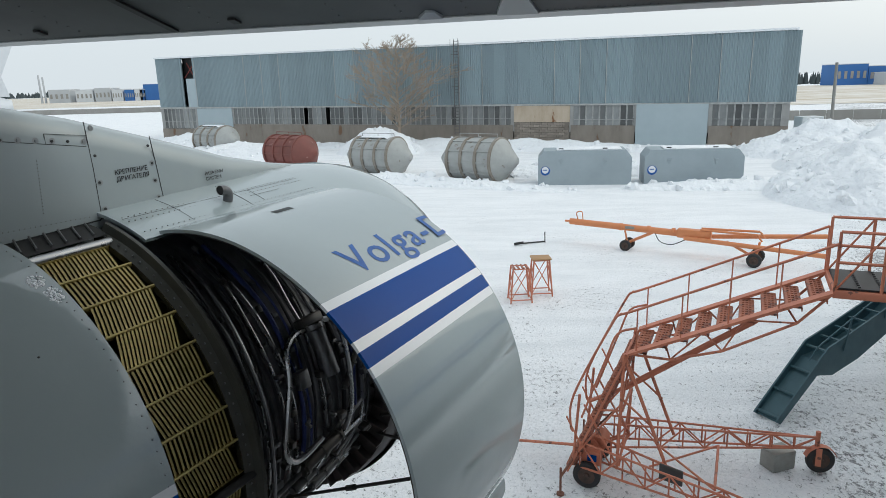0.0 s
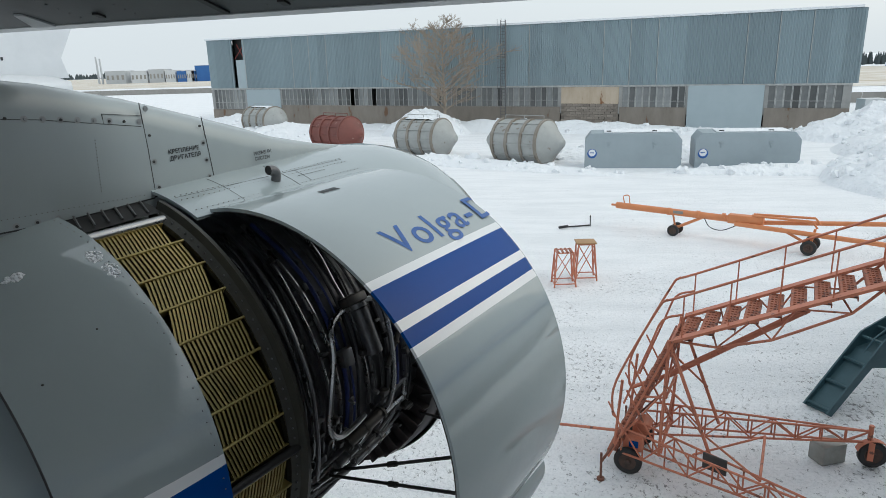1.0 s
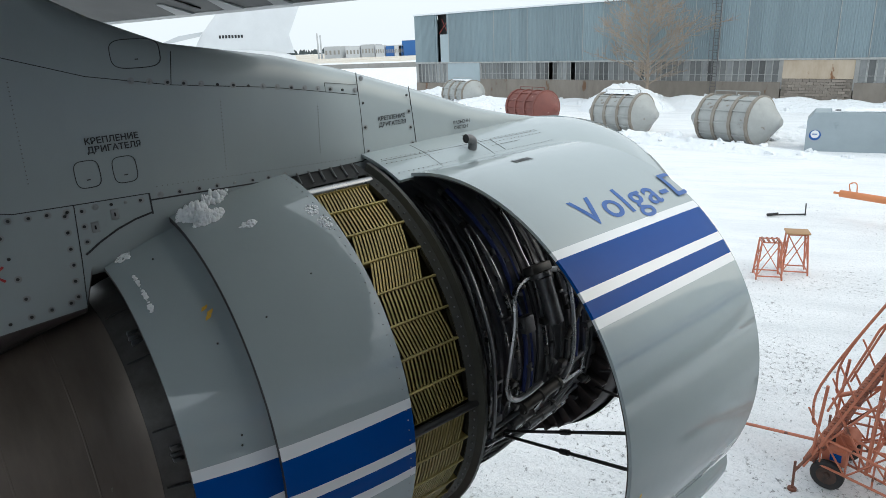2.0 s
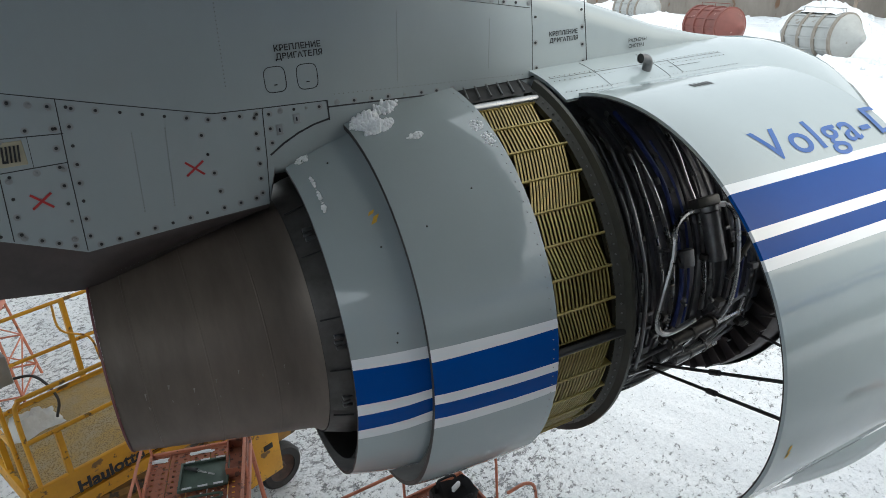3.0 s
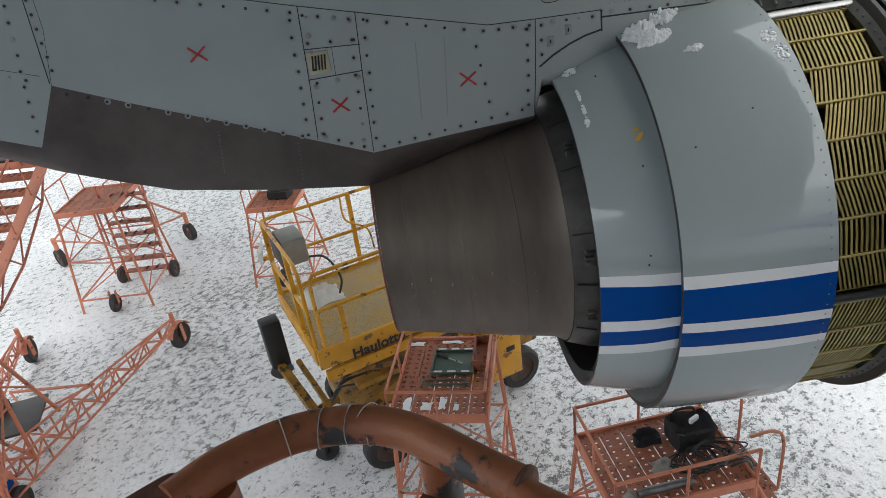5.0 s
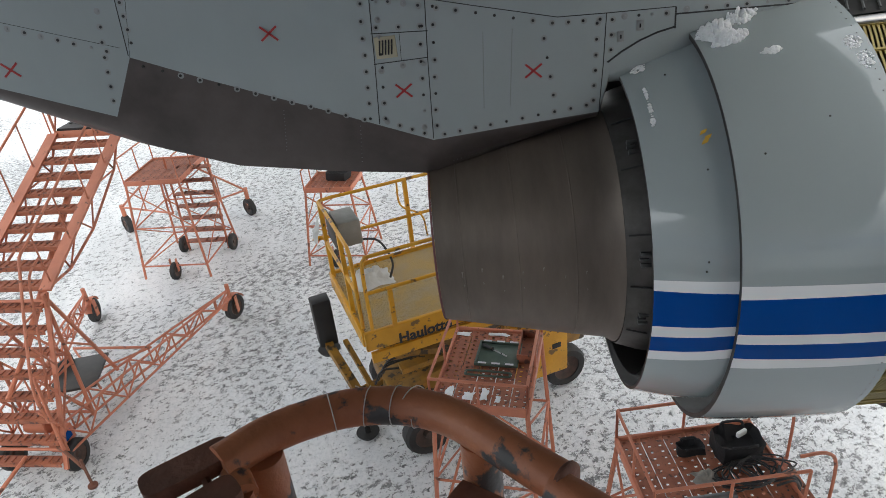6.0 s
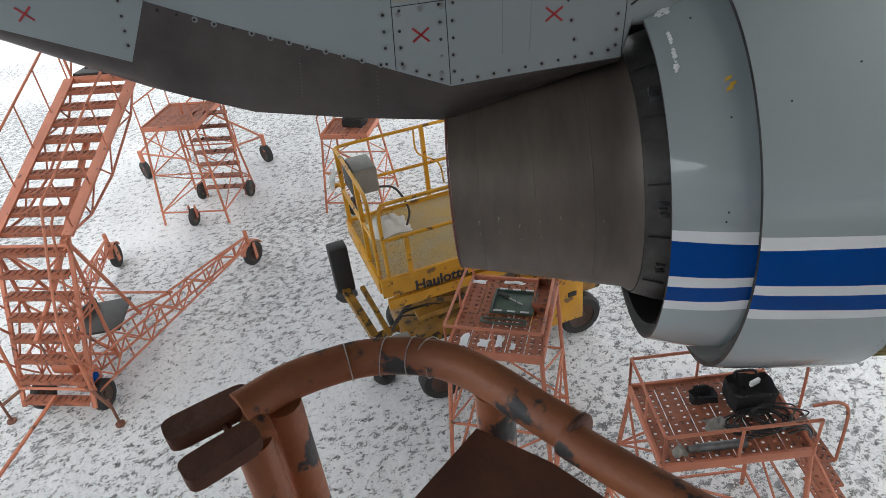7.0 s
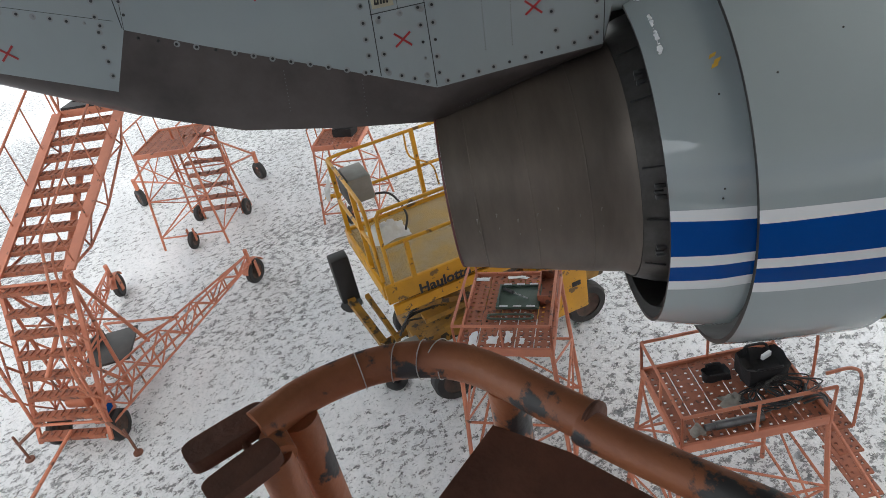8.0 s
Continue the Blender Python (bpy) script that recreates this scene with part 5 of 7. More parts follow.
container("blue-grey steel container with chamfered lid standing in snow", (3.93, 39.15), (9.25, 38.55), 2.0)
container("blue-grey steel container with chamfered lid standing in snow", (9.95, 38.45), (15.35, 37.85), 1.98)


# ---- bare birch by the hangar ----
def bare_tree(base, height, seed):
    ob = thing("bare_tree", "leafless pale-brown birch before the hangar wall", "tree", Matrix.Translation(base))
    r = random.Random(seed)
    tr = bmesh.new()
    tube(tr, smooth_line([(0, 0, -0.2), (0.05, 0, height * 0.3), (-0.05, 0.05, height * 0.6), (0.1, 0, height)], 5), [0.17 - 0.155 * i / 15 for i in range(16)], 7)
    part("trunk", tr, BARK, ob)
    bm = bmesh.new()

    def grow(p, d, length, rad, level):
        d = d.normalized()
        q = p + d * length
        mid = p + d * length * 0.5 + Vector((r.uniform(-1, 1), r.uniform(-1, 1), r.uniform(-0.5, 1))) * length * 0.07
        tube(bm, [p, mid, q], [max(rad, 0.019), max(rad * 0.75, 0.017), max(rad * 0.5, 0.014)], 4 if level < 2 else 3, caps=False)
        if level < 3:
            for k in range(4 if level < 2 else 3):
                f = r.uniform(0.25, 1.0)
                nd = d + Vector((r.uniform(-1, 1), r.uniform(-1, 1), r.uniform(-0.35, 0.75))) * 0.8
                grow(p + (q - p) * f, nd, length * r.uniform(0.4, 0.62), rad * 0.5, level + 1)
    for k in range(46):
        z = height * (0.16 + 0.80 * k / 46)
        a = k * 2.4 + r.uniform(-0.4, 0.4)
        spread = 0.50 * height * (1.0 - 0.62 * abs(z / height - 0.40) / 0.6)
        grow(Vector((0, 0, z)), Vector((math.cos(a), math.sin(a), 0.55)), spread * r.uniform(0.65, 1.0), 0.075 * (1.15 - z / height), 0)
    part("crown", bm, BARK, ob)


bare_tree((-6.9, 65.0, 0.3), 9.4, 3)

# ---- pole, shed, fences, far airfield ----
bm = bmesh.new()
bar(bm, (35.7, 68, -0.3), (35.6, 68, 6.8), 0.17, 8, 0.14)
tagged(part("lamp_pole", bm, CONCR), "plain weathered concrete pole standing in snow", "pole")
shed = thing("white_shed", "small white utility cabin with a dark doorway", "cabin", Matrix.Translation((34.2, 69.5, 0)))
bm = bmesh.new()
box(bm, (0, 0, 0.8), (2.1, 1.8, 1.7), bevel=0.05)
part("cabin_body", bm, FARWHITE, shed)
bm = bmesh.new()
box(bm, (0.5, -0.91, 0.6), (0.55, 0.04, 1.1))
part("doorway", bm, BLACK, shed)
for name, p, q, h in (("fence", (33, 90), (120, 70), 1.25), ("fence", (-190, 212), (-70, 200), 1.5)):
    f = thing(name, "low weathered concrete panel fence", "fence")
    p, q = Vector((*p, 0)), Vector((*q, 0))
    k = int((q - p).length / 3)
    for i in range(k):
        bm = bmesh.new()
        m = Matrix.Rotation(math.atan2(q.y - p.y, q.x - p.x), 4, "Z")
        box(bm, p + (q - p) * ((i + 0.5) / k) + Vector((0, 0, h / 2)), ((q - p).length / k - 0.06, 0.12, h), m)
        part("fence_panel", bm, CONCR, f, smooth=False)


def field(label, pts):
    bm = bmesh.new()
    bm.faces.new([bm.verts.new((x, y, 0.05)) for x, y in pts])
    tagged(part("dry_grass_field", bm, FARGRASS, smooth=False), label, "grass field", kind="stuff")


field("strip of yellowed winter grass showing through snow", [(-1100, 330), (-60, 300), (-60, 1300), (-1100, 1400)])
field("strip of yellowed winter grass showing through snow", [(45, 130), (420, 110), (420, 300), (60, 300)])


def far_block(name, label, x, y, w, d, h, material, kind="building", windows=0):
    ob = thing(name, label, kind, Matrix.Translation((x, y, 0)))
    bm = bmesh.new()
    box(bm, (0, 0, h / 2), (w, d, h))
    wl = part("wall", bm, material, ob, smooth=False)
    bm = bmesh.new()
    box(bm, (0, 0, h + 0.15), (w * 1.01, d * 1.01, 0.3))
    part("roof", bm, FARWHITE, ob, smooth=False)
    for i in range(windows):
        bm = bmesh.new()
        box(bm, (-w / 2 + w * (i + 0.5) / windows, -d / 2 - 0.05, h * 0.5), (w / windows * 0.45, 0.1, h * 0.35))
        part("window", bm, CONCR, ob, smooth=False)


for x, w, h, m in ((-303, 16, 9.3, FARGREY), (-284, 13, 8.8, FARWHITE), (-270, 12, 9.6, FARGREY), (-259, 8, 8.4, FARWHITE), (-250, 7, 7.9, FARBLUE), (-243, 6, 8.2, FARWHITE), (-240, 4, 7.8, FARBLUE)):
    far_block("airport_building", "low pale airport building far across the field", x, 500, w, 14, h, m, windows=4)
far_block("blue_hall", "blue sheet-metal hall far across the field", -232.5, 500, 13, 14, 11.4, FARBLUE)
far_block("blue_hall", "bright blue industrial hall beyond the field", 155, 290, 12.5, 12, 8.2, FARBLUE, windows=5)
far_block("blue_hall", "bright blue industrial hall beyond the field", 166, 290, 9, 12, 7.2, FARBLUE, windows=3)
far_block("grey_hall", "pale grey low hall beyond the field", 167, 275, 12, 8, 4.6, FARGREY, windows=4)
for k, (x, h) in enumerate(((-321, 20.5), (-318, 19.0))):
    bm = bmesh.new()
    bar(bm, (x, 500, 0), (x, 500, h), 0.8, 8, 0.6)
    tagged(part("chimney", bm, FARGREY), "thin pale chimney on the horizon", "chimney")
bm = bmesh.new()
rng = random.Random(12)
for k in range(420):
    x, y = rng.uniform(120, 420), rng.uniform(330, 380)
    h = rng.uniform(4.2, 5.8)
    bmesh.ops.create_cone(bm, cap_ends=False, segments=5, radius1=h * 0.22, radius2=0.1, depth=h, matrix=Matrix.Translation((x, y, h / 2)))
tagged(part("far_woods", bm, WOODS, smooth=False), "dark band of distant pine woods", "woods", kind="stuff")
bm = bmesh.new()
for k in range(500):
    x, y = rng.uniform(-1500, 300), rng.uniform(1500, 1560)
    h = rng.uniform(8, 14)
    bmesh.ops.create_cone(bm, cap_ends=False, segments=5, radius1=h * 0.5, radius2=0.5, depth=h, matrix=Matrix.Translation((x, y, h / 2)))
tagged(part("far_woods", bm, WOODS, smooth=False), "dark band of distant woods on the horizon", "woods", kind="stuff")

# ---- parked jet far behind the pylon ----
jet = thing("parked_jet", "white parked jet with swept tail fin far across the apron", "aircraft", Matrix.Translation((-57.0, 69.2, 0)) @ Matrix.Rotation(math.atan2(0.64, 0.77), 4, "Z"))


def plate(bm, prof, y, thick):
    lo = [bm.verts.new((x, y - thick / 2, z)) for x, z in prof]
    hi = [bm.verts.new((x, y + thick / 2, z)) for x, z in prof]
    bm.faces.new(lo), bm.faces.new(hi)
    for k in range(len(prof)):
        bm.faces.new((lo[k], lo[(k + 1) % len(prof)], hi[(k + 1) % len(prof)], hi[k]))


bm = bmesh.new()
plate(bm, [(-5.0, 6.0), (7.5, 6.0), (7.0, 8.2), (8.7, 11.8), (11.5, 18.0), (6.0, 18.0), (-1.0, 11.4), (-3.4, 8.6)], 0, 0.55)
part("tail_fin", bm, FARWHITE, jet, smooth=False)
bm = bmesh.new()
turned(bm, [(-40, 1.9), (-8, 2.0), (2, 1.7), (6, 1.3), (7.6, 0.7)], steps(-180, 180, 28))
for v in bm.verts:
    v.co.z += 4.9
part("fuselage", bm, FARWHITE, jet)
bm = bmesh.new()
plate(bm, [(1.4, 11.6), (6.6, 11.9), (6.9, 12.5), (1.9, 12.3)], -0.3, 0.04)
part("red_band", bm, RED, jet, smooth=False)
for k in range(8):
    bm = bmesh.new()
    box(bm, (-1.3 + 0.37 * k, -0.30, 8.25), (0.24, 0.03, 0.36))
    part("registration_bar", bm, INK, jet, smooth=False)
for x in (-30.0, -16.0):
    for y in (-1.6, 1.6):
        bm = bmesh.new()
        bar(bm, (x, y, 0.0), (x, y, 4.0), 0.25, 8)
        part("landing_leg", bm, DULL, jet)
bm = bmesh.new()
plate(bm, [(-9.5, 7.2), (-3.6, 8.4), (-3.2, 8.9), (-6.0, 8.5)], -0.6, 0.6)
part("fin_fairing", bm, FARGREY, jet, smooth=False)

# ---- movable boarding stairs: x along the flight, origin under the first step ----
def tread_mesh(w, d):
    bm = bmesh.new()
    box(bm, (0, 0, 0), (d, w, 0.022))
    for x in (-d / 2, d / 2):
        box(bm, (x, 0, -0.022), (0.012, w, 0.045))
    for i in range(9):
        for x in (-d * 0.25, 0.0, d * 0.25):
            box(bm, (x, -w * 0.42 + w * 0.84 * i / 8, 0.016), (0.03, 0.035, 0.014))
    return bm


def truss(bm, a, b, h0, h1, n, r=0.018, up=Vector((0, 0, 1))):
    """A flat lattice from a to b with depth h0 falling to h1."""
    a, b = Vector(a), Vector(b)
    lo = [a + (b - a) * (i / n) for i in range(n + 1)]
    hi = [p + up * (h0 + (h1 - h0) * i / n) for i, p in enumerate(lo)]
    bar(bm, lo[0], lo[-1], r * 1.3, 6)
    bar(bm, hi[0], hi[-1], r * 1.3, 6)
    for i in range(n + 1):
        bar(bm, lo[i], hi[i], r, 5)
    for i in range(n):
        if i % 2:
            bar(bm, lo[i], hi[i + 1], r, 5)
        else:
            bar(bm, hi[i], lo[i + 1], r, 5)


def boarding_stairs(label, m, group, tray):
    ob = thing("boarding_stairs", label, "stairs", m, group)
    W = 0.50
    KX, KZ, EX, EZ = 0.86, 2.28, 3.25, 3.42
    # lower flight
    for y in (-W, W):
        bm = bmesh.new()
        bar(bm, (0.02, y, 0.25), (KX, y, KZ), 0.015, 8, 0.028, square=True)
        bar(bm, (KX, y, KZ + 0.02), (EX, y, EZ + 0.02), 0.018, 8, 0.075, square=True)
        part("stringer", bm, ORANGE, ob)
    for i in range(8):
        f = (i + 0.4) / 8
        t = part("tread", tread_mesh(2 * W - 0.06, 0.13), RUSTY, ob, smooth=False)
        t.matrix_basis = Matrix.Translation((0.02 + (KX - 0.02) * f, 0, 0.25 + (KZ - 0.25) * f))
    for i in range(9):
        f = (i + 0.5) / 9
        t = part("tread", tread_mesh(2 * W - 0.06, 0.18), RUSTY, ob, smooth=False)
        t.matrix_basis = Matrix.Translation((KX + (EX - KX) * f, 0, KZ + (EZ - KZ) * f - 0.03))
    # handrails
    for y in (-W - 0.03, W + 0.03):
        bm = bmesh.new()
        tube(bm, smooth_line([(0.10, y, 0.95), (0.06, y, 1.05), (0.10, y, 1.55), (0.60, y, KZ + 0.40), (0.74, y, KZ + 0.60), (0.98, y, KZ + 0.70), (EX, y, EZ + 0.64)], 5), 0.017, 8)
        part("handrail", bm, ORANGE, ob)
        bm = bmesh.new()
        tube(bm, smooth_line([(0.22, y, 1.2), (0.55, y, KZ - 0.1), (0.70, y, KZ + 0.30), (0.95, y, KZ + 0.42)], 4), 0.016, 6)
        part("mid_rail", bm, ORANGE, ob)
        for i in range(5):
            f = i / 4
            bm = bmesh.new()
            x, z = KX + 0.1 + (EX - KX - 0.1) * f, KZ + 0.05 + (EZ - KZ - 0.05) * f
            bar(bm, (x, y, z), (x, y, z + 0.645), 0.011, 6)
            part("baluster", bm, ORANGE, ob)
        for f in (0.25, 0.6):
            bm = bmesh.new()
            x, z = KX * f, 0.25 + (KZ - 0.25) * f
            bar(bm, (x, y, z), (x - 0.22, y, z + 0.42), 0.013, 6)
            part("baluster", bm, ORANGE, ob)
    # under-truss of the upper flight
    for y in (-W + 0.02, W - 0.02):
        bm = bmesh.new()
        pts = [(KX, KZ), (KX + 0.55, KZ + 0.0), (KX + 1.2, KZ + 0.22), (EX - 0.35, EZ - 0.42), (EX, EZ)]
        for p, q in zip(pts, pts[1:]):
            bar(bm, (p[0], y, p[1]), (q[0], y, q[1]), 0.018, 6)
        for i in range(1, 5):
            f = i / 5
            x, z = KX + (EX - KX) * f, KZ + (EZ - KZ) * f
            for p in (pts[min(i, 3)], pts[max(i - 1, 1)]):
                bar(bm, (x, y, z), (p[0], y, p[1]), 0.013, 5)
        part("flight_truss", bm, ORANGE, ob)
    bm = bmesh.new()
    bar(bm, (0.75, 0, KZ - 0.75), (EX - 0.8, 0, EZ - 0.6), 0.045, 10)
    bar(bm, (0.2, 0, 1.2), (0.75, 0, KZ - 0.75), 0.03, 10)
    part("lift_ram", bm, ORANGE, ob, "orange hydraulic ram")
    # platform
    bm = bmesh.new()
    box(bm, (EX + 0.52, 0, EZ), (1.04, 0.98, 0.10), bevel=0.01)
    part("platform", bm, ORANGE, ob)
    t = part("platform_deck", tread_mesh(0.9, 0.95), BLACK, ob, "dark studded deck", smooth=False)
    t.matrix_basis = Matrix.Translation((EX + 0.52, 0, EZ + 0.07))
    for y in (-0.47, 0.47):
        bm = bmesh.new()
        for z in (0.78, 0.40):
            bar(bm, (EX + 0.02, y, EZ + z), (EX + 1.02, y, EZ + z), 0.02, 6)
        for x in (0.02, 0.5, 1.02):
            bar(bm, (EX + x, y, EZ), (EX + x, y, EZ + 0.78), 0.02, 6)
        bar(bm, (EX + 0.02, y, EZ + 0.05), (EX + 0.5, y, EZ + 0.78), 0.014, 5)
        part("platform_rail", bm, ORANGE, ob)
    # support tower and splayed wheel frames
    for y in (-W, W):
        bm = bmesh.new()
        bar(bm, (0.10, y, 0.45), (0.18, y, 1.55), 0.022, 6)
        bar(bm, (0.75, y, 0.45), (0.80, y, KZ), 0.025, 6)
        bar(bm, (0.80, y, KZ), (1.45, y, 0.62), 0.025, 6)
        bar(bm, (0.80, y, KZ - 0.7), (1.25, y, 1.2), 0.016, 6)
        bar(bm, (0.75, y, 0.5), (0.25, y, 1.4), 0.016, 6)
        bar(bm, (0.1, y, 0.5), (0.78, y, 1.5), 0.016, 6)
        bar(bm, (0.45, y, 1.35), (0.8, y, 1.4), 0.016, 6)
        part("tower_side", bm, ORANGE, ob)
    for p0, p1, r in [((x, -W, z), (x, W, z), 0.02) for x, z in ((0.10, 0.5), (0.75, 0.5), (0.8, 1.4), (0.8, 2.2))] + [((0.78, -W, z), (0.79, W, z + 0.8), 0.016) for z in (0.5, 1.4)] + \
            [((0.78, W, z), (0.79, -W, z + 0.8), 0.016) for z in (0.5, 1.4)] + [((0.10, -W, 0.5), (0.75, W, 0.5), 0.016)]:
        bm = bmesh.new()
        bar(bm, p0, p1, r, 6)
        part("tower_brace", bm, ORANGE, ob)
    for s in (-1, 1):
        c, sn = math.cos(radians(20)), s * math.sin(radians(20))
        root, end = Vector((0.25, s * 0.32, 0.34)), Vector((3.72 * c, 3.72 * sn, 0.40))
        side_ = Vector((-sn, c, 0)) * 0.16
        bm = bmesh.new()
        truss(bm, root + side_, end, 0.42, 0.18, 10, 0.013)
        part("base_truss", bm, ORANGE, ob)
        bm = bmesh.new()
        truss(bm, root - side_, end, 0.42, 0.18, 10, 0.013)
        part("base_truss", bm, ORANGE, ob)
        bm = bmesh.new()
        bar(bm, end + Vector((0, 0, 0.28)), end + Vector((0, 0, -0.02)), 0.035, 8)
        for dy in (-0.075, 0.075):
            box(bm, end + Vector((0.03, dy, -0.12)), (0.08, 0.012, 0.30))
        part("castor_fork", bm, ORANGE, ob)
        bm = bmesh.new()
        c_ = end + Vector((0.06, 0, -0.19))
        spin = Matrix.Rotation(0.3 * s, 4, "Z")
        arc = [[c_ + spin @ Vector((0.235 * math.cos(radians(g)), w_, 0.235 * math.sin(radians(g)))) for w_ in (-0.055, 0.055)] for g in range(20, 165, 16)]
        vv = [[bm.verts.new(p) for p in q] + [bm.verts.new(p + (p - c_).normalized() * 0.006) for p in q] for q in arc]
        for p, q in zip(vv, vv[1:]):
            bm.faces.new((p[0], p[1], q[1], q[0])), bm.faces.new((p[2], p[3], q[3], q[2]))
            bm.faces.new((p[0], p[2], q[2], q[0])), bm.faces.new((p[1], p[3], q[3], q[1]))
        part("wheel_fender", bm, ORANGE, ob)
        wheel(ob, Matrix.Translation(end + Vector((0.06, 0, -0.19))) @ Matrix.Rotation(math.pi / 2 + 0.3 * s, 4, "Z"), 0.21, 0.10)
        wheel(ob, Matrix.Translation((0.30, s * 0.44, 0.21)) @ Matrix.Rotation(math.pi / 2, 4, "Z"), 0.21, 0.10)
        bm = bmesh.new()
        bar(bm, (0.15, s * 0.38, 0.55), (-0.02, s * 0.78, 0.30), 0.022, 6)
        bar(bm, (-0.02, s * 0.78, 0.45), (-0.02, s * 0.78, 0.03), 0.018, 6)
        bar(bm, (-0.02, s * 0.78, 0.03), (-0.02, s * 0.78, 0.0), 0.06, 10)
        part("screw_foot", bm, RUST, ob)
    bm = bmesh.new()
    bar(bm, (2.1, -0.62, 0.5), (2.1, 0.62, 0.5), 0.02, 6)
    bar(bm, (1.2, -0.35, 0.5), (2.1, 0.62, 0.5), 0.016, 6)
    bar(bm, (1.2, 0.35, 0.5), (2.1, -0.62, 0.5), 0.016, 6)
    part("base_brace", bm, ORANGE, ob)
    bm = bmesh.new()
    if tray:
        box(bm, (1.45, 0.1, 0.56), (0.75, 0.62, 0.04), Matrix.Rotation(0.3, 4, "Z"), 0.01)
    box(bm, (1.52, 0.36 if tray else -0.62, 0.60), (0.34, 0.03, 0.24), Matrix.Rotation(-0.3, 4, "Z"), 0.008)
    part("tray_plate", bm, mat("dark_plate", (0.045, 0.045, 0.045), 0.6, 0.2, (0.08, 0.075, 0.07), 6, 0.8), ob, "dark sheet tray on the base frame")
    bm = bmesh.new()
    bar(bm, (0.42, -0.18, 0.62), (0.42, 0.12, 0.62), 0.12, 14)
    box(bm, (0.34, -0.30, 0.46), (0.30, 0.16, 0.22), bevel=0.015)
    hp = part("hand_pump", bm, ORANGE, ob, "orange hand pump")
    bm = bmesh.new()
    box(bm, (0.36, -0.383, 0.47), (0.14, 0.006, 0.11))
    part("sticker", bm, BLUE, hp, "blue sticker", smooth=False)
    bm = bmesh.new()
    bar(bm, (0.30, 0.1, 0.7), (0.55, 0.35, 0.95), 0.014, 6)
    part("pump_lever", bm, RUST, ob)
    bm = bmesh.new()
    bar(bm, (0.05, 0, 0.42), (-1.15, 0.12, 0.20), 0.024, 8)
    bar(bm, (-1.15, 0.12, 0.20), (-1.30, 0.13, 0.16), 0.04, 8, 0.02)
    part("drawbar", bm, ORANGE, ob)
    return ob


boarding_stairs("worn orange boarding stairs with lattice base on snowy apron", pose(1.52, 9.42, 0, 0, 0, -22), "boarding stairs", False)
boarding_stairs("worn orange boarding stairs with lattice base beside the yellow lift", pose(-7.77, -2.86, 0, 0, 0, 148), "boarding stairs", True)

# grey block chocking the outer wheel
bm = bmesh.new()
box(bm, (0, 0, 0.16), (0.42, 0.30, 0.32), bevel=0.02)
o = tagged(part("grey_block", bm, GREYBOX), "grey metal block beside the stairs wheel", "block")
o.matrix_basis = pose(4.72, 9.42, 0, 0, 0, 20)

# ---- blue-green curved ramp ----
ramp = thing("conveyor_ramp", "blue-green steel ramp with a kinked open channel", "ramp", pose(5.35, 11.0, 0, 0, 0, 30))
for y in (-0.22, 0.22):
    bm = bmesh.new()
    plate(bm, [(-0.25, 0.08), (-0.12, 0.0), (0.80, 0.72), (1.25, 0.62), (2.0, 0.78), (2.9, 1.12), (4.4, 1.85), (5.3, 2.3), (5.3, 2.6), (4.4, 2.28), (2.9, 1.68), (1.7, 1.36), (1.05, 1.20)], y, 0.03)
    part("channel_side", bm, TEAL, ramp, smooth=False)
for i in range(14):
    bm = bmesh.new()
    f = i / 13
    x = -0.15 + 5.35 * f
    z = float(np.interp(x, [-0.2, 1.1, 1.7, 2.9, 4.4, 5.3], [0.08, 1.12, 1.26, 1.56, 2.16, 2.5]))
    box(bm, (x, 0, z), (0.06, 0.42, 0.03))
    part("rung", bm, TEAL, ramp, smooth=False)
bm = bmesh.new()
plate(bm, [(-0.16, 0.06), (0.95, 0.92), (1.5, 0.95), (2.9, 1.32), (4.4, 2.0), (5.2, 2.38), (5.2, 2.35), (4.4, 1.97), (2.9, 1.29), (1.5, 0.92), (0.95, 0.89), (-0.16, 0.03)], 0, 0.41)
part("channel_floor", bm, TEAL, ramp, smooth=False)
bm = bmesh.new()
for x, z in ((1.5, 1.15), (2.7, 1.55)):
    bar(bm, (x, -0.24, z - 0.1), (x, -0.33, z + 0.6), 0.016, 6)
bar(bm, (0.35, -0.33, 1.15), (0.55, -0.33, 1.35), 0.012, 6)
bar(bm, (0.55, -0.33, 1.35), (4.2, -0.33, 2.75), 0.015, 6)
part("side_rail", bm, TEAL, ramp)
for x in (4.4, 5.1):
    bm = bmesh.new()
    for y in (-0.28, 0.28):
        bar(bm, (x, y, 0.0), (x, y, 2.05 + 0.5 * (x - 4.4)), 0.035, 8)
    bar(bm, (x, -0.28, 0.5), (x, 0.28, 0.5), 0.025, 6)
    part("leg", bm, TEAL, ramp)

# ---- aircraft towbar ----
tow = thing("towbar", "long orange aircraft towbar on small wheels", "towbar", pose(5.57, 23.45, 0, 0, 0, math.degrees(math.atan2(-2.23, 3.76))))
bm = bmesh.new()
tube(bm, [(-2.4, 0, 0.86), (-2.2, 0, 0.86)], 0.04, 8)
tube(bm, [(-2.2, 0, 0.86), (0.6, 0, 0.80), (2.6, 0, 0.76)], 0.115, 12)
part("main_tube", bm, TOW, tow)
bm = bmesh.new()
box(bm, (2.3, 0, 0.80), (1.1, 0.30, 0.30), bevel=0.03)
part("housing", bm, TOW, tow)
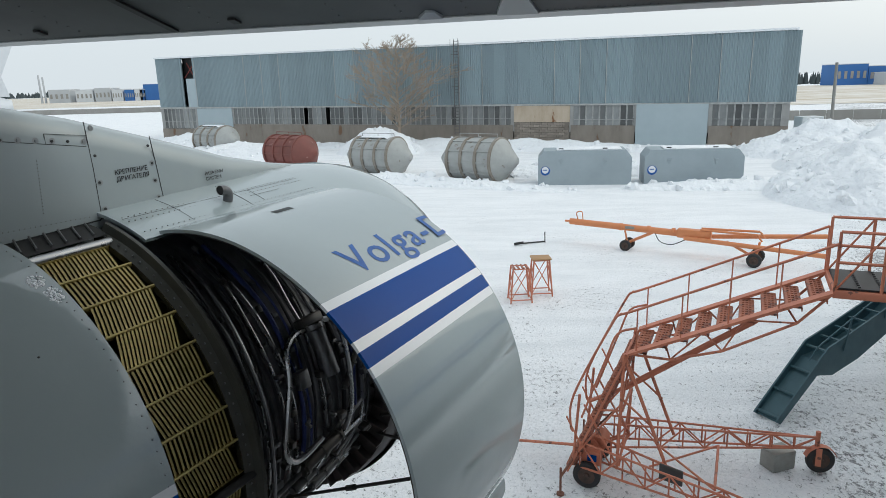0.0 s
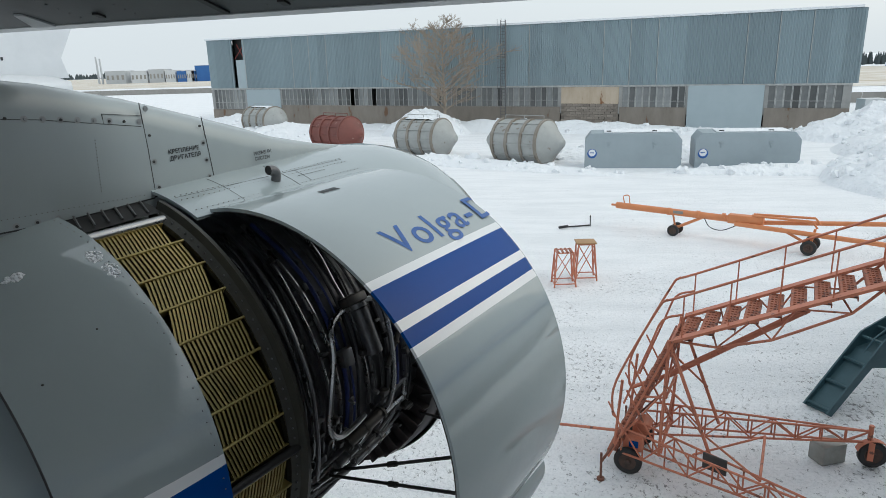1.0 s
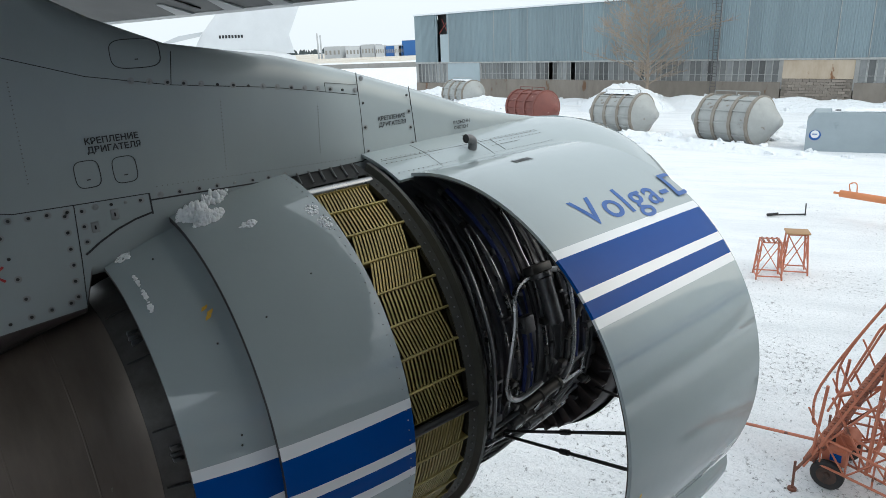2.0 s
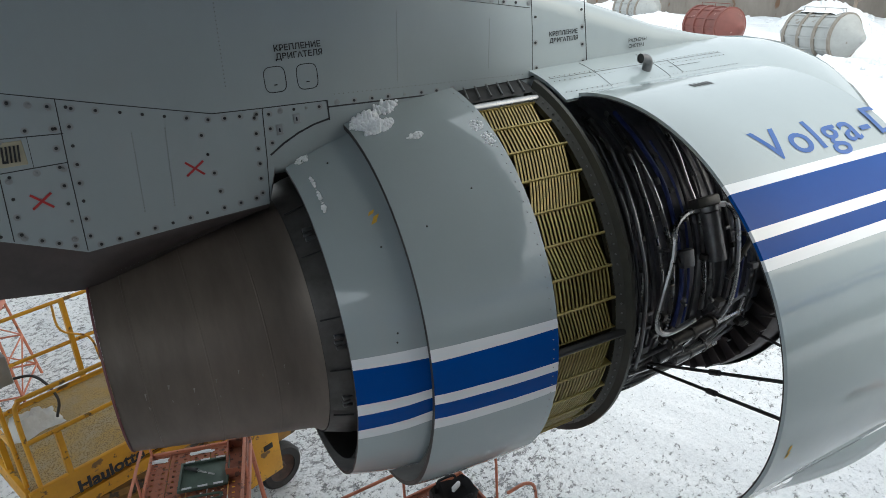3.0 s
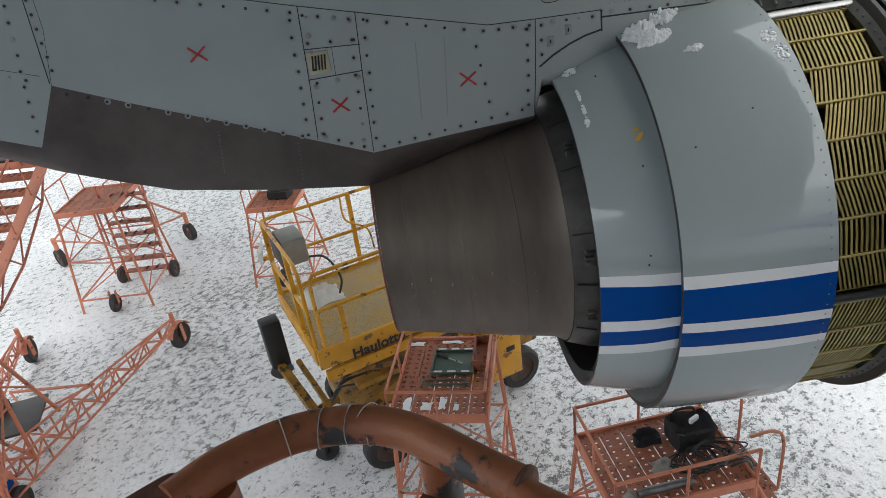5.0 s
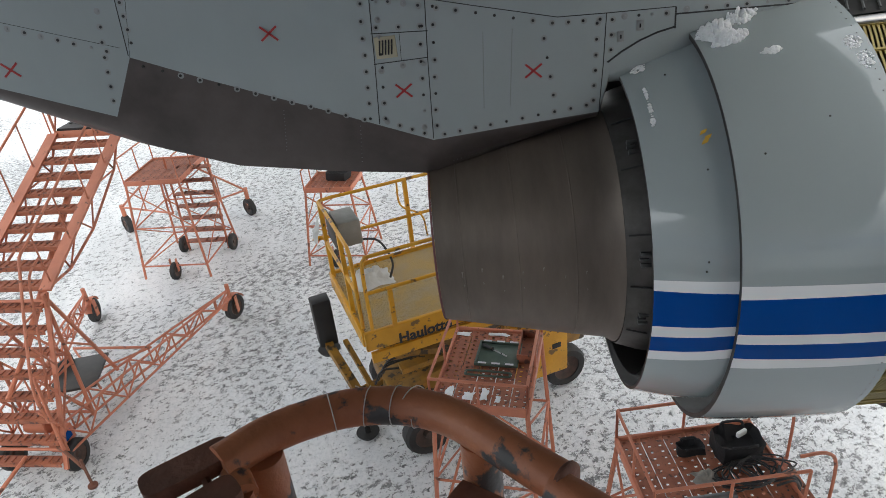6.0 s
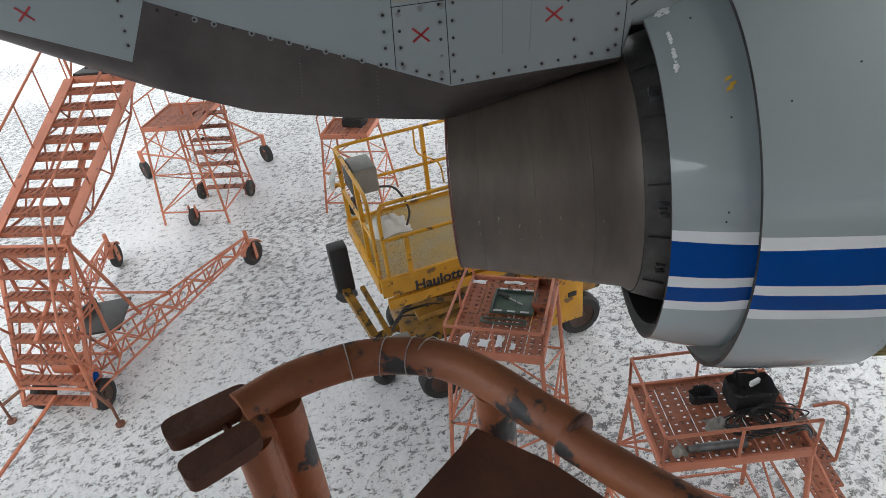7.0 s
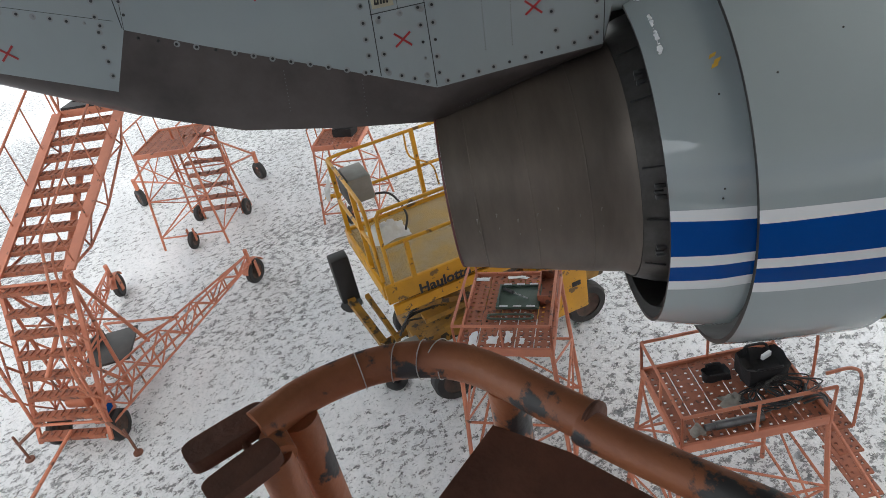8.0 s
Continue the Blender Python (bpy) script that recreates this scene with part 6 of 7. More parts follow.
for y in (-0.22, 0.24):
    bm = bmesh.new()
    bar(bm, (2.0, y * 0.6, 0.72 - abs(y) * 0.3), (6.3, y * 3.0, 0.62 if y < 0 else 0.95), 0.075, 10)
    part("fork_arm", bm, TOW, tow)
bm = bmesh.new()
bar(bm, (0.0, 0, 0.25), (0.9, 0, 0.72), 0.05, 8)
bar(bm, (0.0, 0, 0.25), (-0.1, 0, 0.70), 0.035, 8)
bar(bm, (0, -0.22, 0.22), (0, 0.22, 0.22), 0.03, 8)
part("axle_leg", bm, TOW, tow)
for y in (-0.24, 0.24):
    wheel(tow, Matrix.Translation((0, y, 0.20)) @ Matrix.Rotation(math.pi / 2, 4, "Z"), 0.20, 0.10)
bm = bmesh.new()
bar(bm, (4.3, -0.3, 0.25), (3.4, -0.3, 0.7), 0.045, 8)
bar(bm, (4.3, -0.3, 0.25), (4.4, -0.35, 0.8), 0.04, 8)
bar(bm, (4.3, -0.6, 0.24), (4.3, 0.1, 0.24), 0.03, 8)
part("rear_leg", bm, TOW, tow)
for y in (-0.6, 0.1):
    wheel(tow, Matrix.Translation((4.3, y, 0.24)) @ Matrix.Rotation(math.pi / 2, 4, "Z"), 0.23, 0.13)
bm = bmesh.new()
tube(bm, smooth_line([(-1.9, 0, 0.95), (-1.95, 0, 1.2), (-1.75, 0, 1.25), (-1.7, 0, 0.95)], 4), 0.02, 6)
part("grab_handle", bm, TOW, tow)
for x, r in ((-0.3, 0.13), (0.7, 0.128), (1.55, 0.126)):
    bm = bmesh.new()
    bar(bm, (x, 0, 0.82), (x + 0.10, 0, 0.818), r, 14)
    part("tube_collar", bm, TOW, tow)
bm = bmesh.new()
box(bm, (0.1, -0.118, 0.84), (0.34, 0.012, 0.10), bevel=0.003)
part("data_plate", bm, GREYBOX, tow, "small grey data plate")
for y in (-0.10, 0.12):
    bm = bmesh.new()
    bar(bm, (2.5, y, 0.98), (4.3, y * 2.6, 1.00), 0.04, 8)
    bar(bm, (4.3, y * 2.6, 1.00), (4.45, y * 2.7, 0.80), 0.03, 8)
    part("damper_rod", bm, TOW, tow)
bm = bmesh.new()
tube(bm, smooth_line([(1.0, -0.1, 0.72), (1.2, -0.14, 0.45), (1.6, -0.12, 0.38), (2.1, -0.1, 0.62)], 5), 0.016, 6)
part("hydraulic_hose", bm, HOSE, tow)

# ---- small stools on the apron and a discarded bar ----
for k, (x, y, turn, h, top) in enumerate(((1.28, 17.85, 6, 1.0, RUSTY), (1.92, 18.42, 4, 1.08, PLY))):
    st = thing("step_stool", "small splayed orange steel stool" + (" with a plywood top" if k else " with an open frame top"), "stool", pose(x, y, 0, 0, 0, turn), "apron stools")
    for sx in (-1, 1):
        for sy in (-1, 1):
            bm = bmesh.new()
            bar(bm, (sx * 0.30, sy * 0.27, 0), (sx * 0.22, sy * 0.20, h), 0.022, 6)
            part("leg", bm, ORANGE, st)
    for a, b in (((-1, -1), (1, -1)), ((1, -1), (1, 1)), ((1, 1), (-1, 1)), ((-1, 1), (-1, -1))):
        bm = bmesh.new()
        for z, f in ((0.10, 0.295), (h - 0.02, 0.225)):
            bar(bm, (a[0] * f, a[1] * f * 0.9, z), (b[0] * f, b[1] * f * 0.9, z), 0.018, 6)
        bar(bm, (a[0] * 0.295, a[1] * 0.265, 0.10), (b[0] * 0.225, b[1] * 0.205, h - 0.02), 0.013, 5)
        bar(bm, (b[0] * 0.295, b[1] * 0.265, 0.10), (a[0] * 0.225, a[1] * 0.205, h - 0.02), 0.013, 5)
        part("brace", bm, ORANGE, st)
    bm = bmesh.new()
    if k:
        box(bm, (0, 0, h + 0.02), (0.56, 0.50, 0.035), bevel=0.006)
    else:
        for i in range(4):
            box(bm, (-0.18 + 0.12 * i, 0, h), (0.05, 0.44, 0.03))
    part("top", bm, top, st)
bm = bmesh.new()
bar(bm, (1.55, 24.4, 0.05), (2.75, 24.75, 0.05), 0.03, 6)
bar(bm, (1.55, 24.4, 0.05), (1.9, 24.35, 0.12), 0.05, 6)
bar(bm, (2.75, 24.75, 0.0), (2.75, 24.8, 0.42), 0.02, 6)
tagged(part("steel_bar", bm, BLACK), "dark steel bar with an upright end lying on snow", "bar")


# ---- perforated work stands ----
def perforated(w, l, pitch, hole, thick):
    """A deck plate with rows of square holes."""
    bm = bmesh.new()

    def cuts(length):
        n = max(2, int(length / pitch))
        p = length / n
        out = [0.0]
        for i in range(n):
            out += [p * i + (p - hole) / 2, p * i + (p + hole) / 2]
        return out + [length]
    xs, ys = cuts(w), cuts(l)
    top = {(i, j): bm.verts.new((x - w / 2, y - l / 2, 0)) for i, x in enumerate(xs) for j, y in enumerate(ys)}
    for i in range(len(xs) - 1):
        for j in range(len(ys) - 1):
            if i % 2 == 1 and j % 2 == 1:
                continue
            bm.faces.new((top[i, j], top[i + 1, j], top[i + 1, j + 1], top[i, j + 1]))
    r = bmesh.ops.extrude_face_region(bm, geom=list(bm.faces))
    for e in r["geom"]:
        if isinstance(e, bmesh.types.BMVert):
            e.co.z -= thick
    return bm


def work_stand(label, m, w, l, h, rail, sides, steps_at=None, splay=0.12, planks=5, wheels=True, group="work stands"):
    """w along x, l along y; sides: which edges carry a rail."""
    ob = thing("work_stand", label, "work stand", m, group)
    pw = w / planks
    for i in range(planks):
        pl = part("deck_plank", perforated(pw - 0.012, l - 0.04, 0.068, 0.026, 0.012), RUSTY, ob, smooth=False)
        pl.matrix_basis = Matrix.Translation((-w / 2 + pw * (i + 0.5), 0, h))
    for sx in (-1, 1):
        bm = bmesh.new()
        box(bm, (sx * w / 2, 0, h - 0.02), (0.025, l + 0.025, 0.09), bevel=0.004)
        part("deck_edge", bm, ORANGE, ob)
    for sy in (-1, 1):
        bm = bmesh.new()
        box(bm, (0, sy * l / 2, h - 0.02), (w - 0.03, 0.025, 0.09), bevel=0.004)
        part("deck_edge", bm, ORANGE, ob)
    foot = {}
    for sx in (-1, 1):
        for sy in (-1, 1):
            p = Vector((sx * (w / 2 + splay), sy * (l / 2 + splay), 0.0))
            foot[sx, sy] = p
            bm = bmesh.new()
            bar(bm, p, (sx * (w / 2 - 0.01), sy * (l / 2 - 0.01), h - 0.05), 0.022, 8)
            part("leg", bm, ORANGE, ob)
    for a, b in (((-1, -1), (1, -1)), ((1, -1), (1, 1)), ((1, 1), (-1, 1)), ((-1, 1), (-1, -1))):
        bm = bmesh.new()
        pa, pb = foot[a], foot[b]
        ta, tb = Vector((a[0] * w / 2, a[1] * l / 2, h - 0.05)), Vector((b[0] * w / 2, b[1] * l / 2, h - 0.05))
        f0, f1 = 0.14, 0.55
        bar(bm, pa.lerp(ta, f0), pb.lerp(tb, f0), 0.016, 6)
        bar(bm, pa.lerp(ta, f1), pb.lerp(tb, f1), 0.014, 6)
        bar(bm, pa.lerp(ta, f0), pb.lerp(tb, f1), 0.012, 6)
        bar(bm, pb.lerp(tb, f1), pa.lerp(ta, 0.95), 0.012, 6)
        part("brace", bm, ORANGE, ob)
    for s in sides:
        ends = {"-x": ((-1, -1), (-1, 1)), "+x": ((1, -1), (1, 1)), "-y": ((-1, -1), (1, -1)), "+y": ((-1, 1), (1, 1))}[s]
        a, b = [Vector((e[0] * w / 2, e[1] * l / 2, h)) for e in ends]
        bm = bmesh.new()
        up = Vector((0, 0, rail))
        bar(bm, a + up, b + up, 0.014, 8)
        for f in (0.0, 0.5, 1.0):
            bar(bm, a.lerp(b, f), a.lerp(b, f) + up, 0.012, 6)
        part("guard_rail", bm, ORANGE, ob, "thin orange guard rail")
    if wheels:
        wheel(ob, Matrix.Translation((0, -l / 2 - splay - 0.02, 0.17)), 0.17, 0.08)
        bm = bmesh.new()
        for dx in (-0.06, 0.06):
            box(bm, (dx, -l / 2 - splay, 0.28), (0.012, 0.06, 0.26))
        part("castor_fork", bm, ORANGE, ob)
    if steps_at:
        sx, n, run = steps_at
        for i in range(n):
            f = (i + 1) / (n + 1)
            t = part("tread", perforated(0.21, 0.60, 0.068, 0.026, 0.02), RUSTY, ob, smooth=False)
            t.matrix_basis = Matrix.Translation((sx * (w / 2 + 0.06 + run * f), 0, h * (1 - f)))
        for y in (-0.29, 0.29):
            bm = bmesh.new()
            bar(bm, (sx * (w / 2 + 0.02), y, h - 0.05), (sx * (w / 2 + 0.10 + run), y, 0.05), 0.018, 6)
            part("stair_stringer", bm, ORANGE, ob)
            bm = bmesh.new()
            tube(bm, smooth_line([(sx * (w / 2), y, h + rail), (sx * (w / 2 + 0.2), y, h + rail), (sx * (w / 2 + 0.3), y, h + rail - 0.15), (sx * (w / 2 + 0.32), y, h - 0.35)], 4), 0.014, 6)
            part("stair_rail", bm, ORANGE, ob)
    return ob


# beside the lift
work_stand("rusty orange work stand with perforated deck beside the lift", Matrix.Translation((-4.48, 1.90, 0)) @ Matrix.Rotation(math.atan2(0.66, 0.55), 4, "Z"), 0.87, 1.13, 2.0, 0.28, ("-x", "-y", "+x"), None, 0.10)
# below the sleeve
work_stand("orange work stand with perforated deck under the engine", Matrix.Translation((-2.72, 2.87, 0)) @ Matrix.Rotation(math.atan2(1.09, 0.43), 4, "Z"), 1.17, 0.86, 1.72, 0.33, ("-y", "+y", "-x"), (1, 4, 0.75), 0.12, 6)
# far ones behind the keel
work_stand("orange wheeled work stand with steps on snow", Matrix.Translation((-12.75, -0.25, 0)) @ Matrix.Rotation(math.atan2(0.84, 0.5), 4, "Z"), 1.02, 1.15, 1.92, 0.45, ("-x", "+x"), None, 0.14)
work_stand("rusty wheeled work stand with a bag on top", Matrix.Translation((-11.15, 2.42, 0)) @ Matrix.Rotation(math.atan2(0.7, 0.5), 4, "Z"), 0.86, 0.75, 1.5, 0.35, ("-x",), None, 0.14)
far_steps = thing("step_ladder", "orange steel step ladder standing behind the work stand", "ladder", pose(-13.0, 0.02, 0, 0, 0, 60))
for i in range(7):
    t = part("tread", tread_mesh(0.16, 0.80), RUSTY, far_steps, smooth=False)
    t.matrix_basis = Matrix.Translation((0.10 + 0.035 * i, -0.05 * i, 0.28 * (i + 0.8)))
for x in (-0.32, 0.50):
    bm = bmesh.new()
    bar(bm, (x, 0, 0.02), (x + 0.24, -0.35, 2.15), 0.022, 6)
    part("stringer", bm, ORANGE, far_steps)
    wheel(far_steps, Matrix.Translation((x * 1.25, -0.02, 0.17)), 0.17, 0.08)
for s, (x, y) in ((1, (-14.95, -1.3)), (-1, (-14.1, 1.2))):
    og = thing("outrigger", "splayed orange outrigger frame on a black wheel", "outrigger", Matrix.Translation((x, y, 0)))
    wheel(og, Matrix.Translation((0, 0, 0.20)) @ Matrix.Rotation(1.9, 4, "Z"), 0.20, 0.12)
    bm = bmesh.new()
    c = Vector((-13.1, -0.15 + 0.2 * s * -1, 1.9)) - Vector((x, y, 0))
    bar(bm, (0, 0, 0.25), (0, 0, 0.65), 0.045, 8)
    bar(bm, (0, 0, 0.6), c, 0.022, 6)
    bar(bm, (0, 0, 0.6), c + Vector((0, 0, -1.0)), 0.02, 6)
    bar(bm, c, c + Vector((0, 0, -1.0)), 0.02, 6)
    bar(bm, Vector((0, 0, 0.6)).lerp(c, 0.5), Vector((0, 0, 0.6)).lerp(c + Vector((0, 0, -1)), 0.5), 0.016, 6)
    part("outrigger_arm", bm, ORANGE, og)

# ---- things left on the stands ----
def bag(label, m, sx, sy, sz, seed):
    r = random.Random(seed)
    ob = thing("tool_bag", label, "bag", m)
    bm = bmesh.new()
    box(bm, (0, 0, sz / 2), (sx, sy, sz))
    bmesh.ops.subdivide_edges(bm, edges=bm.edges, cuts=5, use_grid_fill=True)
    for v in bm.verts:
        p = v.co
        f = 1 - 0.10 * (abs(p.x) / (sx / 2)) ** 4 * (abs(p.y) / (sy / 2)) ** 2
        v.co = Vector((p.x * f, p.y * f, p.z))
        v.co += Vector((noise.noise(p * 9), noise.noise(p * 9 + Vector((5, 0, 0))), noise.noise(p * 11))) * 0.02
        if p.z > sz * 0.8 and abs(p.x) < sx * 0.36 and abs(p.y) < sy * 0.36:
            v.co.z -= sz * 0.5
    part("bag_body", bm, CLOTH, ob, angle=38)
    for y in (-sy * 0.4, sy * 0.4):
        bm = bmesh.new()
        tube(bm, smooth_line([(-sx * 0.25, y, sz * 0.9), (-sx * 0.2, y * 1.3, sz * 1.15), (sx * 0.2, y * 1.3, sz * 1.12), (sx * 0.25, y, sz * 0.9)], 4), 0.012, 6)
        part("bag_handle", bm, CLOTH, ob)
    return ob


R2 = Matrix.Rotation(math.atan2(1.09, 0.43), 4, "Z")
S2 = Matrix.Translation((-2.72, 2.87, 1.722))
b1 = bag("open black fabric tool bag on the work stand", S2 @ R2 @ Matrix.Translation((0.33, 0.13, 0)), 0.38, 0.27, 0.17, 1)
bm = bmesh.new()
box(bm, (0.02, 0.0, 0.2), (0.10, 0.03, 0.05), Matrix.Rotation(0.4, 4, "Z"), 0.008)
part("label_tag", bm, STRIPE_W, b1, "white paper tag")
bag("small black pouch on the work stand", S2 @ R2 @ Matrix.Translation((-0.03, 0.20, 0)), 0.24, 0.12, 0.07, 2)
bag("small black bag on the far work stand", Matrix.Translation((-11.2, 2.55, 1.502)) @ Matrix.Rotation(0.8, 4, "Z"), 0.42, 0.30, 0.14, 3)


def crumple(name, label, category, m, sx, sy, sz, material, seed):
    bm = bmesh.new()
    n = 14
    g = {}
    for i in range(n + 1):
        for j in range(n + 1):
            u, v = 2 * i / n - 1, 2 * j / n - 1
            p = Vector((u * sx / 2, v * sy / 2, 0))
            d = min(1, math.hypot(u, v))
            z = sz * (1 - d ** 3) * (0.55 + 0.8 * abs(noise.noise(p * 14 + Vector((seed, 0, 0))))) + 0.004
            w = 0.8 + 0.35 * noise.noise(Vector((u * 1.3, v * 1.3, seed)))
            g[i, j] = bm.verts.new((p.x * w, p.y * w, z))
    for i in range(n):
        for j in range(n):
            bm.faces.new((g[i, j], g[i + 1, j], g[i + 1, j + 1], g[i, j + 1]))
    ob = part(name, bm, material, None, angle=70)
    ob.matrix_basis = m
    return tagged(ob, label, category)


crumple("rag", "crumpled grey rag on the work stand", "rag", S2 @ R2 @ Matrix.Translation((-0.02, -0.10, 0)), 0.26, 0.16, 0.09, RAG, 1)
crumple("rag", "crumpled grey rag on the work stand", "rag", S2 @ R2 @ Matrix.Translation((-0.42, -0.32, 0)), 0.14, 0.12, 0.10, RAG, 4)
cable = thing("cable_coil", "tangle of black cables hanging over the stand edge", "cable", S2 @ R2)
rng = random.Random(5)
for k in range(11):
    bm = bmesh.new()
    pts = []
    for i in range(9):
        a = i * 0.85 + k
        pts.append((0.20 + 0.24 * math.cos(a) * rng.uniform(0.35, 1.15) + 0.02 * k, -0.16 + 0.13 * math.sin(a) * rng.uniform(0.6, 1.1), 0.02 + 0.02 * rng.random() + 0.008 * k))
    tube(bm, smooth_line(pts, 5), 0.0065, 6)
    part("cable", bm, HOSE, cable)
for k in range(3):
    bm = bmesh.new()
    tube(bm, smooth_line([(0.45, -0.2 - 0.04 * k, 0.03), (0.60, -0.22 - 0.03 * k, 0.05), (0.68, -0.24, -0.05 - 0.06 * k), (0.64, -0.2, -0.22), (0.61, -0.15, -0.05), (0.52, -0.1, 0.03)], 5), 0.009, 6)
    part("cable", bm, HOSE, cable)
bm = bmesh.new()
bar(bm, (-0.36, -0.33, 0.045), (-0.28, -0.33, 0.045), 0.028, 10)
bar(bm, (-0.28, -0.33, 0.045), (0.10, -0.33, 0.045), 0.036, 12)
o = tagged(part("torch_tool", bm, DULL), "dull grey cylindrical tool lying on the stand", "tool")
o.matrix_basis = S2 @ R2
# tray and screwdriver on the other stand
R1 = Matrix.Rotation(math.atan2(0.66, 0.55), 4, "Z")
S1 = Matrix.Translation((-4.48, 1.90, 2.002))
tray = thing("tool_tray", "shallow green tray with a pale rim on the stand", "tray", S1 @ R1 @ Matrix.Translation((0.06, 0.16, 0)))
bm = bmesh.new()
box(bm, (0, 0, 0.012), (0.40, 0.34, 0.018), bevel=0.006)
part("tray_base", bm, GREENTRAY, tray)
bm = bmesh.new()
for s in (-1, 1):
    box(bm, (0, s * 0.17, 0.03), (0.42, 0.02, 0.03), bevel=0.005)
    box(bm, (s * 0.20, 0, 0.03), (0.02, 0.32, 0.03), bevel=0.005)
part("tray_rim", bm, GREENTRAY, tray)
for s in (-1, 1):
    for k in range(3):
        bm = bmesh.new()
        box(bm, (-0.13 + 0.13 * k, s * 0.17, 0.049), (0.08, 0.016, 0.008))
        part("rim_tape", bm, STRIPE_W, tray)
drv = thing("screwdriver", "black-handled screwdriver lying on the tray", "screwdriver", S1 @ R1 @ Matrix.Translation((0.03, 0.19, 0.04)) @ Matrix.Rotation(-0.55, 4, "Z"))
bm = bmesh.new()
bar(bm, (-0.16, 0, 0), (-0.04, 0, 0), 0.016, 10, 0.02)
part("handle", bm, BLACK, drv)
bm = bmesh.new()
bar(bm, (-0.04, 0, 0), (0.14, 0, 0), 0.007, 8)
part("blade", bm, STEEL, drv)
bm = bmesh.new()
tube(bm, smooth_line([(-0.2, -0.13, 0.02), (-0.18, -0.10, 0.02), (0.18, -0.10, 0.02), (0.21, -0.13, 0.02), (0.18, -0.16, 0.02), (-0.18, -0.16, 0.02), (-0.2, -0.13, 0.02)], 4), 0.011, 6)
o = tagged(part("rubber_loop", bm, GREENTRAY), "long green rubber loop beside the tray", "strap")
o.matrix_basis = S1 @ R1
well = thing("open_box", "small rusty open box with ice in it", "box", S1 @ R1 @ Matrix.Translation((0.34, 0.28, 0)))
for c, s in (((0, -0.20, 0.05), (0.18, 0.012, 0.10)), ((0, 0.20, 0.05), (0.18, 0.012, 0.10)), ((-0.085, 0, 0.05), (0.012, 0.39, 0.10)), ((0.085, 0, 0.05), (0.012, 0.39, 0.10)), ((0, 0, 0.006), (0.16, 0.38, 0.01))):
    bm = bmesh.new()
    box(bm, c, s)
    part("box_side", bm, RUSTY, well)
for k, (x, y, a, b) in enumerate(((-0.30, -0.42, 0.10, 0.20), (-0.12, -0.44, 0.12, 0.12), (0.02, -0.40, 0.08, 0.18), (-0.36, 0.48, 0.20, 0.07), (0.0, 0.50, 0.25, 0.06), (0.15, -0.45, 0.06, 0.1))):
    crumple("snow_patch", "thin patch of snow on the perforated deck", "snow", S1 @ R1 @ Matrix.Translation((x, y, 0.0)), a, b, 0.012, SNOWN, k)

# ---- yellow scissor lift ----
LIFT = Matrix.Translation((-5.69, 1.06, 0)) @ Matrix.Rotation(radians(86), 4, "Z")
lift = thing("scissor_lift", "yellow scissor lift with railed gritty deck parked on snow", "scissor lift", LIFT)
DL, DWD, DZ = 3.0, 1.48, 1.95
bm = bmesh.new()
box(bm, (DL / 2, DWD / 2, DZ - 0.015), (DL - 0.06, DWD - 0.06, 0.03))
part("deck", bm, DECK, lift, "gritty patterned deck with ice")
for y in (0.0, DWD):
    bm = bmesh.new()
    box(bm, (DL / 2, y, DZ - 0.085), (DL, 0.05, 0.23), bevel=0.006)
    box(bm, (DL / 2, y + 0.03 if y < 1 else y - 0.03, DZ - 0.33), (DL - 0.1, 0.05, 0.13), bevel=0.006)
    part("side_beam", bm, YELLOW, lift)
for x in (0.0, DL):
    bm = bmesh.new()
    box(bm, (x, DWD / 2, DZ - 0.06), (0.04, DWD - 0.05, 0.20), bevel=0.006)
    part("end_beam", bm, YELLOW, lift)
bm = bmesh.new()
box(bm, (DL / 2 - 0.1, 0.34, DZ - 0.50), (DL - 0.6, 0.08, 0.10), bevel=0.01)
box(bm, (DL / 2 - 0.1, DWD - 0.34, DZ - 0.50), (DL - 0.6, 0.08, 0.10), bevel=0.01)
part("lower_frame", bm, GRIME_SHADE, lift)
lettering("lettering", "Haulotte", 0.175, INK, Matrix.Translation((0.36, -0.031, DZ - 0.205)) @ Matrix.Rotation(math.pi / 2, 4, "X"), lift, bold=0.006)
RH = 1.0


def rail_run(pts, r=0.021):
    bm = bmesh.new()
    tube(bm, smooth_line(pts, 5), r, 8)
    part("guard_rail", bm, YELLOW, lift)


def post(x, y, z0=0.0, z1=RH):
    bm = bmesh.new()
    bar(bm, (x, y, DZ + z0), (x, y, DZ + z1), 0.024, 8, square=True)
    part("rail_post", bm, YELLOW, lift)


rail_run([(0.10, 0.0, DZ + 0.05), (0.10, 0.0, DZ + 0.75), (0.14, 0.0, DZ + 0.90), (0.28, 0.0, DZ + 0.92), (1.6, 0, DZ + 0.92), (DL - 0.1, 0, DZ + 0.92)])
rail_run([(0.10, 0.0, DZ + 0.5), (1.5, 0, DZ + 0.5), (DL - 0.1, 0, DZ + 0.5)])
rail_run([(0.10, 0.03, DZ + 0.05), (0.10, 0.03, DZ + 0.70), (0.16, 0.03, DZ + 0.83), (0.30, 0.03, DZ + 0.85), (DL - 0.1, 0.03, DZ + 0.85)], 0.014)
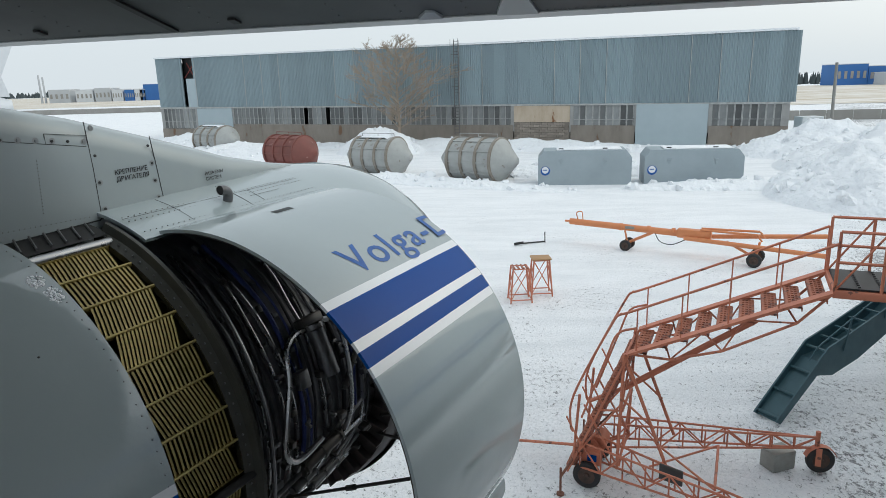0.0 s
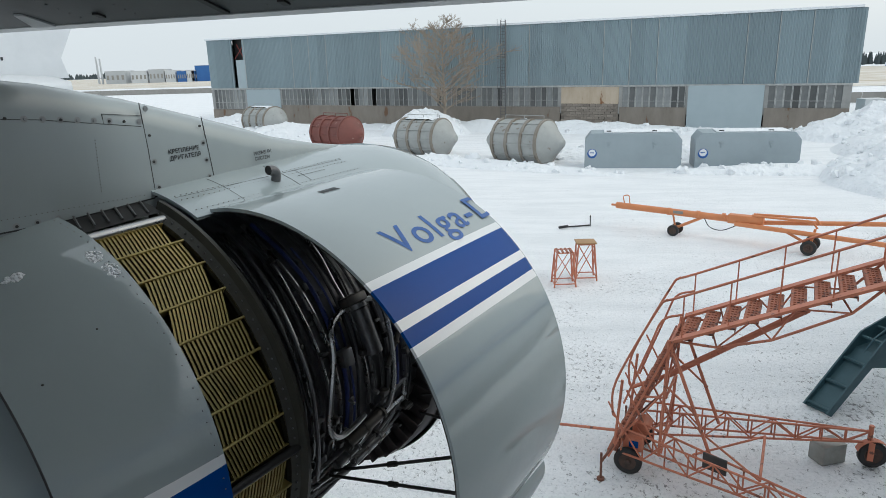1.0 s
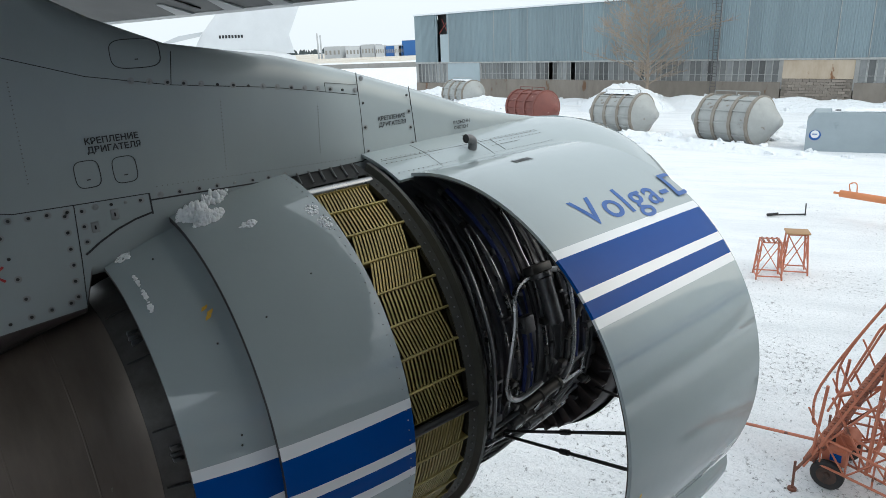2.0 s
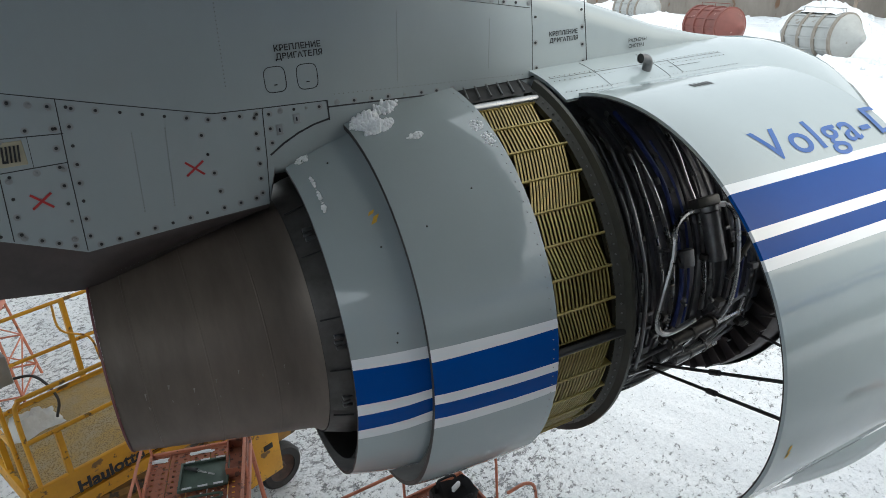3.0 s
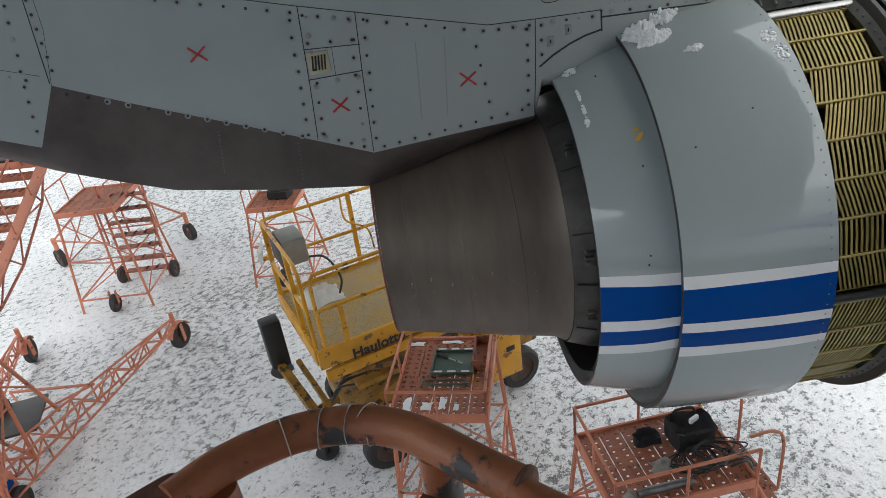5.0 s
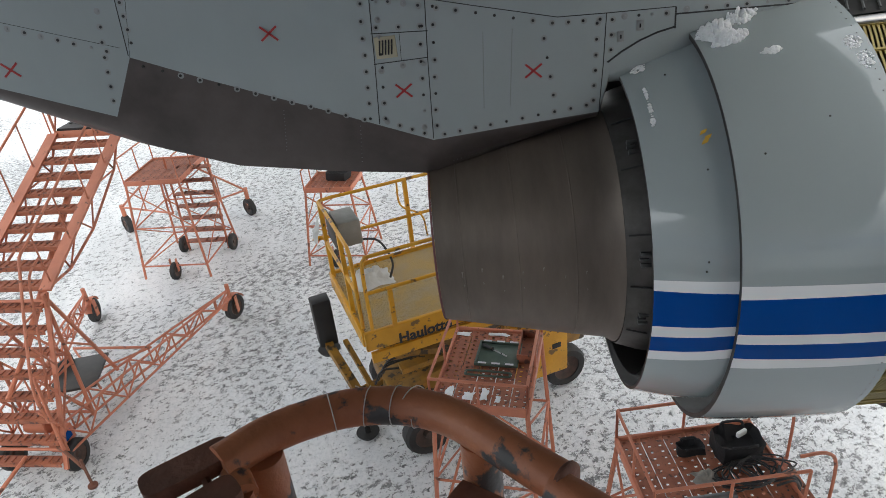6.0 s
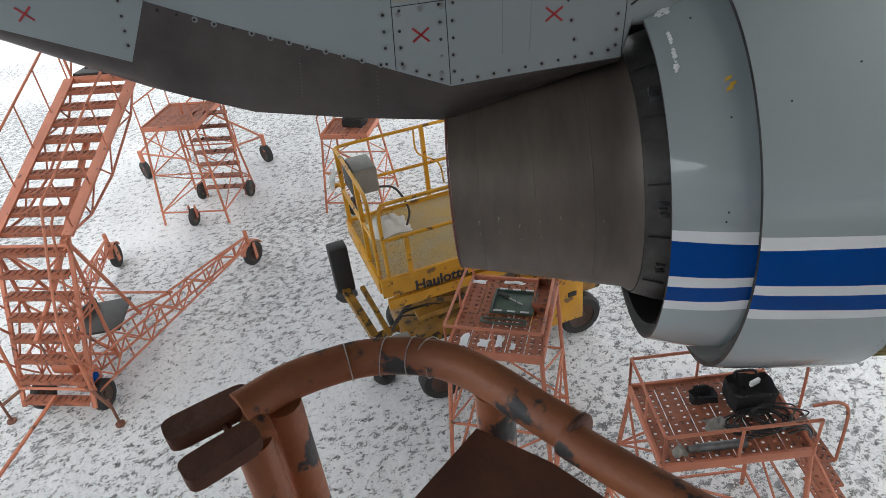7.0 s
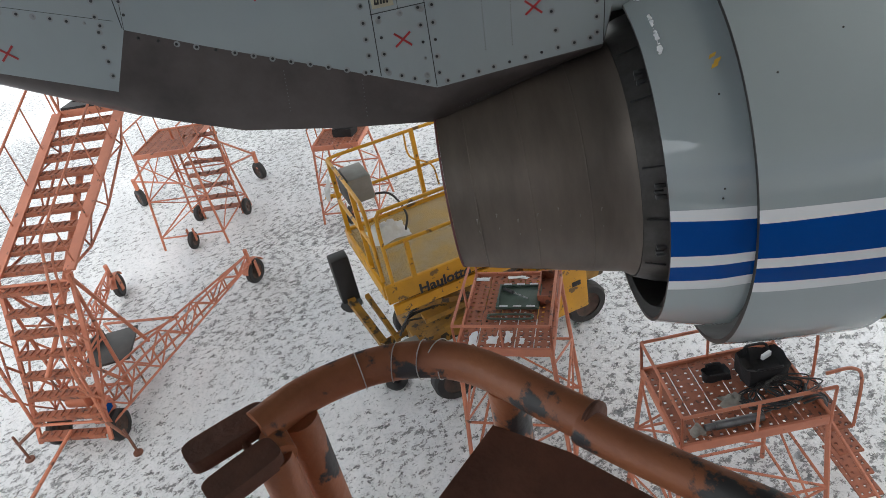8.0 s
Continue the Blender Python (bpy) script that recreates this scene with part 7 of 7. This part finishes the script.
rail_run([(0.02, 0.08, DZ + 0.05), (0.02, 0.08, DZ + 0.8), (0.02, 0.14, DZ + 0.97), (0.02, 0.3, DZ + RH), (0.02, DWD - 0.25, DZ + RH), (0.02, DWD - 0.05, DZ + RH), (0.15, DWD, DZ + RH), (0.4, DWD, DZ + RH), (1.6, DWD, DZ + RH), (DL, DWD, DZ + RH)])
rail_run([(0.02, 0.1, DZ + 0.5), (0.02, DWD - 0.05, DZ + 0.5), (0.15, DWD, DZ + 0.5), (DL, DWD, DZ + 0.5)])
for x, y in ((0.02, 0.5), (0.02, DWD - 0.08), (0.35, 0.0), (1.1, DWD), (1.45, DWD), (2.2, DWD), (DL - 0.05, DWD), (1.5, 0.0), (DL - 0.1, 0.0)):
    post(x, y, 0.0, 0.48 if (x, y) == (0.35, 0.0) else (0.9 if y == 0 else RH))
bm = bmesh.new()
tube(bm, smooth_line([(1.0, DWD, DZ + RH), (1.0, DWD - 0.06, DZ + 0.7), (1.25, DWD - 0.06, DZ + 0.5), (1.3, DWD - 0.06, DZ + 0.2)], 5), 0.012, 6)
part("gate_strut", bm, YELLOW, lift)
bm = bmesh.new()
box(bm, (0.20, DWD - 0.50, DZ + 0.82), (0.26, 0.40, 0.30), bevel=0.015)
cb = part("control_box", bm, GREYBOX, lift, "scuffed grey control box")
bm = bmesh.new()
box(bm, (0.05, DWD - 0.45, DZ + 0.80), (0.03, 0.46, 0.34), bevel=0.008)
part("box_plate", bm, BLACK, cb)
bm = bmesh.new()
tube(bm, smooth_line([(0.3, DWD - 0.6, DZ + 0.68), (0.5, DWD - 0.7, DZ + 0.65), (0.6, DWD - 0.8, DZ + 0.4), (0.55, DWD - 0.8, DZ + 0.2)], 5), 0.014, 6)
part("control_cable", bm, HOSE, lift)
crumple("plastic_sheet", "crumpled pale plastic bag lying on the lift deck", "plastic bag", LIFT @ Matrix.Translation((0.40, 1.05, DZ)), 0.62, 0.46, 0.20, CLEAR, 8)
crumple("plastic_sheet", "pale plastic bag tied to the lift rail", "plastic bag", LIFT @ Matrix.Translation((-0.06, DWD - 0.05, DZ + 0.62)) @ Matrix.Rotation(-1.3, 4, "Y"), 0.36, 0.16, 0.06, CLEAR, 11)
# scissor arms and chassis
for y in (0.28, DWD - 0.28):
    for a, b in (((0.35, 0.85), (DL - 0.4, 1.42)), ((0.35, 1.42), (DL - 0.4, 0.85)), ((0.4, 1.15), (DL - 0.4, 1.2))):
        bm = bmesh.new()
        bar(bm, (a[0], y, a[1]), (b[0], y, b[1]), 0.035, 8, 0.075, square=True)
        part("scissor_arm", bm, GRIME_SHADE, lift)
bm = bmesh.new()
box(bm, (DL / 2 + 0.1, DWD / 2, 0.72), (DL - 0.3, 0.8, 0.22), bevel=0.02)
part("chassis", bm, GRIME_SHADE, lift)
bm = bmesh.new()
box(bm, (2.10, 0.10, 0.97), (0.68, 0.36, 0.74), bevel=0.02)
eb = part("engine_cover", bm, YELLOW, lift, "yellow engine cover with a dark handle hole")
bm = bmesh.new()
box(bm, (2.28, -0.083, 1.02), (0.12, 0.012, 0.07), bevel=0.005)
part("cover_hole", bm, BLACK, eb)
bm = bmesh.new()
bar(bm, (-0.22, 1.50, 0.97), (-0.08, 0.64, 0.72), 0.05, 8, square=True)
bar(bm, (0.0, 1.40, 0.97), (0.10, 0.60, 0.72), 0.03, 8, square=True)
bar(bm, (-0.08, 0.66, 0.70), (0.30, 0.72, 0.72), 0.035, 8, square=True)
part("outrigger_beam", bm, GRIME_SHADE, lift)
bm = bmesh.new()
box(bm, (-0.20, 1.54, 1.28), (0.24, 0.22, 0.68), bevel=0.02)
part("outrigger_case", bm, BLACK, lift, "black outrigger case")
for x, y, z in ((-0.21, 1.50, 0.80), (-0.06, 0.64, 0.0)):
    bm = bmesh.new()
    bar(bm, (x, y, z + 0.55), (x, y, z + 0.06), 0.04, 10)
    bar(bm, (x, y, z + 0.06), (x, y, z), 0.15, 16, 0.11)
    part("jack_foot", bm, BLACK, lift)
bm = bmesh.new()
box(bm, (0.10, 0.06, 0.98), (0.28, 0.24, 0.16), bevel=0.02)
part("valve_block", bm, GREYBOX, lift, "grey valve block with hoses")
rng = random.Random(8)
for k in range(4):
    bm = bmesh.new()
    a = Vector((0.1 + 0.05 * k, 0.40 + 0.05 * k, 0.95))
    tube(bm, smooth_line([a, a + Vector((0.1, -0.05, 0.2)), a + Vector((0.4 + 0.1 * k, 0.1, 0.1 * rng.random())), a + Vector((0.7 + 0.12 * k, 0.25, -0.1))], 5), 0.014, 6)
    part("hydraulic_hose", bm, HOSE, lift)
for x, y in ((0.55, 0.05), (2.62, 0.34), (0.55, DWD - 0.05), (2.62, DWD - 0.20)):
    wheel(lift, Matrix.Translation((x, y, 0.30)) @ Matrix.Rotation(math.pi / 2, 4, "Z"), 0.30, 0.20)

# ---- chipped handrail of the stair on which the camera stands ----
rail = thing("stair_handrail", "chipped orange and rusty handrail loop of a platform", "handrail")
RZ = 5.55
LOOP = [(-0.628, -0.412), (-0.642, -0.365), (-0.645, -0.336), (-0.644, -0.308), (-0.639, -0.272), (-0.627, -0.240), (-0.609, -0.210), (-0.585, -0.184), (-0.553, -0.163),
        (-0.517, -0.148), (-0.480, -0.136), (-0.445, -0.124), (-0.413, -0.112)]
REST = [(-0.425, -0.117), (-0.372, -0.097), (-0.309, -0.070), (-0.183, -0.015), (0.10, 0.11), (0.60, 0.33), (1.30, 0.64)]
bm = bmesh.new()
tube(bm, smooth_line([(x, y, RZ) for x, y in LOOP], 5), 0.0222, 20)
part("bent_tube", bm, RAILP, rail, "bent orange tube with worn black patches")
bm = bmesh.new()
tube(bm, smooth_line([(x, y, RZ) for x, y in [(u + 0.006, v - 0.007) for u, v in REST]], 5), 0.0195, 20)
part("straight_tube", bm, RAILP, rail)
bm = bmesh.new()
a, b = Vector((*LOOP[-2], RZ)), Vector((*LOOP[-1], RZ))
tube(bm, [a.lerp(b, 0.80 + 0.05 * i) for i in range(6)], [0.0224, 0.0243, 0.0236, 0.0243, 0.0234, 0.0205], 20)
part("weld_collar", bm, RUST, rail, "dark weld collar")
# flattened fork of two rounded plates at the free end
for a, b in (((-0.643, -0.395, RZ + 0.002), (-0.628, -0.492, RZ + 0.002)), ((-0.592, -0.400, RZ - 0.006), (-0.570, -0.482, RZ - 0.006))):
    a, b = Vector(a), Vector(b)
    m = (b - a).to_track_quat("X", "Z").to_matrix().to_4x4()
    bm = bmesh.new()
    ring = []
    L_, w_ = (b - a).length / 2, 0.0195
    for k in range(20):
        t = k * math.pi / 10
        ct, st = math.cos(t), math.sin(t)
        ring.append((L_ * math.copysign(abs(ct) ** 0.30, ct), w_ * math.copysign(abs(st) ** 0.55, st)))
    M = Matrix.Translation((a + b) / 2) @ m
    lo = [bm.verts.new(M @ Vector((x, y, -0.009))) for x, y in ring]
    hi = [bm.verts.new(M @ Vector((x, y, 0.009))) for x, y in ring]
    bm.faces.new(lo), bm.faces.new(hi)
    for k in range(20):
        bm.faces.new((lo[k], lo[(k + 1) % 20], hi[(k + 1) % 20], hi[k]))
    bmesh.ops.bevel(bm, geom=[e for e in bm.edges if len({v.index for v in e.verts}) and abs(e.calc_face_angle(0)) > 1.2], offset=0.003, segments=2, affect="EDGES")
    part("fork_plate", bm, RUST, rail, "rusty steel fork plate")
bm = bmesh.new()
bar(bm, (-0.646, -0.402, RZ - 0.012), (-0.585, -0.398, RZ - 0.014), 0.016, 12)
part("fork_root", bm, RAILP, rail)
bm = bmesh.new()
bar(bm, (-0.622, -0.43, RZ - 0.004), (-0.585, -0.425, RZ - 0.008), 0.005, 8)
part("fork_pin", bm, RUST, rail)
for p, q, r in (((-0.630, -0.368, RZ - 0.012), (-0.625, -0.372, RZ - 1.13), 0.0235), ((-0.592, -0.408, RZ - 0.012), (-0.595, -0.415, RZ - 1.13), 0.0215), ((-0.522, -0.150, RZ - 0.01), (-0.52, -0.152, RZ - 1.13), 0.0225)):
    bm = bmesh.new()
    bar(bm, p, q, r, 16)
    part("post", bm, RAILP, rail)
bm = bmesh.new()
GUSSET = ((-0.519, -0.177), (-0.437, -0.129), (-0.345, -0.096), (-0.272, -0.071), (-0.2, -0.3), (-0.42, -0.4), (-0.47, -0.274))
lo = [Vector((x, y, RZ - 0.055)) for x, y in GUSSET]
vs = [bm.verts.new(v) for v in lo]
us = [bm.verts.new(v + Vector((0, 0, -0.012))) for v in lo]
bm.faces.new(vs), bm.faces.new(us)
for k in range(7):
    bm.faces.new((vs[k], vs[(k + 1) % 7], us[(k + 1) % 7], us[k]))
part("gusset_plate", bm, RUST, rail, "dark rusty gusset plate", smooth=False)
wire = thing("tied_wire", "thin pale wires wound round the handrail", "wire")
for k, (x, y) in enumerate(((-0.640, -0.285), (-0.627, -0.240), (-0.612, -0.214), (-0.592, -0.190))):
    bm = bmesh.new()
    c = Vector((x, y, RZ))
    out = Vector((x + 0.52, y + 0.30, 0)).normalized()
    pts = [c + (out * math.cos(i * 0.7 + k) + Vector((0, 0, 1)) * math.sin(i * 0.7 + k)) * 0.0236 + Vector((-out.y, out.x, 0)) * (0.002 * i * (k % 2) - 0.004) for i in range(10)]
    tube(bm, smooth_line(pts, 3), 0.0007, 5)
    part("wire_turn", bm, CLEAR, wire)
# platform on which the handrail stands
plat = thing("platform_floor", "rusty perforated platform below the handrail", "platform")
bm = bmesh.new()
box(bm, (0.37, -0.35, 4.42), (2.10, 0.95, 0.05))
part("floor_plate", bm, RUSTY, plat, smooth=False)
for x, y in ((-0.62, 0.08), (-0.62, -0.78), (1.35, 0.08), (1.35, -0.78)):
    bm = bmesh.new()
    bar(bm, (x, y, 0), (x, y, 4.4), 0.03, 8)
    part("leg", bm, ORANGE, plat)
